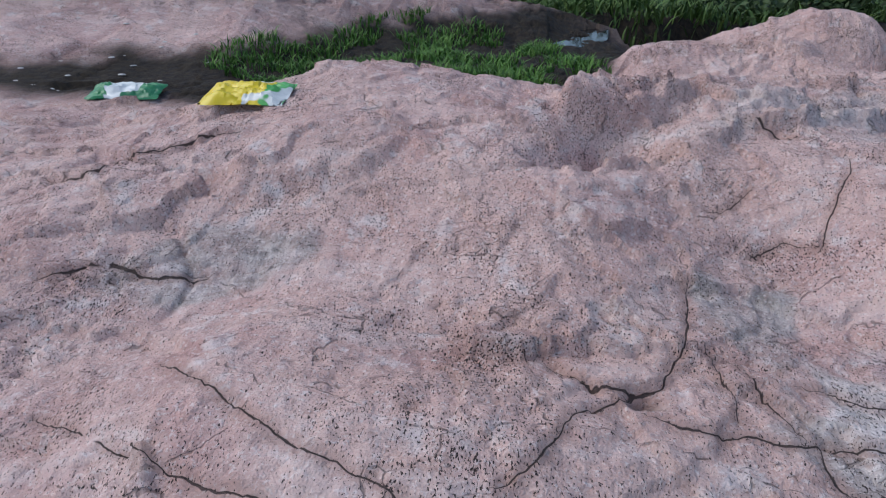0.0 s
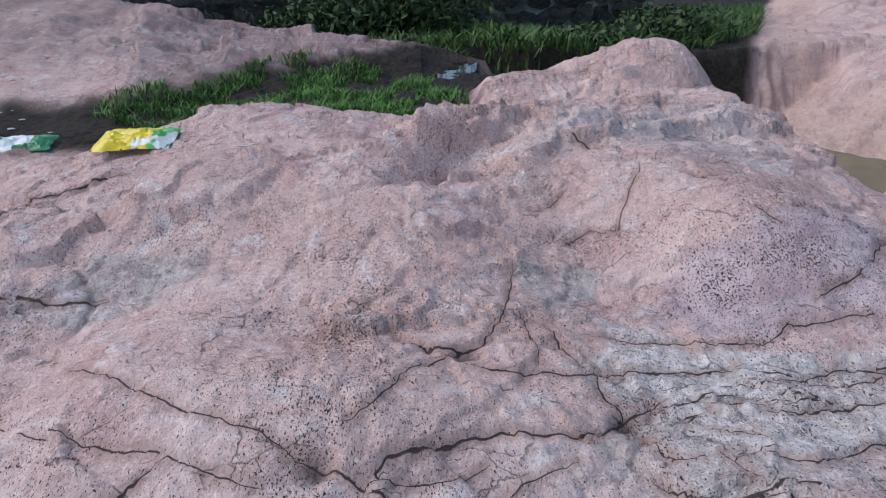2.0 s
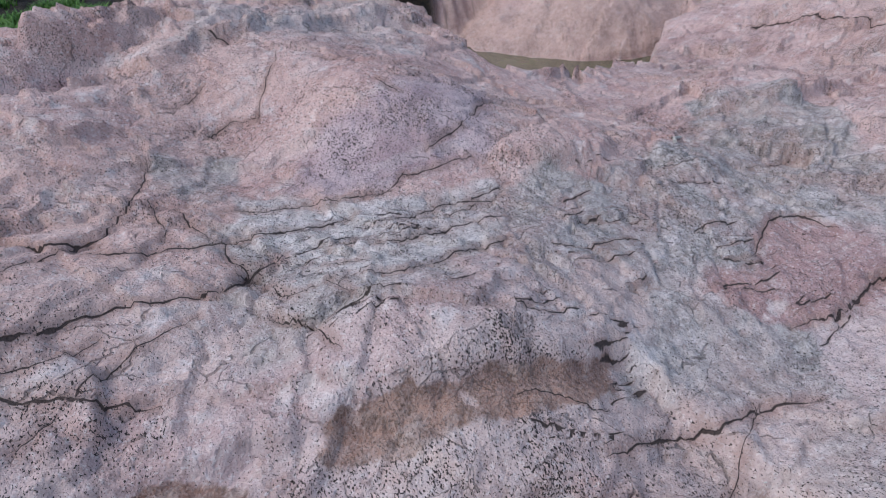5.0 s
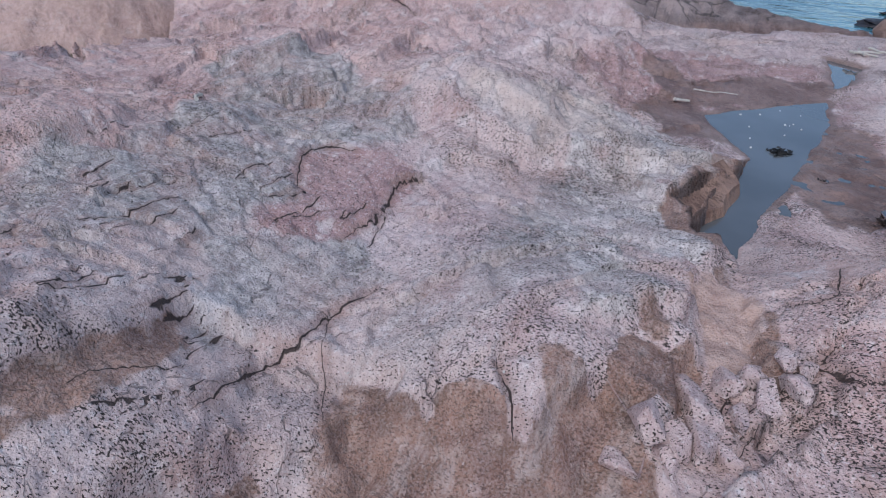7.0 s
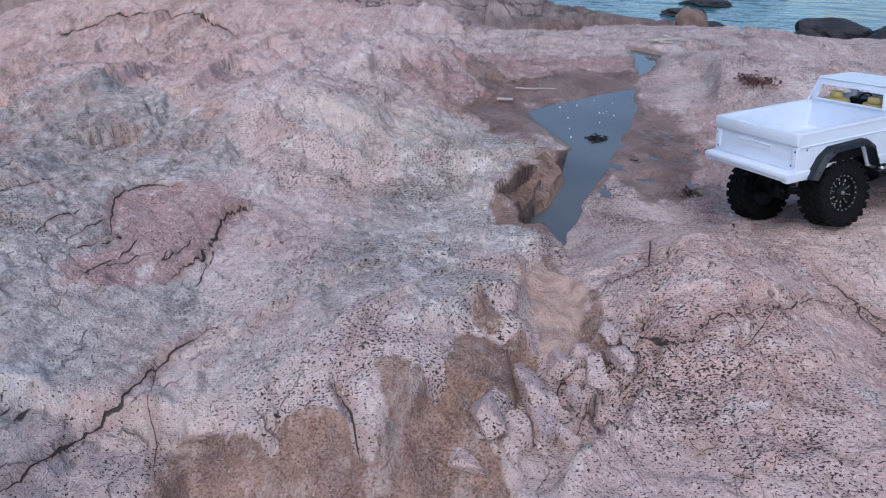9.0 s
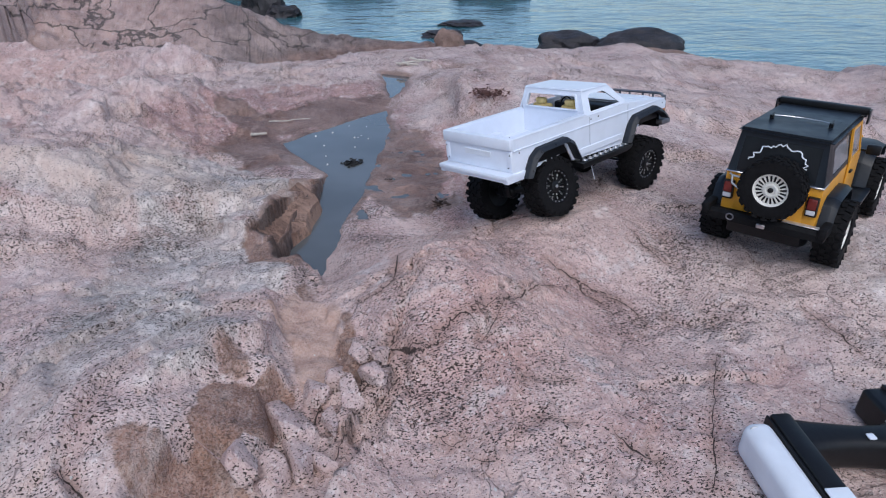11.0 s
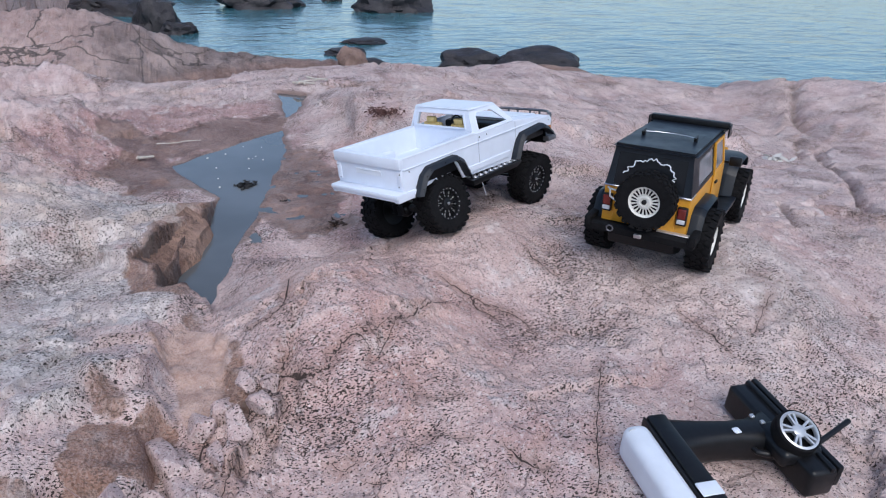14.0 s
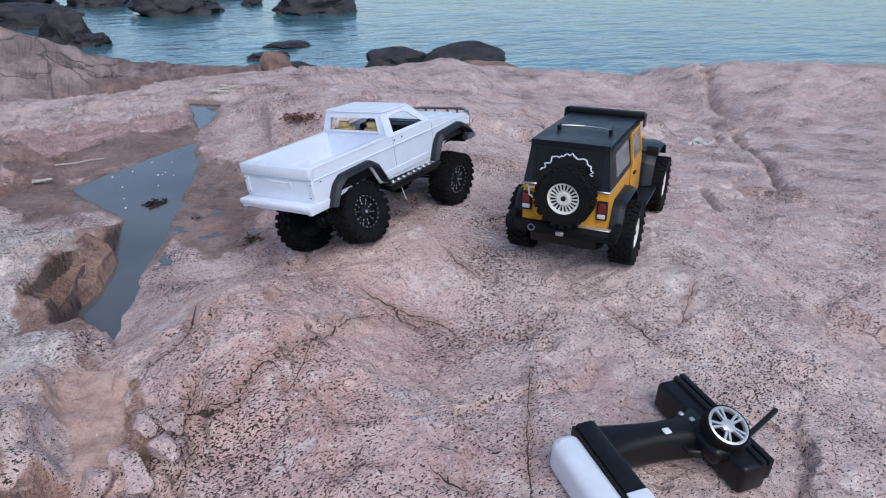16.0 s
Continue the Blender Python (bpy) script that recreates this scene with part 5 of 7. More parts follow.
def flare_shape(arch, out, y0, y1):
    """A moulded wheel-arch flare along an arch outline."""
    cx, cz = sum(p[0] for p in arch) / len(arch), min(p[1] for p in arch)
    outer = [(cx + (x - cx) * out, cz + (z - cz) * (1 + (out - 1) * 1.35)) for x, z in arch]
    bm = bmesh.new()
    a0, b0 = [bm.verts.new((x, y0, z)) for x, z in outer], [bm.verts.new((x, y0, z)) for x, z in arch]
    a1 = [bm.verts.new((x, y1 + (y0 - y1) * 0.35, z)) for x, z in outer]
    b1 = [bm.verts.new((cx + (x - cx) * 1.01, y1, z)) for x, z in arch]
    n = len(arch)
    for k in range(n - 1):
        bm.faces.new((a0[k], a0[k + 1], a1[k + 1], a1[k]))
        bm.faces.new((a1[k], a1[k + 1], b1[k + 1], b1[k]))
        bm.faces.new((b1[k], b1[k + 1], b0[k + 1], b0[k]))
        bm.faces.new((b0[k], b0[k + 1], a0[k + 1], a0[k]))
    for k in (0, n - 1):
        bm.faces.new((a0[k], a1[k], b1[k], b0[k]))
    bmesh.ops.recalc_face_normals(bm, faces=bm.faces)
    bmesh.ops.bevel(bm, geom=list(bm.edges), offset=0.0012, segments=1, affect="EDGES")
    return bm, outer


def shock(parent, top, bottom):
    bm = bmesh.new()
    a, b = Vector(top), Vector(bottom)
    tube(bm, [a, a.lerp(b, 0.55)], 0.0065, 10)
    tube(bm, [a.lerp(b, 0.5), b], 0.0025, 8)
    body = part("shock_absorber", mesh_of("shock_absorber", bm, BLACK), parent=parent)
    bm = bmesh.new()
    d = b - a
    s = d.orthogonal().normalized()
    u = d.normalized().cross(s)
    tube(bm, [a + d * (0.12 + 0.7 * k / 70) + 0.0085 * (math.cos(k * 0.8) * s + math.sin(k * 0.8) * u) for k in range(71)], 0.0011, 5)
    part("spring", mesh_of("spring", bm, GUNMETAL), parent=body)


def axle_shape(half):
    bm = bmesh.new()
    tube(bm, [(0, -half, 0), (0, half, 0)], 0.0085, 12)
    v = bmesh.ops.create_icosphere(bm, subdivisions=2, radius=0.021)["verts"]
    moved(bm, v, Matrix.Translation((0, 0.03, 0)))
    box(bm, -0.02, 0.03, 0.018, 0.042, -0.012, 0.012, 0.003)
    for y in (-half * 0.72, half * 0.72):
        box(bm, -0.011, 0.011, y - 0.008, y + 0.008, -0.012, 0.014, 0.002)
    return bm


HALF = 0.101


def pickup(m, hubs):
    """hubs: height of the wheel centres over the body's zero, rear left, rear right, front left, front right."""
    t = thing("pickup_truck", m, "white model pickup truck with black flares and big knobbly tyres", "model truck")
    belt = 0.178
    dot = mesh_of("bolt_head", knob(bmesh.new(), 0, 0, 0, 0.0018), BLACK)
    for s in (-1, 1):
        side = [(-0.120, 0.108), (-0.082, 0.098), (-0.060, 0.138), (0.034, 0.142), (0.066, 0.087), (0.258, 0.080), (0.278, 0.132), (0.360, 0.137), (0.390, 0.133),
                (0.415, 0.130), (0.419, 0.148), (0.410, 0.157), (0.258, 0.177), (-0.116, 0.181)]
        bm = prism(bmesh.new(), side, s * HALF, s * (HALF - 0.004), lean=lambda x, z: -s * 0.05 * abs(z - 0.14))
        # pressed lines along the flank
        box(bm, -0.117, 0.412, s * HALF - 0.001, s * HALF + 0.0016, 0.1555, 0.1585, 0.001, 1)
        box(bm, 0.074, 0.24, s * HALF - 0.001, s * HALF + 0.0018, 0.092, 0.1085, 0.0015, 1)
        panel = part("body_side", mesh_of("body_side", bm, WHITE, 30), parent=t)
        for x in (0.122, 0.262):
            bm = box(bmesh.new(), x, x + 0.0008, s * HALF - 0.0005, s * HALF + 0.0003, 0.09, 0.174)
            part("door_gap", mesh_of("door_gap", bm, SHADE), parent=panel)
        for x, z in ((0.128, 0.168), (0.154, 0.169), (0.405, 0.146), (-0.1, 0.15)):
            part("body_pin", dot, parent=panel, at=Matrix.Translation((x, s * (HALF - 0.001), z)))
        # cab side with the window opening
        lean = lambda z: s * (HALF - 0.004 - 0.30 * (z - belt))
        outer = [(0.110, belt), (0.116, 0.233), (0.127, 0.243), (0.204, 0.239), (0.214, 0.233), (0.264, belt)]
        inner = [(0.134, 0.184), (0.137, 0.222), (0.144, 0.229), (0.190, 0.227), (0.198, 0.222), (0.238, 0.184)]
        bm = ring(bmesh.new(), [(x, lean(z), z) for x, z in outer], [(x, lean(z), z) for x, z in inner], (0, -s * 0.004, 0))
        part("cab_side", mesh_of("cab_side", bm, WHITE, 30), parent=t)
        # bed rail
        bm = box(bmesh.new(), -0.117, 0.113, s * 0.084, s * (HALF - 0.001), 0.1775, 0.1835, 0.002)
        box(bm, -0.112, 0.112, s * 0.083, s * 0.0865, 0.128, 0.179)
        part("bed_rail", mesh_of("bed_rail", bm, WHITE), parent=t)
        # flares
        for arch in ([(-0.084, 0.092), (-0.066, 0.128), (-0.048, 0.1405), (0.028, 0.143), (0.048, 0.130), (0.070, 0.090)],
                     [(0.252, 0.082), (0.270, 0.120), (0.284, 0.134), (0.358, 0.139), (0.382, 0.126), (0.402, 0.108)]):
            bm, outer = flare_shape(arch, 1.13, s * (HALF - 0.003), s * (HALF + 0.021))
            flare = part("fender_flare", mesh_of("fender_flare", bm, FLARE, 30), parent=t)
            for k in range(7):
                f = 0.4 + k * (len(outer) - 1.8) / 6
                i = min(int(f), len(outer) - 2)
                x, z = [outer[i][c] + (outer[i + 1][c] - outer[i][c]) * (f - i) for c in (0, 1)]
                x2, z2 = [arch[i][c] + (arch[i + 1][c] - arch[i][c]) * (f - i) for c in (0, 1)]
                part("flare_bolt", dot, parent=flare, at=Matrix.Translation(((x + x2) / 2, s * (HALF + 0.0175), (z + z2) / 2)))
        for x0, x1, up in ((-0.07, 0.06, 0.122), (0.258, 0.385, 0.149)):
            bm = box(bmesh.new(), x0 - 0.012, x1 + 0.012, s * 0.046, s * 0.050, 0.085, up)
            box(bm, x0 - 0.012, x1 + 0.012, s * 0.048, s * (HALF - 0.006), up - 0.0035, up)
            box(bm, x0 - 0.016, x0 - 0.012, s * 0.046, s * (HALF - 0.006), 0.085, up)
            box(bm, x1 + 0.012, x1 + 0.016, s * 0.046, s * (HALF - 0.006), 0.085, up)
            box(bm, x0 - 0.002, x1 + 0.002, s * (HALF - 0.0085), s * (HALF - 0.0045), 0.112, 0.141)
            part("arch_liner", mesh_of("arch_liner", bm, BLACK), parent=t)
        # side step with punched holes
        bm = prism(bmesh.new(), [(0.082, 0.066), (0.25, 0.066), (0.262, 0.074), (0.262, 0.078), (0.078, 0.078)], s * 0.072, s * 0.116, 0.0015)
        tube(bm, [(0.09, s * 0.104, 0.063), (0.255, s * 0.104, 0.063)], 0.004, 8)
        step = part("side_step", mesh_of("side_step", bm, BLACK), parent=t)
        bm = bmesh.new()
        for k in range(9):
            for row, y in enumerate((0.088, 0.105)):
                x = 0.093 + 0.0185 * k + 0.006 * row
                tube(bm, [(x + 0.0052 * math.cos(a), s * y + 0.0052 * math.sin(a), 0.0797) for a in [2 * math.pi * i / 12 for i in range(12)]], 0.0021, 6, close=True)
        part("hole_rim", mesh_of("hole_rim", bm, STEEL), parent=step)
        # lamps
        bm = box(bmesh.new(), 0.405, 0.4205, s * 0.084, s * (HALF - 0.0022), 0.119, 0.146, 0.002)
        part("turn_signal", mesh_of("turn_signal", bm, AMBER), parent=t, label="amber turn signal")
        bm = box(bmesh.new(), 0.412, 0.4215, s * 0.054, s * 0.082, 0.121, 0.145, 0.002)
        part("headlight", mesh_of("headlight", bm, CLEAR), parent=t)
        bm = box(bmesh.new(), -0.1225, -0.116, s * 0.086, s * (HALF - 0.002), 0.118, 0.156, 0.0015)
        for z in (0.123, 0.15):
            knob(bm, -0.1225, s * 0.092, z, 0.001)
        part("tail_lamp_panel", mesh_of("tail_lamp_panel", bm, WHITE), parent=t)
        for y, z in ((0.09, 0.121), (0.095, 0.149)):
            part("lamp_screw", dot, parent=t, at=Matrix.Translation((-0.1225, s * y, z)))
        # seats
        bm = box(bmesh.new(), 0.150, 0.200, s * 0.042 - 0.026, s * 0.042 + 0.026, 0.130, 0.150, 0.006)
        box(bm, 0.144, 0.160, s * 0.042 - 0.026, s * 0.042 + 0.026, 0.132, 0.182, 0.006, m=Matrix.Rotation(radians(-6), 4, "Y"))
        box(bm, 0.144, 0.156, s * 0.042 - 0.014, s * 0.042 + 0.014, 0.180, 0.199, 0.005, m=Matrix.Rotation(radians(-6), 4, "Y"))
        part("seat", mesh_of("seat", bm, SEATY), parent=t, label="tan yellow moulded seat")
    # bonnet, with its raised middle
    fall = math.atan2(0.021, 0.152)
    bm = slab(bmesh.new(), [(0.258, -HALF + 0.002, 0.1785), (0.258, HALF - 0.002, 0.1785), (0.411, HALF - 0.004, 0.1575), (0.411, -HALF + 0.004, 0.1575)], (0, 0, -0.005))
    slab(bm, [(0.268, -0.055, 0.1795), (0.268, 0.055, 0.1795), (0.408, 0.06, 0.1602), (0.408, -0.06, 0.1602)], (0, 0, -0.003))
    bmesh.ops.bevel(bm, geom=list(bm.edges), offset=0.0015, segments=2, affect="EDGES")
    part("hood", mesh_of("hood", bm, WHITE, 30), parent=t)
    # roof
    bm = slab(bmesh.new(), [(0.117, -0.082, 0.2385), (0.117, 0.082, 0.2385), (0.213, 0.080, 0.2345), (0.213, -0.080, 0.2345)], (0, 0, 0.0075))
    bmesh.ops.bevel(bm, geom=list(bm.edges), offset=0.003, segments=3, affect="EDGES")
    part("roof", mesh_of("roof", bm, WHITE, 35), parent=t)
    # back of the cab and windscreen frame
    bm = ring(bmesh.new(), [(0.110, -0.096, belt - 0.05), (0.110, 0.096, belt - 0.05), (0.1175, 0.080, 0.240), (0.1175, -0.080, 0.240)],
              [(0.112, -0.074, 0.193), (0.112, 0.074, 0.193), (0.1165, 0.066, 0.2285), (0.1165, -0.066, 0.2285)], (0.004, 0, 0))
    ring(bm, [(0.109, -0.077, 0.190), (0.109, 0.077, 0.190), (0.1145, 0.069, 0.2315), (0.1145, -0.069, 0.2315)],
         [(0.1095, -0.073, 0.194), (0.1095, 0.073, 0.194), (0.114, 0.065, 0.2278), (0.114, -0.065, 0.2278)], (0.002, 0, 0))
    part("cab_back", mesh_of("cab_back", bm, WHITE, 30), parent=t)
    bm = ring(bmesh.new(), [(0.264, -0.096, belt), (0.264, 0.096, belt), (0.211, 0.080, 0.238), (0.211, -0.080, 0.238)],
              [(0.258, -0.088, 0.184), (0.258, 0.088, 0.184), (0.216, 0.074, 0.231), (0.216, -0.074, 0.231)], (-0.004, 0, -0.001))
    part("windscreen_frame", mesh_of("windscreen_frame", bm, WHITE, 30), parent=t)
    # bed floor with ribs and wheel boxes
    bm = box(bmesh.new(), -0.114, 0.112, -0.085, 0.085, 0.124, 0.128)
    for k in range(11):
        y = -0.065 + 0.013 * k
        box(bm, -0.108, 0.104, y - 0.0036, y + 0.0036, 0.1275, 0.1292, 0.0006, 1)
    for s in (-1, 1):
        box(bm, -0.045, 0.022, s * 0.062, s * 0.086, 0.127, 0.146, 0.004)
    part("bed_floor", mesh_of("bed_floor", bm, WHITE, 30), parent=t)
    # tailgate
    bm = box(bmesh.new(), -0.121, -0.113, -HALF + 0.003, HALF - 0.003, 0.110, 0.1815, 0.0015)
    box(bm, -0.1265, -0.113, -HALF + 0.001, HALF - 0.001, 0.160, 0.1835, 0.002)
    gate = part("tailgate", mesh_of("tailgate", bm, WHITE, 30), parent=t)
    bm = box(bmesh.new(), -0.1235, -0.1205, -0.040, 0.036, 0.1465, 0.1505, 0.0008, 1)
    box(bm, -0.1222, -0.1205, -0.040, 0.036, 0.138, 0.1465)
    part("handle_recess", mesh_of("handle_recess", bm, OFFWHITE), parent=gate)
    # rear bumper
    bm = box(bmesh.new(), -0.144, -0.115, -HALF - 0.002, HALF + 0.002, 0.099, 0.110, 0.003)
    box(bm, -0.140, -0.115, -HALF, HALF, 0.092, 0.100, 0.003)
    for s in (-1, 1):
        box(bm, -0.14, -0.08, s * (HALF - 0.012), s * (HALF + 0.002), 0.090, 0.109, 0.003)
    part("rear_bumper", mesh_of("rear_bumper", bm, WHITE, 30), parent=t)
    # grille, front bumper, bull bar
    bm = box(bmesh.new(), 0.410, 0.417, -0.083, 0.083, 0.112, 0.154, 0.001)
    grille = part("grille", mesh_of("grille", bm, BLACK), parent=t)
    for k in range(10):
        y = -0.045 + 0.01 * k
        part("grille_bar", mesh_of("grille_bar", box(bmesh.new(), 0.4165, 0.4195, y - 0.0018, y + 0.0018, 0.12, 0.147, 0.0008, 1), GUNMETAL), parent=grille)
    bm = prism(bmesh.new(), [(0.405, 0.084), (0.440, 0.088), (0.444, 0.104), (0.41, 0.108)], -0.09, 0.09, 0.002)
    for s in (-1, 1):
        box(bm, 0.395, 0.43, s * 0.088, s * 0.108, 0.09, 0.104, 0.003)
    bumper = part("front_bumper", mesh_of("front_bumper", bm, GUNMETAL), parent=t)
    for s in (-1, 1):
        bm = tube(bmesh.new(), [(0.444 + 0.006 * math.cos(a), s * 0.055, 0.092 + 0.006 * math.sin(a)) for a in [2 * math.pi * i / 12 for i in range(12)]], 0.0018, 6, close=True)
        part("tow_hook", mesh_of("tow_hook", bm, RED), parent=bumper, label="small red tow shackle")
    bm = bmesh.new()
    for z, w in ((0.160, 0.092), (0.128, 0.088), (0.112, 0.06)):
        tube(bm, [(0.418, -w, z), (0.434, -w + 0.012, z + 0.001), (0.441, -w + 0.03, z + 0.001), (0.441, w - 0.03, z + 0.001), (0.434, w - 0.012, z + 0.001), (0.418, w, z)], 0.0036, 8)
    for y in (-0.05, -0.02, 0.02, 0.05):
        tube(bm, [(0.441, y, 0.100), (0.441, y, 0.161)], 0.0028, 8)
    for s in (-1, 1):
        tube(bm, [(0.426, s * 0.09, 0.098), (0.43, s * 0.09, 0.160)], 0.0038, 8)
    part("bull_bar", mesh_of("bull_bar", bm, GUNMETAL), parent=t, label="grey tubular bull bar")
    # dashboard, tub and steering wheel
    bm = box(bmesh.new(), 0.222, 0.262, -0.088, 0.088, 0.150, 0.176, 0.006)
    box(bm, 0.118, 0.262, -0.09, 0.09, 0.126, 0.131)
    tube(bm, [(0.215 + 0.004 * math.sin(a), 0.042 + 0.016 * math.cos(a), 0.174 + 0.016 * math.sin(a)) for a in [2 * math.pi * i / 16 for i in range(16)]], 0.002, 6, close=True)
    box(bm, 0.12, 0.26, -0.012, 0.012, 0.13, 0.15, 0.004)
    part("dashboard", mesh_of("dashboard", bm, BLACK), parent=t)
    # frame rails, gearbox, links
    bm = bmesh.new()
    for s in (-1, 1):
        box(bm, -0.115, 0.41, s * 0.028, s * 0.034, 0.078, 0.100, 0.002)
    box(bm, 0.12, 0.22, -0.028, 0.028, 0.052, 0.085, 0.006)
    box(bm, 0.14, 0.19, -0.02, 0.03, 0.085, 0.12, 0.006)
    for x0, z0, x1, hub in ((0.13, 0.06, 0.0, 0), (0.19, 0.06, 0.33, 2)):
        for s in (-1, 1):
            tube(bm, [(x0, s * 0.026, z0), (x1, s * 0.045, (hubs[hub] + hubs[hub + 1]) / 2 - 0.012)], 0.0034, 8)
            tube(bm, [(x0, s * 0.02, z0 + 0.024), (x1, s * 0.028, (hubs[hub] + hubs[hub + 1]) / 2 + 0.016)], 0.0034, 8)
    part("chassis", mesh_of("chassis", bm, BLACK), parent=t)
    # the shell is a little longer and wider than the wheel stance
    for ob in [t, *t.children_recursive]:
        if ob.data is not None:
            if ob.data != dot:
                ob.data.transform(Matrix.Diagonal((1.07, 1.04, 1.0, 1)))
                if ob.name.split(".")[0] in ("roof", "cab_side", "cab_back", "windscreen_frame", "seat"):
                    for v in ob.data.vertices:
                        over = max(0.0, v.co.z - belt)
                        v.co.z -= 0.15 * over
                        v.co.y *= 1.0 + 0.5 * over
            ob.matrix_basis.translation = Vector((ob.matrix_basis.translation.x * 1.07, ob.matrix_basis.translation.y * 1.04, ob.matrix_basis.translation.z))
    # axles and wheels
    meshes = wheel_meshes(0.068, 0.052, 22, 0.037, "black")
    hub = lathe(bmesh.new(), [(0.008, -0.01), (0.008, 0.03)], 12)
    stub = mesh_of("wheel", hub, BLACK)
    for x, left, right, steer in ((0.0, hubs[0], hubs[1], 0), (0.352, hubs[2], hubs[3], 0)):
        lean = math.atan2(left - right, 0.19)
        mid = (left + right) / 2
        axle = Matrix.Translation((x, 0, mid)) @ Matrix.Rotation(lean, 4, "X")
        part("axle", mesh_of("axle", axle_shape(0.08), BLACK), parent=t, at=axle)
        for s in (-1, 1):
            m_w = axle @ Matrix.Translation((0, s * 0.095, 0)) @ (Matrix.Rotation(math.pi, 4, "Z") if s > 0 else Matrix.Identity(4))
            wheel(t, meshes, m_w, stub)
            foot = axle @ Vector((-0.01 if x == 0 else 0.01, s * 0.058, 0.012))
            shock(t, (x + (0.03 if x == 0 else -0.02), s * 0.048, 0.132), foot)
    # cable tie hanging under the step
    bm = tube(bmesh.new(), [(0.150, -0.09, 0.062), (0.152, -0.095, 0.04), (0.156, -0.098, 0.018)], 0.0009, 5)
    part("cable_tie", mesh_of("cable_tie", bm, OFFWHITE), parent=t, label="thin white cable tie")
    return t


pickup(Matrix.Translation((1.724, -1.103, 0.084)) @ Euler((radians(-7.2), radians(-1.7), radians(-57.9))).to_matrix().to_4x4(), (-0.004, 0.043, 0.026, 0.008))


# ---- the yellow crawler with the black hard top ----
def crawler(m):
    t = thing("toy_jeep", m, "yellow model off-road car with black hard top and spare wheel", "model car")
    w = 0.078
    # tub
    bm = prism(bmesh.new(), [(-0.095, 0.028), (-0.062, 0.028), (-0.058, 0.062), (0.052, 0.062), (0.066, 0.022), (0.205, 0.022), (0.205, 0.108), (-0.095, 0.108)], -w, w, 0.003)
    part("body_tub", mesh_of("body_tub", bm, YELLOW, 30), parent=t)
    bm = slab(bmesh.new(), [(0.20, -0.066, 0.106), (0.20, 0.066, 0.106), (0.388, 0.050, 0.094), (0.388, -0.050, 0.094)], (0, 0, -0.055))
    bmesh.ops.bevel(bm, geom=list(bm.edges), offset=0.005, segments=2, affect="EDGES")
    part("hood", mesh_of("hood", bm, YELLOW, 30), parent=t)
    bm = box(bmesh.new(), 0.384, 0.393, -0.056, 0.056, 0.035, 0.094, 0.004)
    grille = part("grille", mesh_of("grille", bm, YELLOW), parent=t)
    for k in range(7):
        y = -0.027 + 0.009 * k
        part("grille_slot", mesh_of("grille_slot", box(bmesh.new(), 0.3925, 0.3945, y - 0.0022, y + 0.0022, 0.055, 0.086, 0.0008, 1), BLACK), parent=grille)
    for s in (-1, 1):
        bm = lathe(bmesh.new(), [(0.0115, 0.0), (0.0115, 0.006), (0.008, 0.009)], 20)
        moved(bm, bm.verts, Matrix.Translation((0.39, s * 0.043, 0.078)) @ Matrix.Rotation(radians(-90), 4, "Z"))
        part("headlight", mesh_of("headlight", bm, CLEAR), parent=t)
        # doors
        bm = box(bmesh.new(), 0.088, 0.186, s * w, s * (w + 0.0035), 0.03, 0.112, 0.002)
        door = part("door", mesh_of("door", bm, YELLOW), parent=t)
        bm = box(bmesh.new(), 0.096, 0.114, s * (w + 0.003), s * (w + 0.0075), 0.088, 0.093, 0.0015)
        part("door_handle", mesh_of("door_handle", bm, BLACK), parent=door)
        bm = ring(bmesh.new(), [(0.088, s * w, 0.111), (0.182, s * w, 0.111), (0.170, s * (w - 0.008), 0.176), (0.088, s * (w - 0.008), 0.176)],
                  [(0.094, s * w, 0.116), (0.172, s * w, 0.116), (0.163, s * (w - 0.007), 0.171), (0.094, s * (w - 0.007), 0.171)], (0, s * 0.0035, 0))
        part("window_frame", mesh_of("window_frame", bm, YELLOW), parent=door)
        bm = slab(bmesh.new(), [(0.092, s * w, 0.113), (0.174, s * w, 0.113), (0.165, s * (w - 0.007), 0.173), (0.092, s * (w - 0.007), 0.173)], (0, s * 0.0012, 0))
        part("door_window", mesh_of("door_window", bm, GREYPANE), parent=door)
        # mirrors
        bm = box(bmesh.new(), 0.176, 0.190, s * (w + 0.012), s * (w + 0.036), 0.108, 0.128, 0.003)
        box(bm, 0.180, 0.186, s * w, s * (w + 0.014), 0.112, 0.117)
        part("door_mirror", mesh_of("door_mirror", bm, BLACK), parent=t)
        # fenders
        for arch in ([(-0.078, 0.028), (-0.062, 0.066), (-0.046, 0.076), (0.040, 0.076), (0.056, 0.064), (0.070, 0.026)],
                     [(0.232, 0.022), (0.246, 0.066), (0.262, 0.083), (0.372, 0.084), (0.396, 0.074), (0.402, 0.052)]):
            front = arch[0][0] > 0.1
            bm, _ = flare_shape(arch, 1.09, s * (0.045 if front else w - 0.004), s * (w + 0.024))
            part("fender", mesh_of("fender", bm, TOPBLACK, 30), parent=t)
        # step
        bm = prism(bmesh.new(), [(0.072, 0.012), (0.236, 0.012), (0.244, 0.020), (0.068, 0.020)], s * (w - 0.01), s * (w + 0.032), 0.002)
        part("side_step", mesh_of("side_step", bm, TOPBLACK), parent=t)
        # tail lamps with their corner plates
        bm = box(bmesh.new(), -0.104, -0.094, s * (w - 0.019), s * (w - 0.001), 0.056, 0.092, 0.002)
        lamp = part("tail_lamp", mesh_of("tail_lamp", bm, BLACK), parent=t)
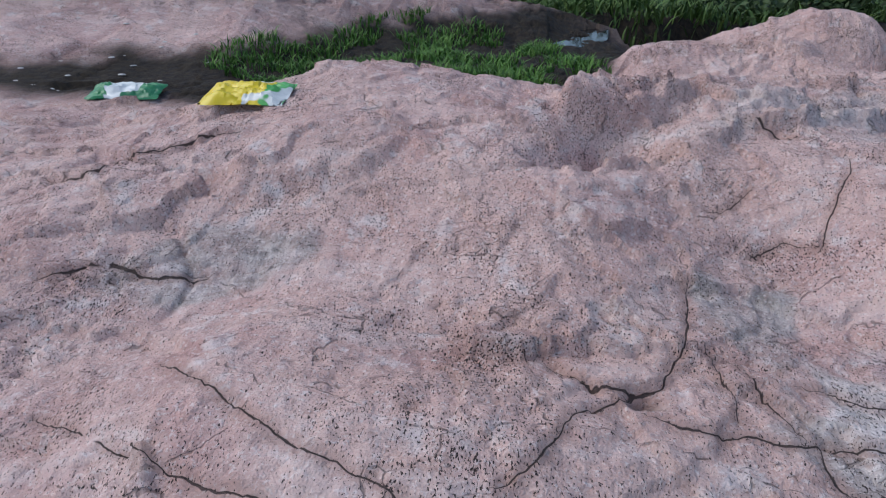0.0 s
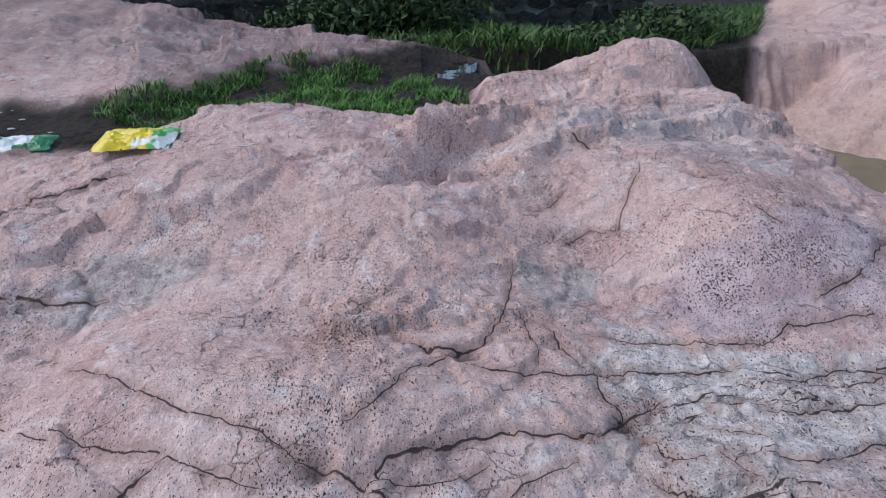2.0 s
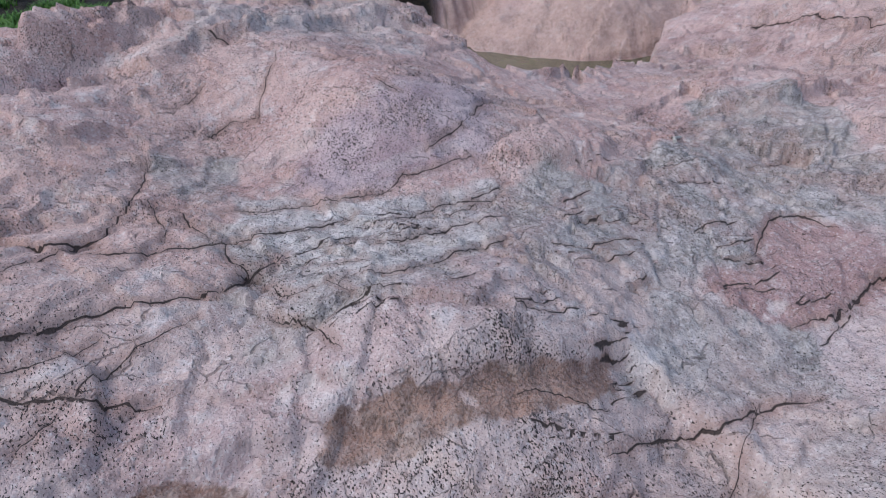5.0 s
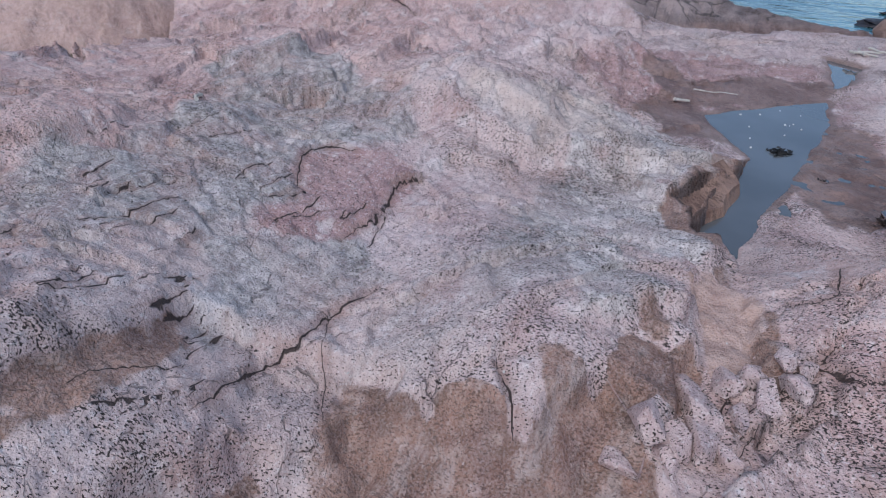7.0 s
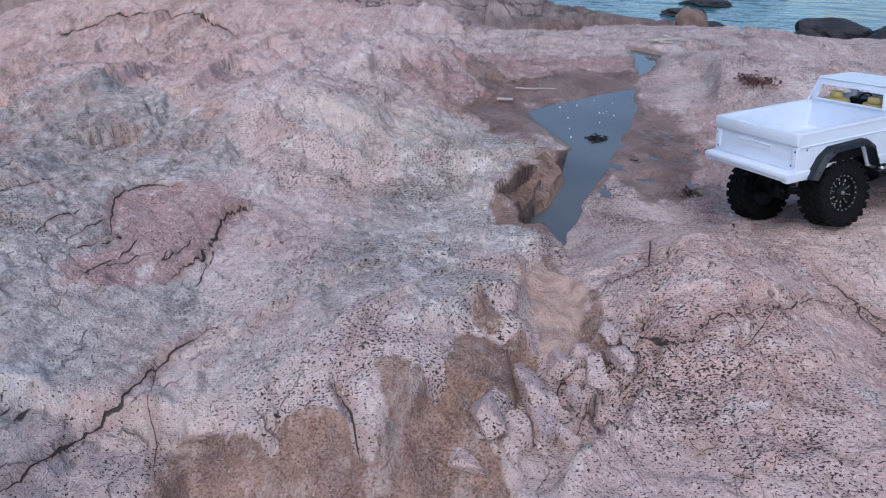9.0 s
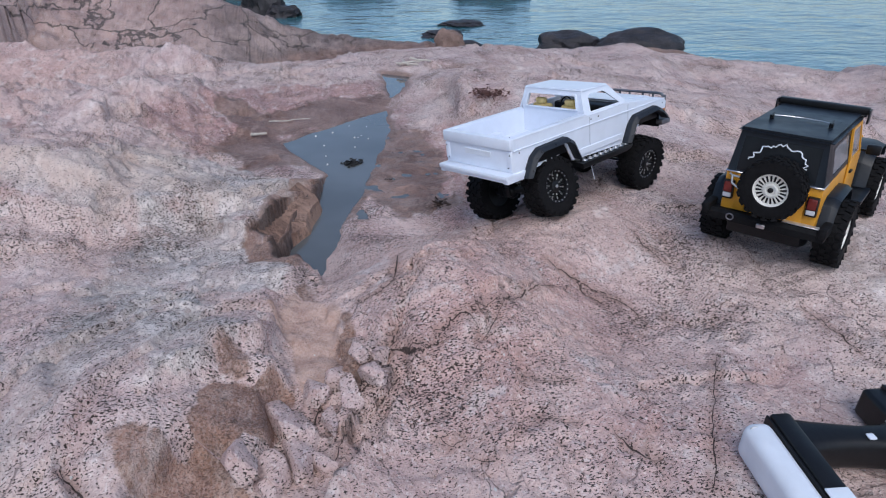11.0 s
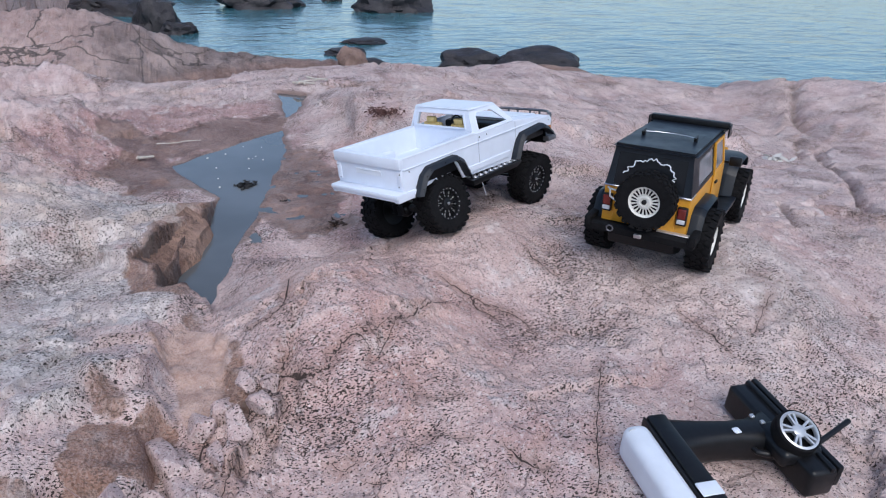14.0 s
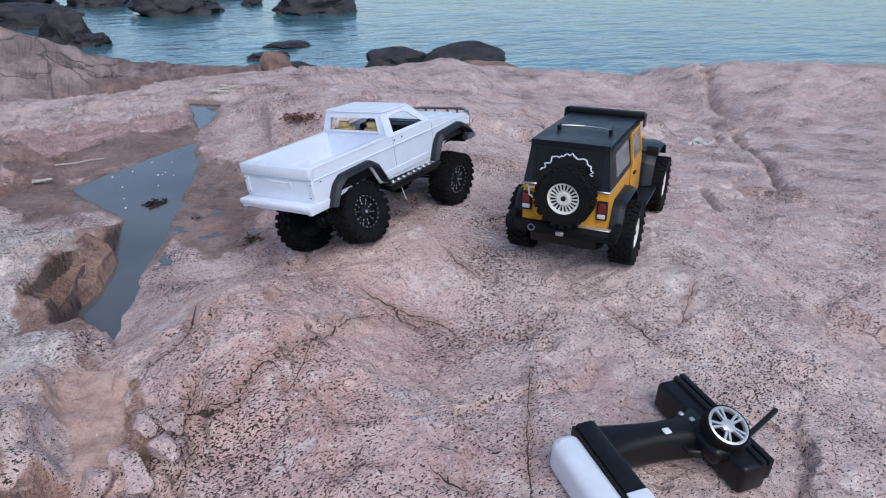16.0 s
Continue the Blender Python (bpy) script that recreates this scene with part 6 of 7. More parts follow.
        bm = box(bmesh.new(), -0.1065, -0.103, s * (w - 0.017), s * (w - 0.003), 0.070, 0.090, 0.0015)
        part("red_lens", mesh_of("red_lens", bm, LENS), parent=lamp, label="dark red tail lens")
        bm = box(bmesh.new(), -0.1063, -0.103, s * (w - 0.017), s * (w - 0.003), 0.060, 0.0685, 0.001, 1)
        part("clear_lens", mesh_of("clear_lens", bm, CLEAR), parent=lamp)
        bm = box(bmesh.new(), -0.099, -0.06, s * (w - 0.03), s * (w + 0.001), 0.107, 0.1105, 0.001, 1)
        part("corner_plate", mesh_of("corner_plate", bm, STEEL), parent=t)
        # hard top sides
        bm = ring(bmesh.new(), [(-0.094, s * w, 0.109), (0.088, s * w, 0.109), (0.088, s * (w - 0.009), 0.182), (-0.080, s * (w - 0.009), 0.182)],
                  [(-0.045, s * w, 0.120), (0.078, s * w, 0.120), (0.078, s * (w - 0.007), 0.168), (-0.041, s * (w - 0.007), 0.168)], (0, -s * 0.004, 0))
        top = part("hardtop_side", mesh_of("hardtop_side", bm, TOPBLACK, 30), parent=t)
        bm = slab(bmesh.new(), [(-0.046, s * (w - 0.001), 0.119), (0.079, s * (w - 0.001), 0.119), (0.079, s * (w - 0.0085), 0.169), (-0.042, s * (w - 0.0085), 0.169)], (0, -s * 0.0012, 0))
        part("quarter_window", mesh_of("quarter_window", bm, GREYPANE), parent=top)
        # seats seen through the glass
        bm = box(bmesh.new(), 0.1, 0.115, s * 0.036 - 0.02, s * 0.036 + 0.02, 0.08, 0.145, 0.005)
        part("seat", mesh_of("seat", bm, BLACK), parent=t)
    # roof
    bm = slab(bmesh.new(), [(-0.087, -w + 0.003, 0.179), (-0.087, w - 0.003, 0.179), (0.180, w - 0.004, 0.174), (0.180, -w + 0.004, 0.174)], (0, 0, 0.012))
    bmesh.ops.bevel(bm, geom=list(bm.edges), offset=0.0055, segments=4, affect="EDGES")
    for y in (-0.045, -0.015, 0.015, 0.045):
        box(bm, -0.06, 0.075, y - 0.009, y + 0.009, 0.1875, 0.1888, 0.0006, 1)
    roof = part("roof", mesh_of("roof", bm, TOPBLACK, 30), parent=t)
    for s in (-1, 1):
        bm = box(bmesh.new(), 0.012, 0.022, s * 0.048 - 0.003, s * 0.048 + 0.003, 0.189, 0.198, 0.001, 1)
        tube(bm, [(0.006, s * 0.048, 0.197), (0.028, s * 0.048, 0.1985)], 0.0018, 6)
        part("roof_cleat", mesh_of("roof_cleat", bm, BLACK), parent=roof)
    bm = tube(bmesh.new(), [(0.017, -0.048, 0.196), (0.035, -0.03, 0.1935), (0.045, 0.0, 0.192), (0.035, 0.03, 0.1935), (0.017, 0.048, 0.196)], 0.0011, 5)
    part("roof_cord", mesh_of("roof_cord", bm, SILVER), parent=roof, label="thin grey cord")
    # light bar
    bm = box(bmesh.new(), 0.180, 0.197, -0.078, 0.078, 0.184, 0.197, 0.002)
    box(bm, 0.170, 0.184, -0.077, 0.077, 0.182, 0.185, 0.0008, 1)
    for s in (-1, 1):
        box(bm, 0.172, 0.194, s * 0.0785, s * 0.0815, 0.168, 0.195, 0.001, 1)
    bar = part("light_bar", mesh_of("light_bar", bm, BLACK), parent=t)
    for k in range(8):
        part("lamp_lens", mesh_of("lamp_lens", box(bmesh.new(), 0.1965, 0.1985, -0.074 + 0.0187 * k, -0.0575 + 0.0187 * k, 0.186, 0.195, 0.001, 1), CLEAR), parent=bar)
    # windscreen
    bm = ring(bmesh.new(), [(0.204, -w, 0.107), (0.204, w, 0.107), (0.180, w - 0.008, 0.180), (0.180, -w + 0.008, 0.180)],
              [(0.202, -w + 0.008, 0.116), (0.202, w - 0.008, 0.116), (0.183, w - 0.015, 0.171), (0.183, -w + 0.015, 0.171)], (0.005, 0, 0.001))
    screen = part("windscreen_frame", mesh_of("windscreen_frame", bm, YELLOW), parent=t)
    bm = slab(bmesh.new(), [(0.2035, -w + 0.007, 0.115), (0.2035, w - 0.007, 0.115), (0.1845, w - 0.014, 0.172), (0.1845, -w + 0.014, 0.172)], (0.0012, 0, 0))
    part("windscreen", mesh_of("windscreen", bm, SMOKED), parent=screen)
    # back of the hard top with its window
    bm = ring(bmesh.new(), [(-0.096, -w + 0.001, 0.109), (-0.096, w - 0.001, 0.109), (-0.082, w - 0.009, 0.184), (-0.082, -w + 0.009, 0.184)],
              [(-0.0945, -w + 0.015, 0.112), (-0.0945, w - 0.015, 0.112), (-0.083, w - 0.017, 0.175), (-0.083, -w + 0.017, 0.175)], (0.005, 0, 0))
    back = part("hardtop_back", mesh_of("hardtop_back", bm, TOPBLACK), parent=t)
    bm = slab(bmesh.new(), [(-0.0935, -w + 0.014, 0.111), (-0.0935, w - 0.014, 0.111), (-0.082, w - 0.016, 0.176), (-0.082, -w + 0.016, 0.176)], (0.0012, 0, 0))
    part("rear_window", mesh_of("rear_window", bm, SMOKED), parent=back)
    loop = []
    for k in range(34):
        a = math.pi * (0.06 + 0.88 * k / 33)
        r = 1.0 + 0.14 * noise.noise(Vector((k * 0.45, 2.0, 0.5))) + 0.16 * noise.noise(Vector((k * 1.7, 5.0, 0.5)))
        y, z = 0.046 * r * math.cos(a), 0.128 + 0.040 * r * math.sin(a)
        loop.append((-0.0965 + (z - 0.112) * 0.18 - 0.001, y, z))
    bm = tube(bmesh.new(), loop, 0.0013, 6)
    part("window_decal", mesh_of("window_decal", bm, OFFWHITE), parent=back, label="ragged white outline on the rear glass")
    # tailgate with hinges
    bm = box(bmesh.new(), -0.0985, -0.094, -w + 0.021, w - 0.021, 0.036, 0.107, 0.002)
    part("tailgate", mesh_of("tailgate", bm, YELLOW), parent=t)
    bm = bmesh.new()
    tube(bm, [(-0.098, 0.070, 0.104), (-0.106, 0.064, 0.104), (-0.110, 0.03, 0.103)], 0.002, 6)
    tube(bm, [(-0.106, 0.064, 0.104), (-0.108, 0.062, 0.090), (-0.110, 0.045, 0.080), (-0.112, 0.02, 0.078)], 0.002, 6)
    part("hinge_strap", mesh_of("hinge_strap", bm, SILVER), parent=t)
    # rear bumper
    bm = prism(bmesh.new(), [(-0.118, 0.018), (-0.095, 0.014), (-0.088, 0.034), (-0.113, 0.037), (-0.119, 0.031)], -0.099, 0.099, 0.002)
    for s in (-1, 1):
        box(bm, -0.122, -0.075, s * 0.088, s * 0.102, 0.024, 0.046, 0.004)
    bumper = part("rear_bumper", mesh_of("rear_bumper", bm, RUBBER), parent=t)
    bm = tube(bmesh.new(), [(-0.120, 0.052 + 0.006 * math.cos(a), 0.028 + 0.006 * math.sin(a)) for a in [2 * math.pi * i / 12 for i in range(12)]], 0.0014, 6, close=True)
    part("bumper_ring", mesh_of("bumper_ring", bm, GUNMETAL), parent=bumper)
    bm = box(bmesh.new(), -0.110, -0.097, -0.092, -0.03, 0.0375, 0.0395, 0.0007, 1)
    part("bumper_plate", mesh_of("bumper_plate", bm, SILVER), parent=bumper)
    bm = box(bmesh.new(), -0.123, -0.118, -0.008, 0.006, 0.020, 0.028, 0.001, 1)
    part("receiver", mesh_of("receiver", bm, STEEL), parent=bumper)
    bm = prism(bmesh.new(), [(0.39, 0.012), (0.418, 0.016), (0.42, 0.034), (0.392, 0.038)], -0.08, 0.08, 0.002)
    part("front_bumper", mesh_of("front_bumper", bm, BLACK), parent=t)
    # underbody
    bm = bmesh.new()
    for s in (-1, 1):
        box(bm, -0.1, 0.39, s * 0.028, s * 0.036, 0.008, 0.03, 0.002)
    box(bm, 0.12, 0.23, -0.03, 0.03, -0.016, 0.02, 0.006)
    for x0, x1 in ((0.13, 0.0), (0.2, 0.325)):
        for s in (-1, 1):
            tube(bm, [(x0, s * 0.028, -0.006), (x1, s * 0.05, -0.012)], 0.0034, 8)
    part("chassis", mesh_of("chassis", bm, BLACK), parent=t)
    bm = prism(bmesh.new(), [(-0.098, 0.026), (-0.09, -0.012), (-0.03, -0.030), (0.03, -0.026), (0.05, 0.026)], -0.062, 0.062, 0.004)
    part("fuel_tank", mesh_of("fuel_tank", bm, BLACK), parent=t)
    bm = prism(bmesh.new(), [(0.07, 0.02), (0.09, -0.022), (0.22, -0.022), (0.25, 0.02)], -0.066, 0.066, 0.004)
    part("skid_plate", mesh_of("skid_plate", bm, BLACK), parent=t)
    meshes = wheel_meshes(0.065, 0.041, 22, 0.031, "white")
    stub = mesh_of("wheel", lathe(bmesh.new(), [(0.008, -0.01), (0.008, 0.03)], 12), BLACK)
    for x in (0.0, 0.325):
        part("axle", mesh_of("axle", axle_shape(0.085), BLACK), parent=t, at=Matrix.Translation((x, 0, 0)))
        for s in (-1, 1):
            wheel(t, meshes, Matrix.Translation((x, s * 0.098, 0)) @ (Matrix.Rotation(math.pi, 4, "Z") if s > 0 else Matrix.Identity(4)), stub)
            shock(t, (x + (0.03 if x == 0 else -0.03), s * 0.052, 0.052), (x, s * 0.066, 0.01))
    spare = Matrix.Translation((-0.117, -0.006, 0.098)) @ Matrix.Diagonal((1, 1 / 1.07, 1, 1)) @ Matrix.Rotation(radians(-90), 4, "Z")
    small = wheel_meshes(0.056, 0.036, 20, 0.030, "white")
    wheel(t, small, spare, stub)
    return t


crawler(Matrix.Translation((1.380, -1.526, 0.155)) @ Euler((radians(-1.4), radians(1.0), radians(-49.6))).to_matrix().to_4x4() @ Matrix.Diagonal((1, 1.07, 1, 1)))


# ---- the pistol-grip transmitter ----
def transmitter(m):
    """Lying on its side: x along the head, y along the grip towards the base, z up."""
    t = thing("remote_control", m, "black pistol-grip radio transmitter with white battery base lying on rock", "remote control")
    bm = box(bmesh.new(), -0.098, 0.112, -0.046, 0.004, 0.0, 0.052, 0.008, 3)
    head = part("head", mesh_of("head", bm, BLACK, 35), parent=t)
    for x0, x1, y0, y1, z0, z1 in ((0.02, 0.112, -0.050, -0.040, 0.02, 0.058), (0.02, 0.111, -0.037, -0.028, 0.03, 0.057),
                                   (-0.098, -0.03, -0.050, -0.040, 0.02, 0.057), (-0.097, -0.03, -0.037, -0.028, 0.03, 0.056)):
        part("head_rib", mesh_of("head_rib", box(bmesh.new(), x0, x1, y0, y1, z0, z1, 0.002), BLACK, 35), parent=head)
    bm = box(bmesh.new(), -0.064, 0.014, -0.046, 0.028, 0.03, 0.060, 0.010, 3)
    part("wheel_mount", mesh_of("wheel_mount", bm, BLACK, 35), parent=head)
    # grip swelling towards the base
    bm = bmesh.new()
    rings = []
    for y, hw, x0, top in ((-0.006, 0.044, 0.008, 0.056), (0.012, 0.034, 0.006, 0.058), (0.035, 0.026, 0.005, 0.060), (0.07, 0.023, 0.008, 0.060), (0.10, 0.025, 0.012, 0.060), (0.135, 0.029, 0.016, 0.060), (0.158, 0.034, 0.018, 0.060), (0.168, 0.037, 0.018, 0.060)):
        rings.append([bm.verts.new((x0 + hw * c, y, 0.03 + (top - 0.03) * s)) for c, s in [(math.copysign(abs(math.cos(a)) ** 0.6, math.cos(a)), math.copysign(abs(math.sin(a)) ** 0.6, math.sin(a))) for a in [2 * math.pi * i / 24 for i in range(24)]]])
    for a, b in zip(rings[:-1], rings[1:]):
        for i in range(24):
            bm.faces.new((a[i], a[(i + 1) % 24], b[(i + 1) % 24], b[i]))
    bm.faces.new(rings[0][::-1])
    bm.faces.new(rings[-1])
    grip = part("grip", mesh_of("grip", bm, BLACK, 50), parent=t)
    bm = box(bmesh.new(), -0.008, 0.004, 0.064, 0.076, 0.0595, 0.0625, 0.002)
    part("trim_button", mesh_of("trim_button", bm, OFFWHITE), parent=grip)
    for x in (0.028, 0.044):
        bm = box(bmesh.new(), x - 0.024, x - 0.016, 0.012 + (x - 0.028) * 0.5, 0.019 + (x - 0.028) * 0.5, 0.058, 0.0625, 0.001, 1)
        part("switch", mesh_of("switch", bm, SILVER), parent=head)
    # base
    bm = box(bmesh.new(), -0.130, 0.056, 0.163, 0.197, -0.002, 0.062, 0.006)
    box(bm, -0.130, 0.056, 0.197, 0.201, 0.002, 0.058, 0.002)
    part("base_collar", mesh_of("base_collar", bm, BLACK, 35), parent=t)
    bm = box(bmesh.new(), -0.135, 0.046, 0.200, 0.245, -0.004, 0.060, 0.017, 5)
    base = part("battery_cover", mesh_of("battery_cover", bm, OFFWHITE, 50), parent=t, label="white rounded battery cover")
    bm = tube(bmesh.new(), [(0.030, 0.232 + 0.006 * math.cos(a), 0.056 + 0.004 * math.sin(a)) for a in [2 * math.pi * i / 14 for i in range(14)]], 0.0012, 5, close=True)
    part("cover_latch", mesh_of("cover_latch", bm, SILVER), parent=base)
    bm = box(bmesh.new(), -0.112, -0.088, 0.165, 0.199, 0.0605, 0.0635, 0.001, 1)
    part("label_sticker", mesh_of("label_sticker", bm, OFFWHITE), parent=t)
    # trigger
    bm = tube(bmesh.new(), [(-0.030, 0.012, 0.035), (-0.034, 0.028, 0.034), (-0.026, 0.042, 0.034), (-0.012, 0.044, 0.034)], [0.007, 0.006, 0.005, 0.004], 10)
    part("trigger", mesh_of("trigger", bm, BLACK), parent=t)
    # steering wheel
    bm = lathe(bmesh.new(), [(0.024, 0.0), (0.0325, 0.001), (0.034, 0.008), (0.0325, 0.021), (0.030, 0.023), (0.0285, 0.021), (0.0285, 0.010)], 40)
    moved(bm, bm.verts, Matrix.Translation((-0.030, -0.008, 0.062)) @ Matrix.Rotation(radians(-24), 4, "Y") @ Matrix.Rotation(radians(90), 4, "X") @ Matrix.Scale(1.05, 4))
    w = part("steering_wheel", mesh_of("steering_wheel", bm, RUBBER, 40), parent=t)
    bm = lathe(bmesh.new(), [(0.0245, 0.017), (0.0295, 0.019), (0.0295, 0.0225), (0.0262, 0.0235), (0.0245, 0.021)], 40, True)
    for k in range(5):
        for off in (-0.17, 0.17):
            box(bm, 0.008, 0.0265, 0.0175, 0.0225, -0.0017, 0.0017, m=turn_about_y(2 * math.pi * k / 5 + off))
    lathe(bm, [(0.010, 0.016), (0.010, 0.0215), (0.006, 0.023)], 20)
    moved(bm, bm.verts, Matrix.Translation((-0.030, -0.008, 0.062)) @ Matrix.Rotation(radians(-24), 4, "Y") @ Matrix.Rotation(radians(90), 4, "X") @ Matrix.Scale(1.05, 4))
    part("wheel_spokes", mesh_of("wheel_spokes", bm, SILVER, 40), parent=w, label="silver spoked wheel insert")
    # antenna
    bm = tube(bmesh.new(), [(-0.044, -0.04, 0.05), (-0.036, -0.07, 0.055), (-0.018, -0.125, 0.064)], [0.005, 0.0045, 0.0045], 10)
    part("antenna", mesh_of("antenna", bm, BLACK), parent=t)
    return t


transmitter(Matrix.Translation((0.853, -1.383, 0.050)) @ Euler((radians(1), radians(-2), radians(-4))).to_matrix().to_4x4() @ Matrix.Scale(0.87, 4))


# ---- rocks in and by the sea ----
def boulder_mesh(seed, size, rough, mat, detail=4):
    bm = bmesh.new()
    bmesh.ops.create_icosphere(bm, subdivisions=detail, radius=1.0)
    noise.seed_set(seed)
    off = Vector((seed * 3.1, seed * 1.7, -seed))
    for v in bm.verts:
        n = v.co.normalized()
        d = 0.35 * noise.noise(n * 1.1 + off) + rough * noise.noise(n * 2.7 + off) + rough * 0.5 * abs(noise.noise(n * 6 + off)) + rough * 0.2 * noise.noise(n * 15 + off)
        v.co = n * (1 + d)
        v.co.x, v.co.y, v.co.z = v.co.x * size[0], v.co.y * size[1], v.co.z * size[2]
    return mesh_of("boulder", bm, mat, 32)


def stone_material(name, dark, light, rough, wet):
    g = Graph(name, rough, spec=0.4)
    a, b = g.noise(3.0, 6, 0.65), g.noise(22.0, 5, 0.65)
    c = g.mix(g.step(a, 0.35, 0.65), dark, light)
    c = g.mix(g.step(b, 0.56, 0.66, 0, 0.6), c, tuple(v * 0.45 for v in dark))
    return g.done(c, g.step(b, 0.3, 0.7, rough - wet, rough), g.bump(g.math("ADD", a, b), 0.9, 0.03))


DARKSTONE = stone_material("wet_dark_stone", (0.018, 0.017, 0.02), (0.048, 0.042, 0.045), 0.6, 0.2)
BROWNSTONE = stone_material("brown_stone", (0.17, 0.11, 0.09), (0.30, 0.205, 0.17), 0.8, 0.1)
for n, (x, y, sx, sy, sz) in enumerate(((19.6, 1.0, 0.42, 0.5, 0.62), (18.9, 0.45, 0.38, 0.42, 0.25), (23.6, 2.3, 1.0, 1.3, 0.5), (24.8, -2.0, 0.9, 1.35, 0.55), (23.3, -6.2, 0.8, 1.2, 0.6),
                                        (26.6, -4.6, 0.3, 0.35, 0.2), (23.6, 4.8, 0.9, 1.5, 0.45), (28.4, 0.5, 0.8, 1.0, 0.45), (30.5, -4.0, 0.8, 1.3, 0.4), (22.4, 5.9, 0.8, 0.9, 0.4),
                                        (16.8, -3.9, 0.3, 0.5, 0.09), (15.4, -3.2, 0.3, 0.4, 0.11), (29.5, 4.5, 1.0, 2.2, 0.5))):
    tagged(part("sea_rock", boulder_mesh(n + 3, (sx, sy, sz), 0.3, DARKSTONE), at=Matrix.Translation((x, y, SEA_LEVEL + sz * 0.15))), "dark wet boulder standing in the sea", "rock", "rocks in the sea")
for n, (x, y, z, sx, sy, sz, mat, label) in enumerate((
        (13.5, -5.5, -1.85, 0.5, 0.62, 0.30, DARKSTONE, "large dark brown boulder at the water's edge"), (13.3, -6.8, -1.85, 0.55, 0.88, 0.36, DARKSTONE, "long dark brown boulder at the water's edge"),
        (11.9, -6.6, -1.95, 0.5, 0.75, 0.30, BROWNSTONE, "rounded light brown boulder on the shore"), (12.6, -2.85, -1.58, 0.22, 0.25, 0.30, BROWNSTONE, "small round ochre boulder on the shore"),
        (13.6, -3.3, -1.85, 0.25, 0.55, 0.14, DARKSTONE, "dark wet rock beside the shore ledge"))):
    tagged(part("shore_rock", boulder_mesh(n + 31, (sx, sy, sz), 0.18, mat), at=Matrix.Translation((x, y, z))), label, "rock", "rocks on the shore")


# ---- broken rock lying in the trough ----
def fragment(x, y, size, turn, tilt, seed):
    """An angular block with flat broken faces."""
    rng = random.Random(seed)
    bm = bmesh.new()
    for k in range(15):
        d = Vector((rng.uniform(-1, 1), rng.uniform(-1, 1), rng.uniform(-1, 1)))
        d = d / max(abs(d.x), abs(d.y), abs(d.z)) * rng.uniform(0.82, 1.0)
        bm.verts.new((d.x * size[0], d.y * size[1], d.z * size[2]))
    bmesh.ops.convex_hull(bm, input=bm.verts)
    bmesh.ops.delete(bm, geom=[v for v in bm.verts if not v.link_faces], context="VERTS")
    bmesh.ops.dissolve_limit(bm, angle_limit=radians(14), verts=bm.verts, edges=bm.edges)
    bmesh.ops.bevel(bm, geom=list(bm.edges), offset=min(size) * 0.09, segments=1, affect="EDGES")
    me = unjointed(mesh_of("rock_fragment", bm, ROCK, 12))
    at = Matrix.Translation((x, y, height(x, y) + size[2] * 0.1)) @ Euler((radians(tilt), radians(tilt * 0.6), radians(turn))).to_matrix().to_4x4()
    tagged(part("rock_fragment", me, at=at), "angular broken piece of pink granite lying in the trough", "rock", "broken rock in the trough")


for n, (x, y, sx, sy, sz, turn, tilt) in enumerate((
        (1.085, -0.565, 0.062, 0.024, 0.024, 28, 14), (1.055, -0.598, 0.060, 0.022, 0.022, 30, -12), (1.125, -0.612, 0.034, 0.022, 0.024, 42, 18),
        (1.152, -0.655, 0.030, 0.022, 0.022, -35, 14), (1.103, -0.670, 0.032, 0.020, 0.020, 15, -16), (1.135, -0.700, 0.034, 0.018, 0.018, 50, 12),
        (0.978, -0.528, 0.034, 0.026, 0.030, 10, 16), (0.990, -0.560, 0.036, 0.022, 0.026, 35, -14), (0.945, -0.505, 0.032, 0.022, 0.024, 70, 10),
        (1.188, -0.72, 0.026, 0.018, 0.016, 0, 12), (1.010, -0.590, 0.044, 0.018, 0.022, 26, 8), (1.000, -0.625, 0.036, 0.015, 0.018, 25, 6), (1.168, -0.685, 0.022, 0.016, 0.016, 20, -10),
        (1.118, -0.640, 0.020, 0.013, 0.014, 70, 14), (1.070, -0.640, 0.034, 0.014, 0.016, 28, 7), (0.958, -0.560, 0.030, 0.014, 0.018, 40, -8))):
    fragment(x, y, (sx, sy, sz), turn, tilt, n + 60)


RUSTSTONE = stone_material("rust_brown_stone", (0.16, 0.085, 0.06), (0.36, 0.23, 0.17), 0.85, 0.1)
rng = random.Random(5)
bm = bmesh.new()
for k in range(7):
    f = k / 6
    x, y = 1.73 + 0.31 * f, -0.515 - 0.085 * f + 0.008 * math.sin(k * 2.3)
    wide = 0.055 * math.sin(math.pi * (0.12 + 0.80 * f)) + 0.012
    for dx, dy, dz in ((0, wide, 0.045), (0, wide, -0.05), (0, -wide * 0.9, -0.045), (0, -wide * 0.55, 0.008)):
        bm.verts.new((x + dx + rng.uniform(-0.008, 0.008), y + dy, dz - 0.012 + rng.uniform(-0.006, 0.006)))
bm.verts.ensure_lookup_table()
for k in range(6):
    for e in range(4):
        bm.faces.new((bm.verts[4 * k + e], bm.verts[4 * k + 4 + e], bm.verts[4 * k + 4 + (e + 1) % 4], bm.verts[4 * k + (e + 1) % 4]))
bm.faces.new([bm.verts[e] for e in range(4)])
bm.faces.new([bm.verts[24 + e] for e in (3, 2, 1, 0)])
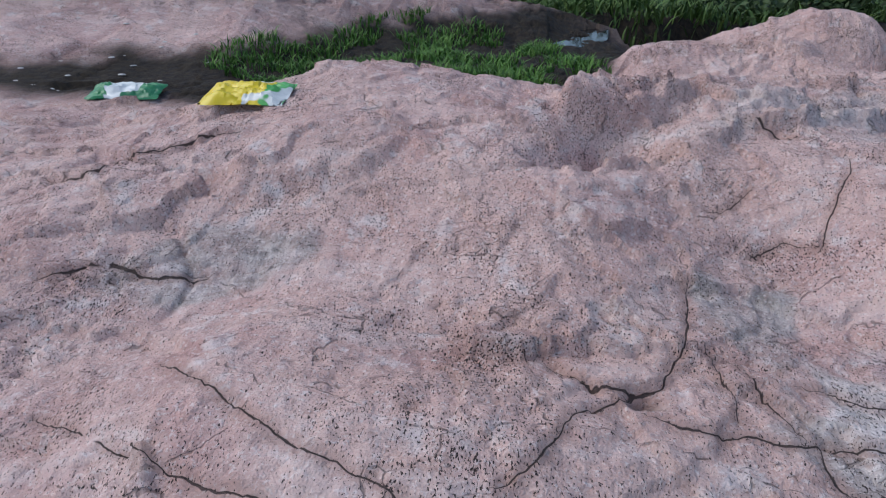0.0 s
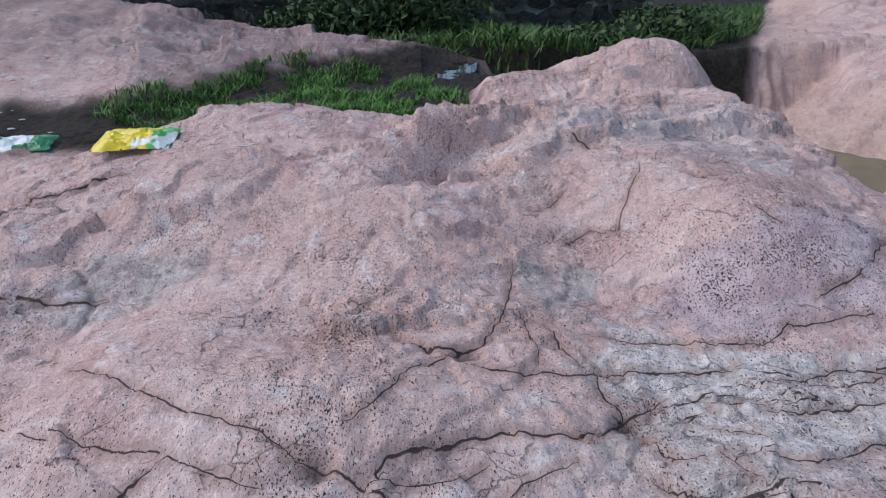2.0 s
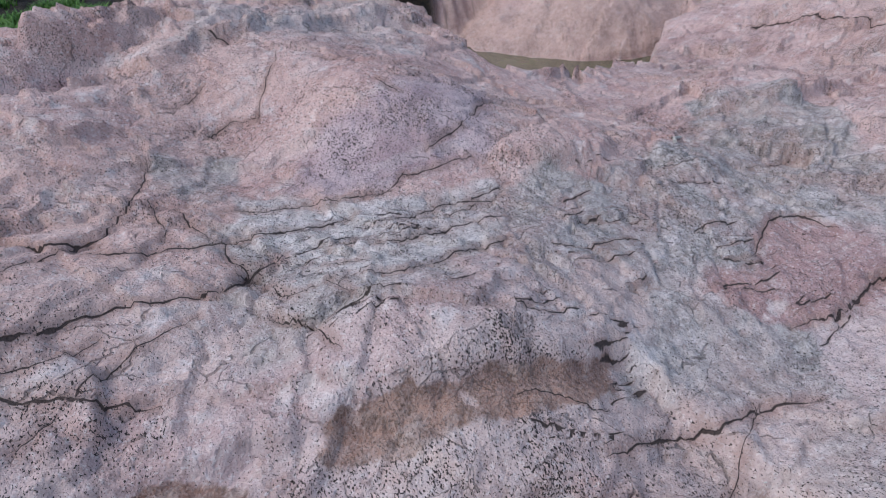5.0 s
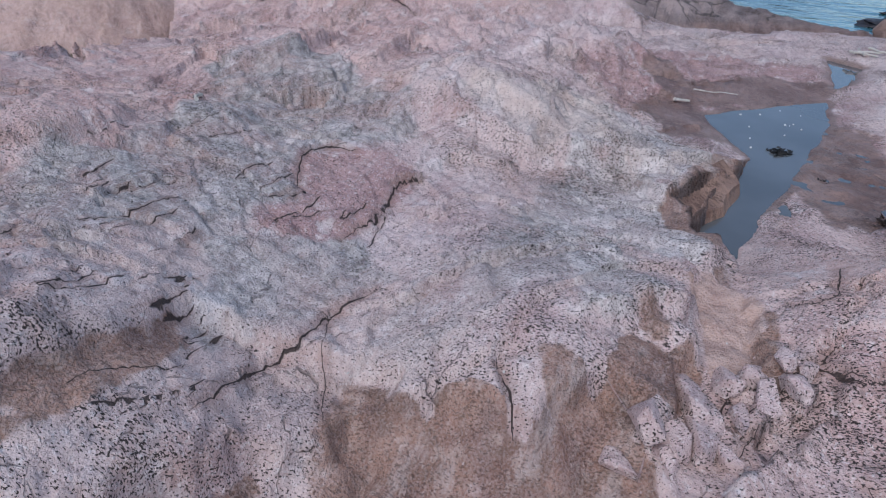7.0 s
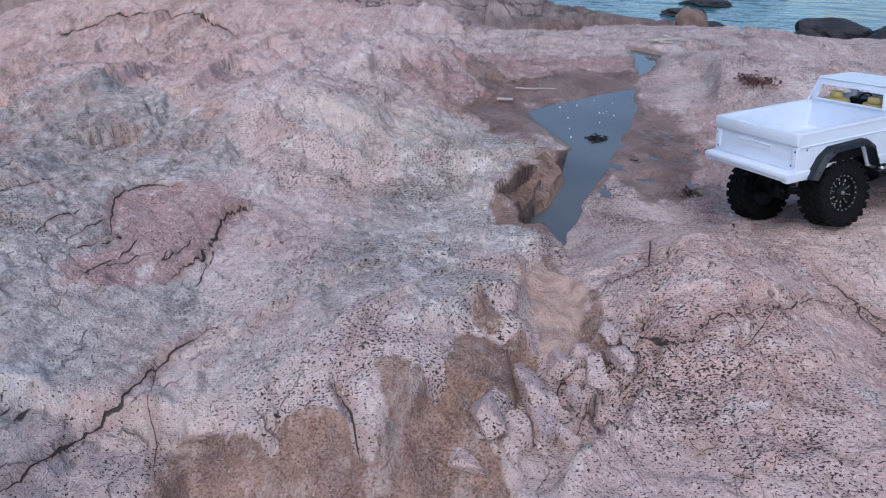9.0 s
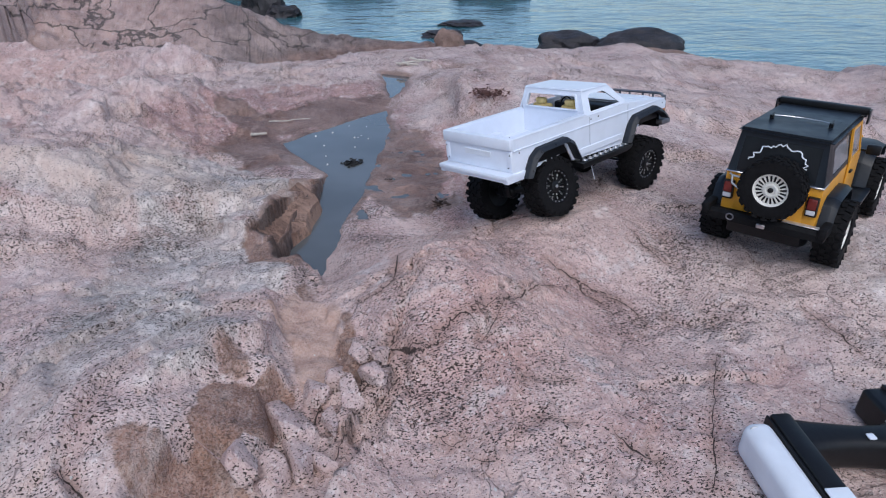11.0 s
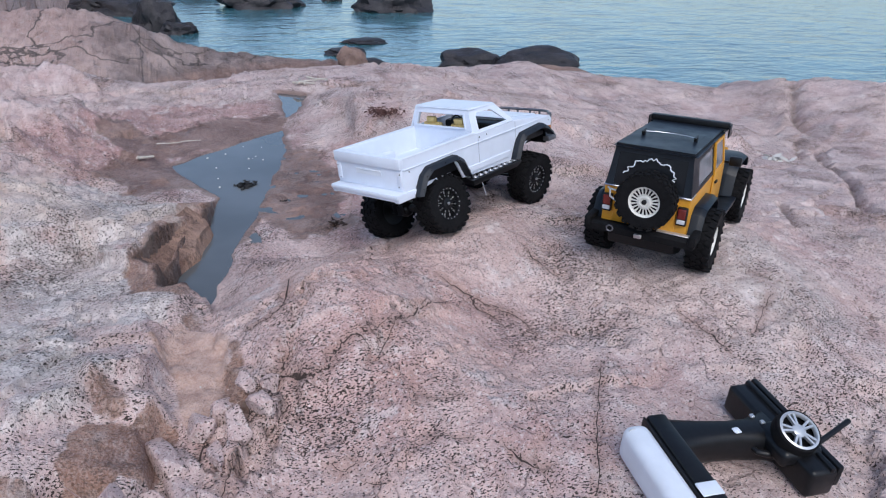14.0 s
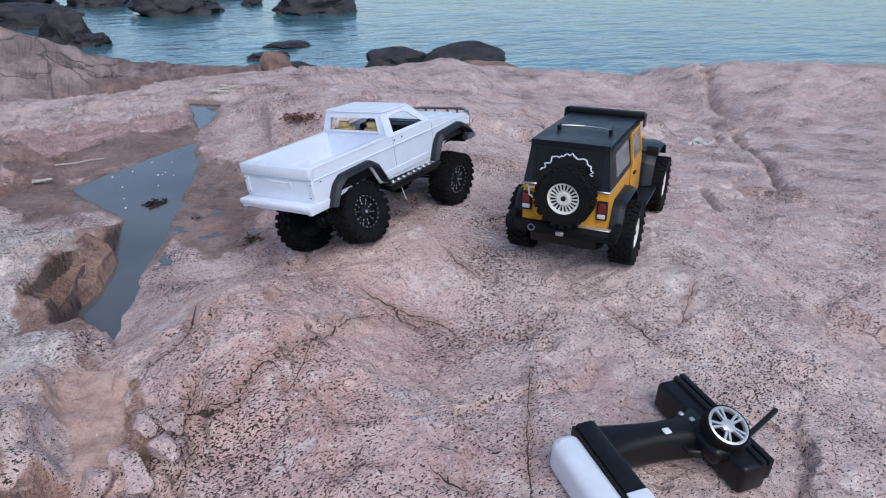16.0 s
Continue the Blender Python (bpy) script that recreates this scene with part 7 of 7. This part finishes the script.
tagged(part("rock_wedge", mesh_of("rock_wedge", bm, RUSTSTONE, 15)), "rust-brown slab wedged under the ledge at the pool's edge", "rock")


# ---- grass and scrub ----
def leaf_material(name, dark, light):
    g = Graph(name, 0.6, spec=0.3)
    n = g.n.new("ShaderNodeNewGeometry").outputs["Random Per Island"]
    return g.done(g.mix(n, dark, light))


GRASS = leaf_material("fresh_grass", (0.035, 0.10, 0.012), (0.13, 0.26, 0.045))
BANK = leaf_material("bank_grass", (0.025, 0.06, 0.012), (0.115, 0.19, 0.045))
SCRUB = leaf_material("scrub_leaves", (0.014, 0.03, 0.010), (0.07, 0.11, 0.035))


def blades(name, spots, tall, wide, mat, label, seed):
    """Grass blades, each bent once, at the given x, y, z."""
    rng = np.random.default_rng(seed)
    n = len(spots)
    h = tall * rng.uniform(0.45, 1.25, n)
    a = rng.uniform(0, 2 * np.pi, n)
    lean = rng.uniform(0.2, 2.0, n) * h
    side = np.stack([np.cos(a + np.pi / 2), np.sin(a + np.pi / 2), np.zeros(n)], 1) * (wide * rng.uniform(0.6, 1.3, n))[:, None]
    fwd = np.stack([np.cos(a), np.sin(a), np.zeros(n)], 1)
    up = np.array([0, 0, 1.0])
    p0 = spots - up * 0.01
    p1 = spots + fwd * (lean * 0.35)[:, None] + up * (h * 0.6)[:, None]
    p2 = spots + fwd * lean[:, None] + up * h[:, None]
    co = np.stack([p0 - side, p0 + side, p1 + side * 0.8, p1 - side * 0.8, p2], 1).reshape(-1, 3)
    i = np.arange(n) * 5
    faces = [(k, k + 1, k + 2, k + 3) for k in i] + [(k + 3, k + 2, k + 4) for k in i]
    me = bpy.data.meshes.new(name)
    me.from_pydata(co.tolist(), [], faces)
    me.materials.append(mat)
    return tagged(new(name, me), label, "grass", kind="stuff")


def scatter(edge, count, seed, keep=None):
    rng = np.random.default_rng(seed)
    lo, hi = np.min(edge, 0), np.max(edge, 0)
    x, y = rng.uniform(lo[0], hi[0], count * 3), rng.uniform(lo[1], hi[1], count * 3)
    ok = inside(x, y, [tuple(e) for e in edge]) + 0.12 * fractal(x * 3, y * 3, 3, seed) < 0
    x, y = x[ok][:count], y[ok][:count]
    z = heights(x, y)
    if keep:
        ok = keep(x, y, z)
        x, y, z = x[ok], y[ok], z[ok]
    return np.stack([x, y, z], 1)


blades("ditch_grass", scatter([(-0.92, 2.3), (-0.75, 2.02), (-0.45, 1.88), (-0.1, 1.85), (0.2, 1.72), (0.42, 1.82), (0.42, 2.3), (0.3, 2.75), (0.1, 2.95), (-0.25, 3.05), (-0.6, 2.85)], 11000, 4,
                              lambda x, y, z: (z < 0.40) & (fractal(x * 4, y * 4, 3, 5) > -0.06)), 0.03, 0.0028, GRASS, "short bright green grass growing in the wet ditch", 4)
blades("bank_grass", scatter([(-3.5, 5.0), (-0.5, 4.2), (1.0, 3.95), (1.6, 4.35), (2.6, 4.6), (3.3, 5.2), (4.6, 6.4), (6.0, 9.0), (2.9, 9.0), (2.8, 5.95), (-3.6, 5.9)], 22000, 6, lambda x, y, z: inside(x, y, INLET_WALL + [(14, 14), (9, 14)]) > 0.05), 0.11, 0.008, BANK, "rough green grass on the far bank", 6)


def bush(x, y, r, tall, seed):
    """A shrub: crooked stems and a loose crown of small leaves."""
    z = height(x, y)
    b = thing("bush", Matrix.Translation((x, y, z - 0.02)), "dense dark green shrub growing on the bank", "bush", "bushes on the bank")
    rng = random.Random(seed)
    bm = bmesh.new()
    tips = []
    for k in range(9):
        a, o = rng.uniform(0, 6.28), rng.uniform(0.2, 0.8) * r
        p = [Vector((0, 0, 0)), Vector((o * 0.4 * math.cos(a), o * 0.4 * math.sin(a), tall * 0.4)), Vector((o * math.cos(a + 0.4), o * math.sin(a + 0.4), tall * rng.uniform(0.6, 0.95)))]
        tube(bm, p, [0.02, 0.013, 0.006], 6)
        tips += p[1:]
    part("stem", mesh_of("stem", bm, BROWNSTONE), parent=b)
    g = np.random.default_rng(seed)
    n = 2600
    c = np.array([tuple(q) for q in tips])[g.integers(0, len(tips), n)]
    p = c + g.normal(0, 1, (n, 3)) * np.array([r * 0.33, r * 0.33, tall * 0.2])
    p[:, 2] = np.abs(p[:, 2])
    d, e = g.normal(0, 1, (n, 3)), g.normal(0, 1, (n, 3))
    d /= np.linalg.norm(d, axis=1)[:, None]
    e -= d * (d * e).sum(1)[:, None]
    e /= np.linalg.norm(e, axis=1)[:, None]
    s = g.uniform(0.02, 0.045, n)[:, None]
    co = np.stack([p - d * s, p + e * s * 0.45, p + d * s, p - e * s * 0.45], 1).reshape(-1, 3)
    me = bpy.data.meshes.new("crown")
    me.from_pydata(co.tolist(), [], [(k, k + 1, k + 2, k + 3) for k in range(0, 4 * n, 4)])
    me.materials.append(SCRUB)
    tagged(part("crown", me, parent=b), kind="stuff")


for n, (x, y, r, tall) in enumerate(((0.05, 5.3, 0.42, 0.42), (0.55, 5.35, 0.45, 0.5), (-0.4, 5.4, 0.35, 0.3), (2.45, 5.1, 0.4, 0.22), (2.65, 5.5, 0.32, 0.22), (1.85, 5.0, 0.3, 0.14),
                                     (-3.4, 7.6, 1.3, 2.0), (-1.9, 7.4, 1.2, 2.0), (-0.6, 7.4, 1.0, 2.0), (0.1, 7.9, 0.7, 1.9), (1.9, 7.5, 0.8, 1.9), (2.7, 8.3, 0.8, 2.0), (-5.0, 8.0, 1.5, 2.2))):
    bush(x, y, r, tall, n + 1)


# ---- the rubble wall behind the bank ----
def rubble_wall(x0, x1, y, tall):
    """Rough field stones bedded in pale mortar; each stone a piece of its own."""
    rng = random.Random(77)
    foot = -0.1
    nx, nz = int((x1 - x0) * 14), 14
    bm = bmesh.new()
    face = [[bm.verts.new((x0 + (x1 - x0) * i / nx, y + 0.03 * noise.noise(Vector((i * 0.9, k * 0.9, 3.0))), foot + (tall - foot) * k / nz)) for i in range(nx + 1)] for k in range(nz + 1)]
    rear = [[bm.verts.new((x0 + (x1 - x0) * i / nx, y + 0.35, foot + (tall - foot) * k / nz)) for i in range(nx + 1)] for k in (0, nz)]
    for k in range(nz):
        for i in range(nx):
            bm.faces.new((face[k][i], face[k][i + 1], face[k + 1][i + 1], face[k + 1][i]))
    for i in range(nx):
        bm.faces.new((face[nz][i], face[nz][i + 1], rear[1][i + 1], rear[1][i]))
        bm.faces.new((rear[1][i], rear[1][i + 1], rear[0][i + 1], rear[0][i]))
    wall = part("wall_back", mesh_of("wall_back", bm, MORTAR))
    tagged(wall, "old rubble wall of dark stones in pale mortar", "wall", kind="structure")
    shapes = []
    for k in range(9):
        b = bmesh.new()
        bmesh.ops.create_icosphere(b, subdivisions=2, radius=1.0)
        for v in b.verts:
            n = v.co.normalized()
            f = 1.0 / max(abs(n.x) ** 3 + abs(n.z) ** 3, 0.2) ** 0.33
            v.co = Vector((n.x * f, n.y, n.z * f)) * (0.85 + 0.6 * noise.noise(n * 1.6 + Vector((k * 5.0, 0, 0))))
        shapes.append(mesh_of("stone", b, WALLSTONE, 40))
    z = foot + 0.07
    while z < tall - 0.04:
        h = rng.uniform(0.06, 0.12)
        x = x0 + rng.uniform(0.05, 0.15)
        while x < x1 - 0.1:
            w = rng.uniform(0.06, 0.19)
            at = Matrix.Translation((x + w, y + 0.015, z + rng.uniform(-0.02, 0.02))) @ Matrix.Rotation(rng.uniform(-0.35, 0.35), 4, "Y") @ Matrix.Diagonal((w * 1.06, rng.uniform(0.05, 0.09), h * rng.uniform(0.95, 1.2), 1))
            part("stone", rng.choice(shapes), parent=wall, at=at)
            x += 2 * w + rng.uniform(0.0, 0.02)
        z += 2 * h * 0.92


WALLSTONE = stone_material("dark_wall_stone", (0.02, 0.02, 0.02), (0.085, 0.08, 0.075), 0.8, 0.1)
MORTAR = stone_material("pale_mortar", (0.13, 0.13, 0.12), (0.33, 0.325, 0.30), 0.9, 0.05)
rubble_wall(-4.6, 0.68, 6.0, 1.15)
rubble_wall(0.69, 2.75, 6.0, 0.5)


# ---- litter ----
def bag_material(name, base, end, patch, both=False):
    g = Graph(name, 0.35)
    sep = g.n.new("ShaderNodeSeparateXYZ")
    g.l.new(g.co, sep.inputs[0])
    wob = g.noise(30.0, 3)
    x = g.math("ADD", sep.outputs[0], g.math("MULTIPLY", g.math("SUBTRACT", wob, 0.5), 0.05))
    if both:
        x = g.math("ABSOLUTE", x)
    c = g.mix(g.step(x, 0.048, 0.052), base, end)
    c = g.mix(g.step(g.noise(16.0, 2, 0.4), 0.60, 0.63), c, patch)
    return g.done(c, None, g.bump(g.noise(70.0, 3), 0.4, 0.003))


def bag(x, y, turn, length, width, mat, label, seed, tilt=0.0):
    """An empty snack bag: two crumpled skins with flat sealed ends."""
    z = height(x, y)
    nx, ny = 44, 24
    bm = bmesh.new()
    skins = []
    for top in (1, 0):
        grid = []
        for i in range(nx + 1):
            row = []
            u = i / nx * 2 - 1
            for j in range(ny + 1):
                v = j / ny * 2 - 1
                puff = max(0.0, 1 - u * u * u * u) * max(0.0, 1 - v * v) ** 0.6
                fold = noise.noise(Vector((u * 2.6 + seed, v * 2.2, top * 3))) * 0.013 + abs(noise.noise(Vector((u * 7 + seed, v * 5, top * 5)))) * 0.008
                px, py = u * length / 2 * (1 - 0.05 * noise.noise(Vector((v * 2, seed, 1)))), v * width / 2 * (1 + 0.14 * noise.noise(Vector((u * 2, seed, 4))))
                pz = 0.008 + (0.016 * puff + fold * (0.35 + puff) if top else 0.0)
                row.append(bm.verts.new((px, py, pz)))
            grid.append(row)
        skins.append(grid)
        for i in range(nx):
            for j in range(ny):
                f = (grid[i][j], grid[i + 1][j], grid[i + 1][j + 1], grid[i][j + 1])
                bm.faces.new(f if top else f[::-1])
    bmesh.ops.remove_doubles(bm, verts=bm.verts, dist=0.0004)
    return tagged(part("snack_bag", mesh_of("snack_bag", bm, mat, 25), at=Matrix.Translation((x, y, z)) @ Euler((radians(tilt), 0, radians(turn))).to_matrix().to_4x4()), label, "litter", "bags by the ditch")


bag(-0.515, 1.45, -6, 0.20, 0.115, bag_material("yellow_foil", (0.75, 0.58, 0.02), (0.10, 0.42, 0.10), (0.72, 0.74, 0.70)), "crumpled yellow and green snack bag lying on the rock", 2.0, 10)
bag(-1.02, 1.875, -4, 0.22, 0.09, bag_material("green_white_foil", (0.70, 0.74, 0.72), (0.04, 0.24, 0.09), (0.03, 0.20, 0.08), True), "crumpled white and dark green snack bag lying on the rock", 7.0, 14)

BONE = plain("bleached_wood", (0.52, 0.47, 0.41), 0.7, grain=60, vary=0.2)
DEAD = plain("dead_leaf", (0.06, 0.038, 0.03), 0.8, grain=60, vary=0.3)
REDWEED = plain("reddish_dead_weed", (0.11, 0.05, 0.042), 0.85, grain=60, vary=0.3)
WEED = plain("black_weed", (0.012, 0.012, 0.013), 0.7, grain=80, vary=0.3)
SHELL = plain("white_shell", (0.62, 0.59, 0.55), 0.5, grain=60, vary=0.12)


def stick(a, b, r, label, mat=BONE):
    pts = []
    for k in range(7):
        f = k / 6
        x, y = a[0] + (b[0] - a[0]) * f, a[1] + (b[1] - a[1]) * f
        pts.append((x, y + 0.006 * math.sin(f * 4), height(x, y) + r + 0.002))
    top = max(p[2] for p in pts)
    pts = [(x, y, 0.4 * z + 0.6 * top) for x, y, z in pts]
    bm = tube(bmesh.new(), pts, [r * (1 - 0.35 * k / 6) for k in range(7)], 7)
    tagged(part("stick", mesh_of("stick", bm, mat)), label, "stick", "driftwood sticks")


stick((2.735, -0.44), (2.765, -0.58), 0.0026, "thin bleached stick lying beside the tide pool")
stick((2.60, -0.39), (2.615, -0.435), 0.006, "short broken bit of driftwood")
for k, (a, b) in enumerate((((3.50, -1.00), (3.54, -1.10)), ((3.53, -0.99), (3.47, -1.08)), ((3.57, -1.06), (3.52, -1.15)), ((3.48, -1.04), (3.58, -1.02)))):
    stick(a, b, 0.006, "pale driftwood twig in a small pile")
stick((1.43, 0.575), (1.47, 0.6), 0.005, "short white twig beside a crack")
stick((0.865, -0.465), (0.885, -0.475), 0.0022, "tiny curled pale twig on the rust-brown rock")


def clump(x, y, z, r, n, mat, label, category, seed, flat=0.4, leaf=1.0):
    """A ragged heap of small curled leaves."""
    g = np.random.default_rng(seed)
    p = g.normal(0, r * 0.45, (n, 3)) * np.array([1, 1, flat])
    p[:, 2] = np.abs(p[:, 2])
    d, e = g.normal(0, 1, (n, 3)), g.normal(0, 1, (n, 3))
    d[:, 2] *= 0.5
    d /= np.linalg.norm(d, axis=1)[:, None]
    e -= d * (d * e).sum(1)[:, None]
    e /= np.linalg.norm(e, axis=1)[:, None]
    s = leaf * r * g.uniform(0.15, 0.4, n)[:, None]
    co = np.stack([p - d * s, p + e * s * 0.4, p + d * s, p - e * s * 0.4], 1).reshape(-1, 3)
    me = bpy.data.meshes.new(category)
    me.from_pydata(co.tolist(), [], [(k, k + 1, k + 2, k + 3) for k in range(0, 4 * n, 4)])
    me.materials.append(mat)
    ob = tagged(new(category.replace(" ", "_"), me), label, category)
    ob.matrix_basis = Matrix.Translation((x, y, z))
    return ob


clump(2.335, -0.722, POOL_LEVEL, 0.03, 110, WEED, "black clump of seaweed floating in the pool", "seaweed", 3, 0.2)
clump(2.17, -0.82, POOL_LEVEL, 0.016, 60, WEED, "small black scrap of weed on the mud", "seaweed", 4)
clump(1.95, -0.945, height(1.95, -0.945), 0.035, 50, DEAD, "brown dead leaves on the mud", "dead leaf", 5)
clump(2.58, -1.22, height(2.58, -1.22), 0.065, 420, REDWEED, "dark red-brown tuft of dead weed", "dead weed", 6, 0.22, 0.35)["kind"] = "stuff"
clump(2.49, -2.93, height(2.49, -2.93), 0.06, 40, SHELL, "scatter of pale dry debris in a hollow", "debris", 7, 0.2)


def chips(name, spots, r, mat, label, seed, category="pebbles"):
    """Small flat chips lying about."""
    g = np.random.default_rng(seed)
    n = len(spots)
    co, faces = [], []
    for k in range(n):
        a0 = g.uniform(0, 6.28)
        s = r * g.uniform(0.5, 1.4)
        m = 6
        base = len(co)
        ring_r = [s * g.uniform(0.6, 1.1) for _ in range(m)]
        for lift, f in ((0.0, 1.0), (s * 0.2, 0.75)):
            for i in range(m):
                a = a0 + 2 * math.pi * i / m
                co.append((spots[k][0] + ring_r[i] * f * math.cos(a), spots[k][1] + 0.45 * ring_r[i] * f * math.sin(a), spots[k][2] + lift))
        faces += [(base + i, base + (i + 1) % m, base + m + (i + 1) % m, base + m + i) for i in range(m)]
        faces.append(tuple(base + m + i for i in range(m)))
    me = bpy.data.meshes.new(name)
    me.from_pydata(co, [], faces)
    me.materials.append(mat)
    return tagged(new(name, unjointed(me)), label, category, kind="stuff")


chips("shell_chips", scatter([(-1.2, -2.6), (4.0, -2.6), (4.0, 1.2), (1.2, 1.2), (1.2, 1.6), (-1.2, 1.6)], 150, 12, lambda x, y, z: z > 0.0), 0.0045, SHELL, "small white shell chips scattered on the rock", 12)
chips("gravel", scatter([(-1.2, -2.2), (3.4, -2.2), (3.4, 1.0), (1.2, 1.0), (1.2, 1.6), (-1.2, 1.6)], 900, 13, lambda x, y, z: z > -0.02), 0.0045, ROCK, "loose rock crumbs lying on the outcrop", 13, "gravel")
foam = scatter([(1.7, -0.62), (2.1, -0.70), (2.6, -0.84), (2.85, -0.84), (2.65, -0.6), (2.4, -0.6), (2.2, -0.66), (1.9, -0.6)], 16, 15)
foam[:, 2] = POOL_LEVEL + 0.0005
chips("foam_flecks", foam, 0.0065, SHELL, "white flecks floating on the tide pool", 15, "foam")
chips("ditch_litter", scatter([(-2.4, 2.3), (-1.0, 1.9), (-0.8, 2.6), (-1.2, 3.0), (-2.4, 3.0)], 60, 16), 0.012, SHELL, "pale scraps of litter and shell by the ditch", 16, "litter")
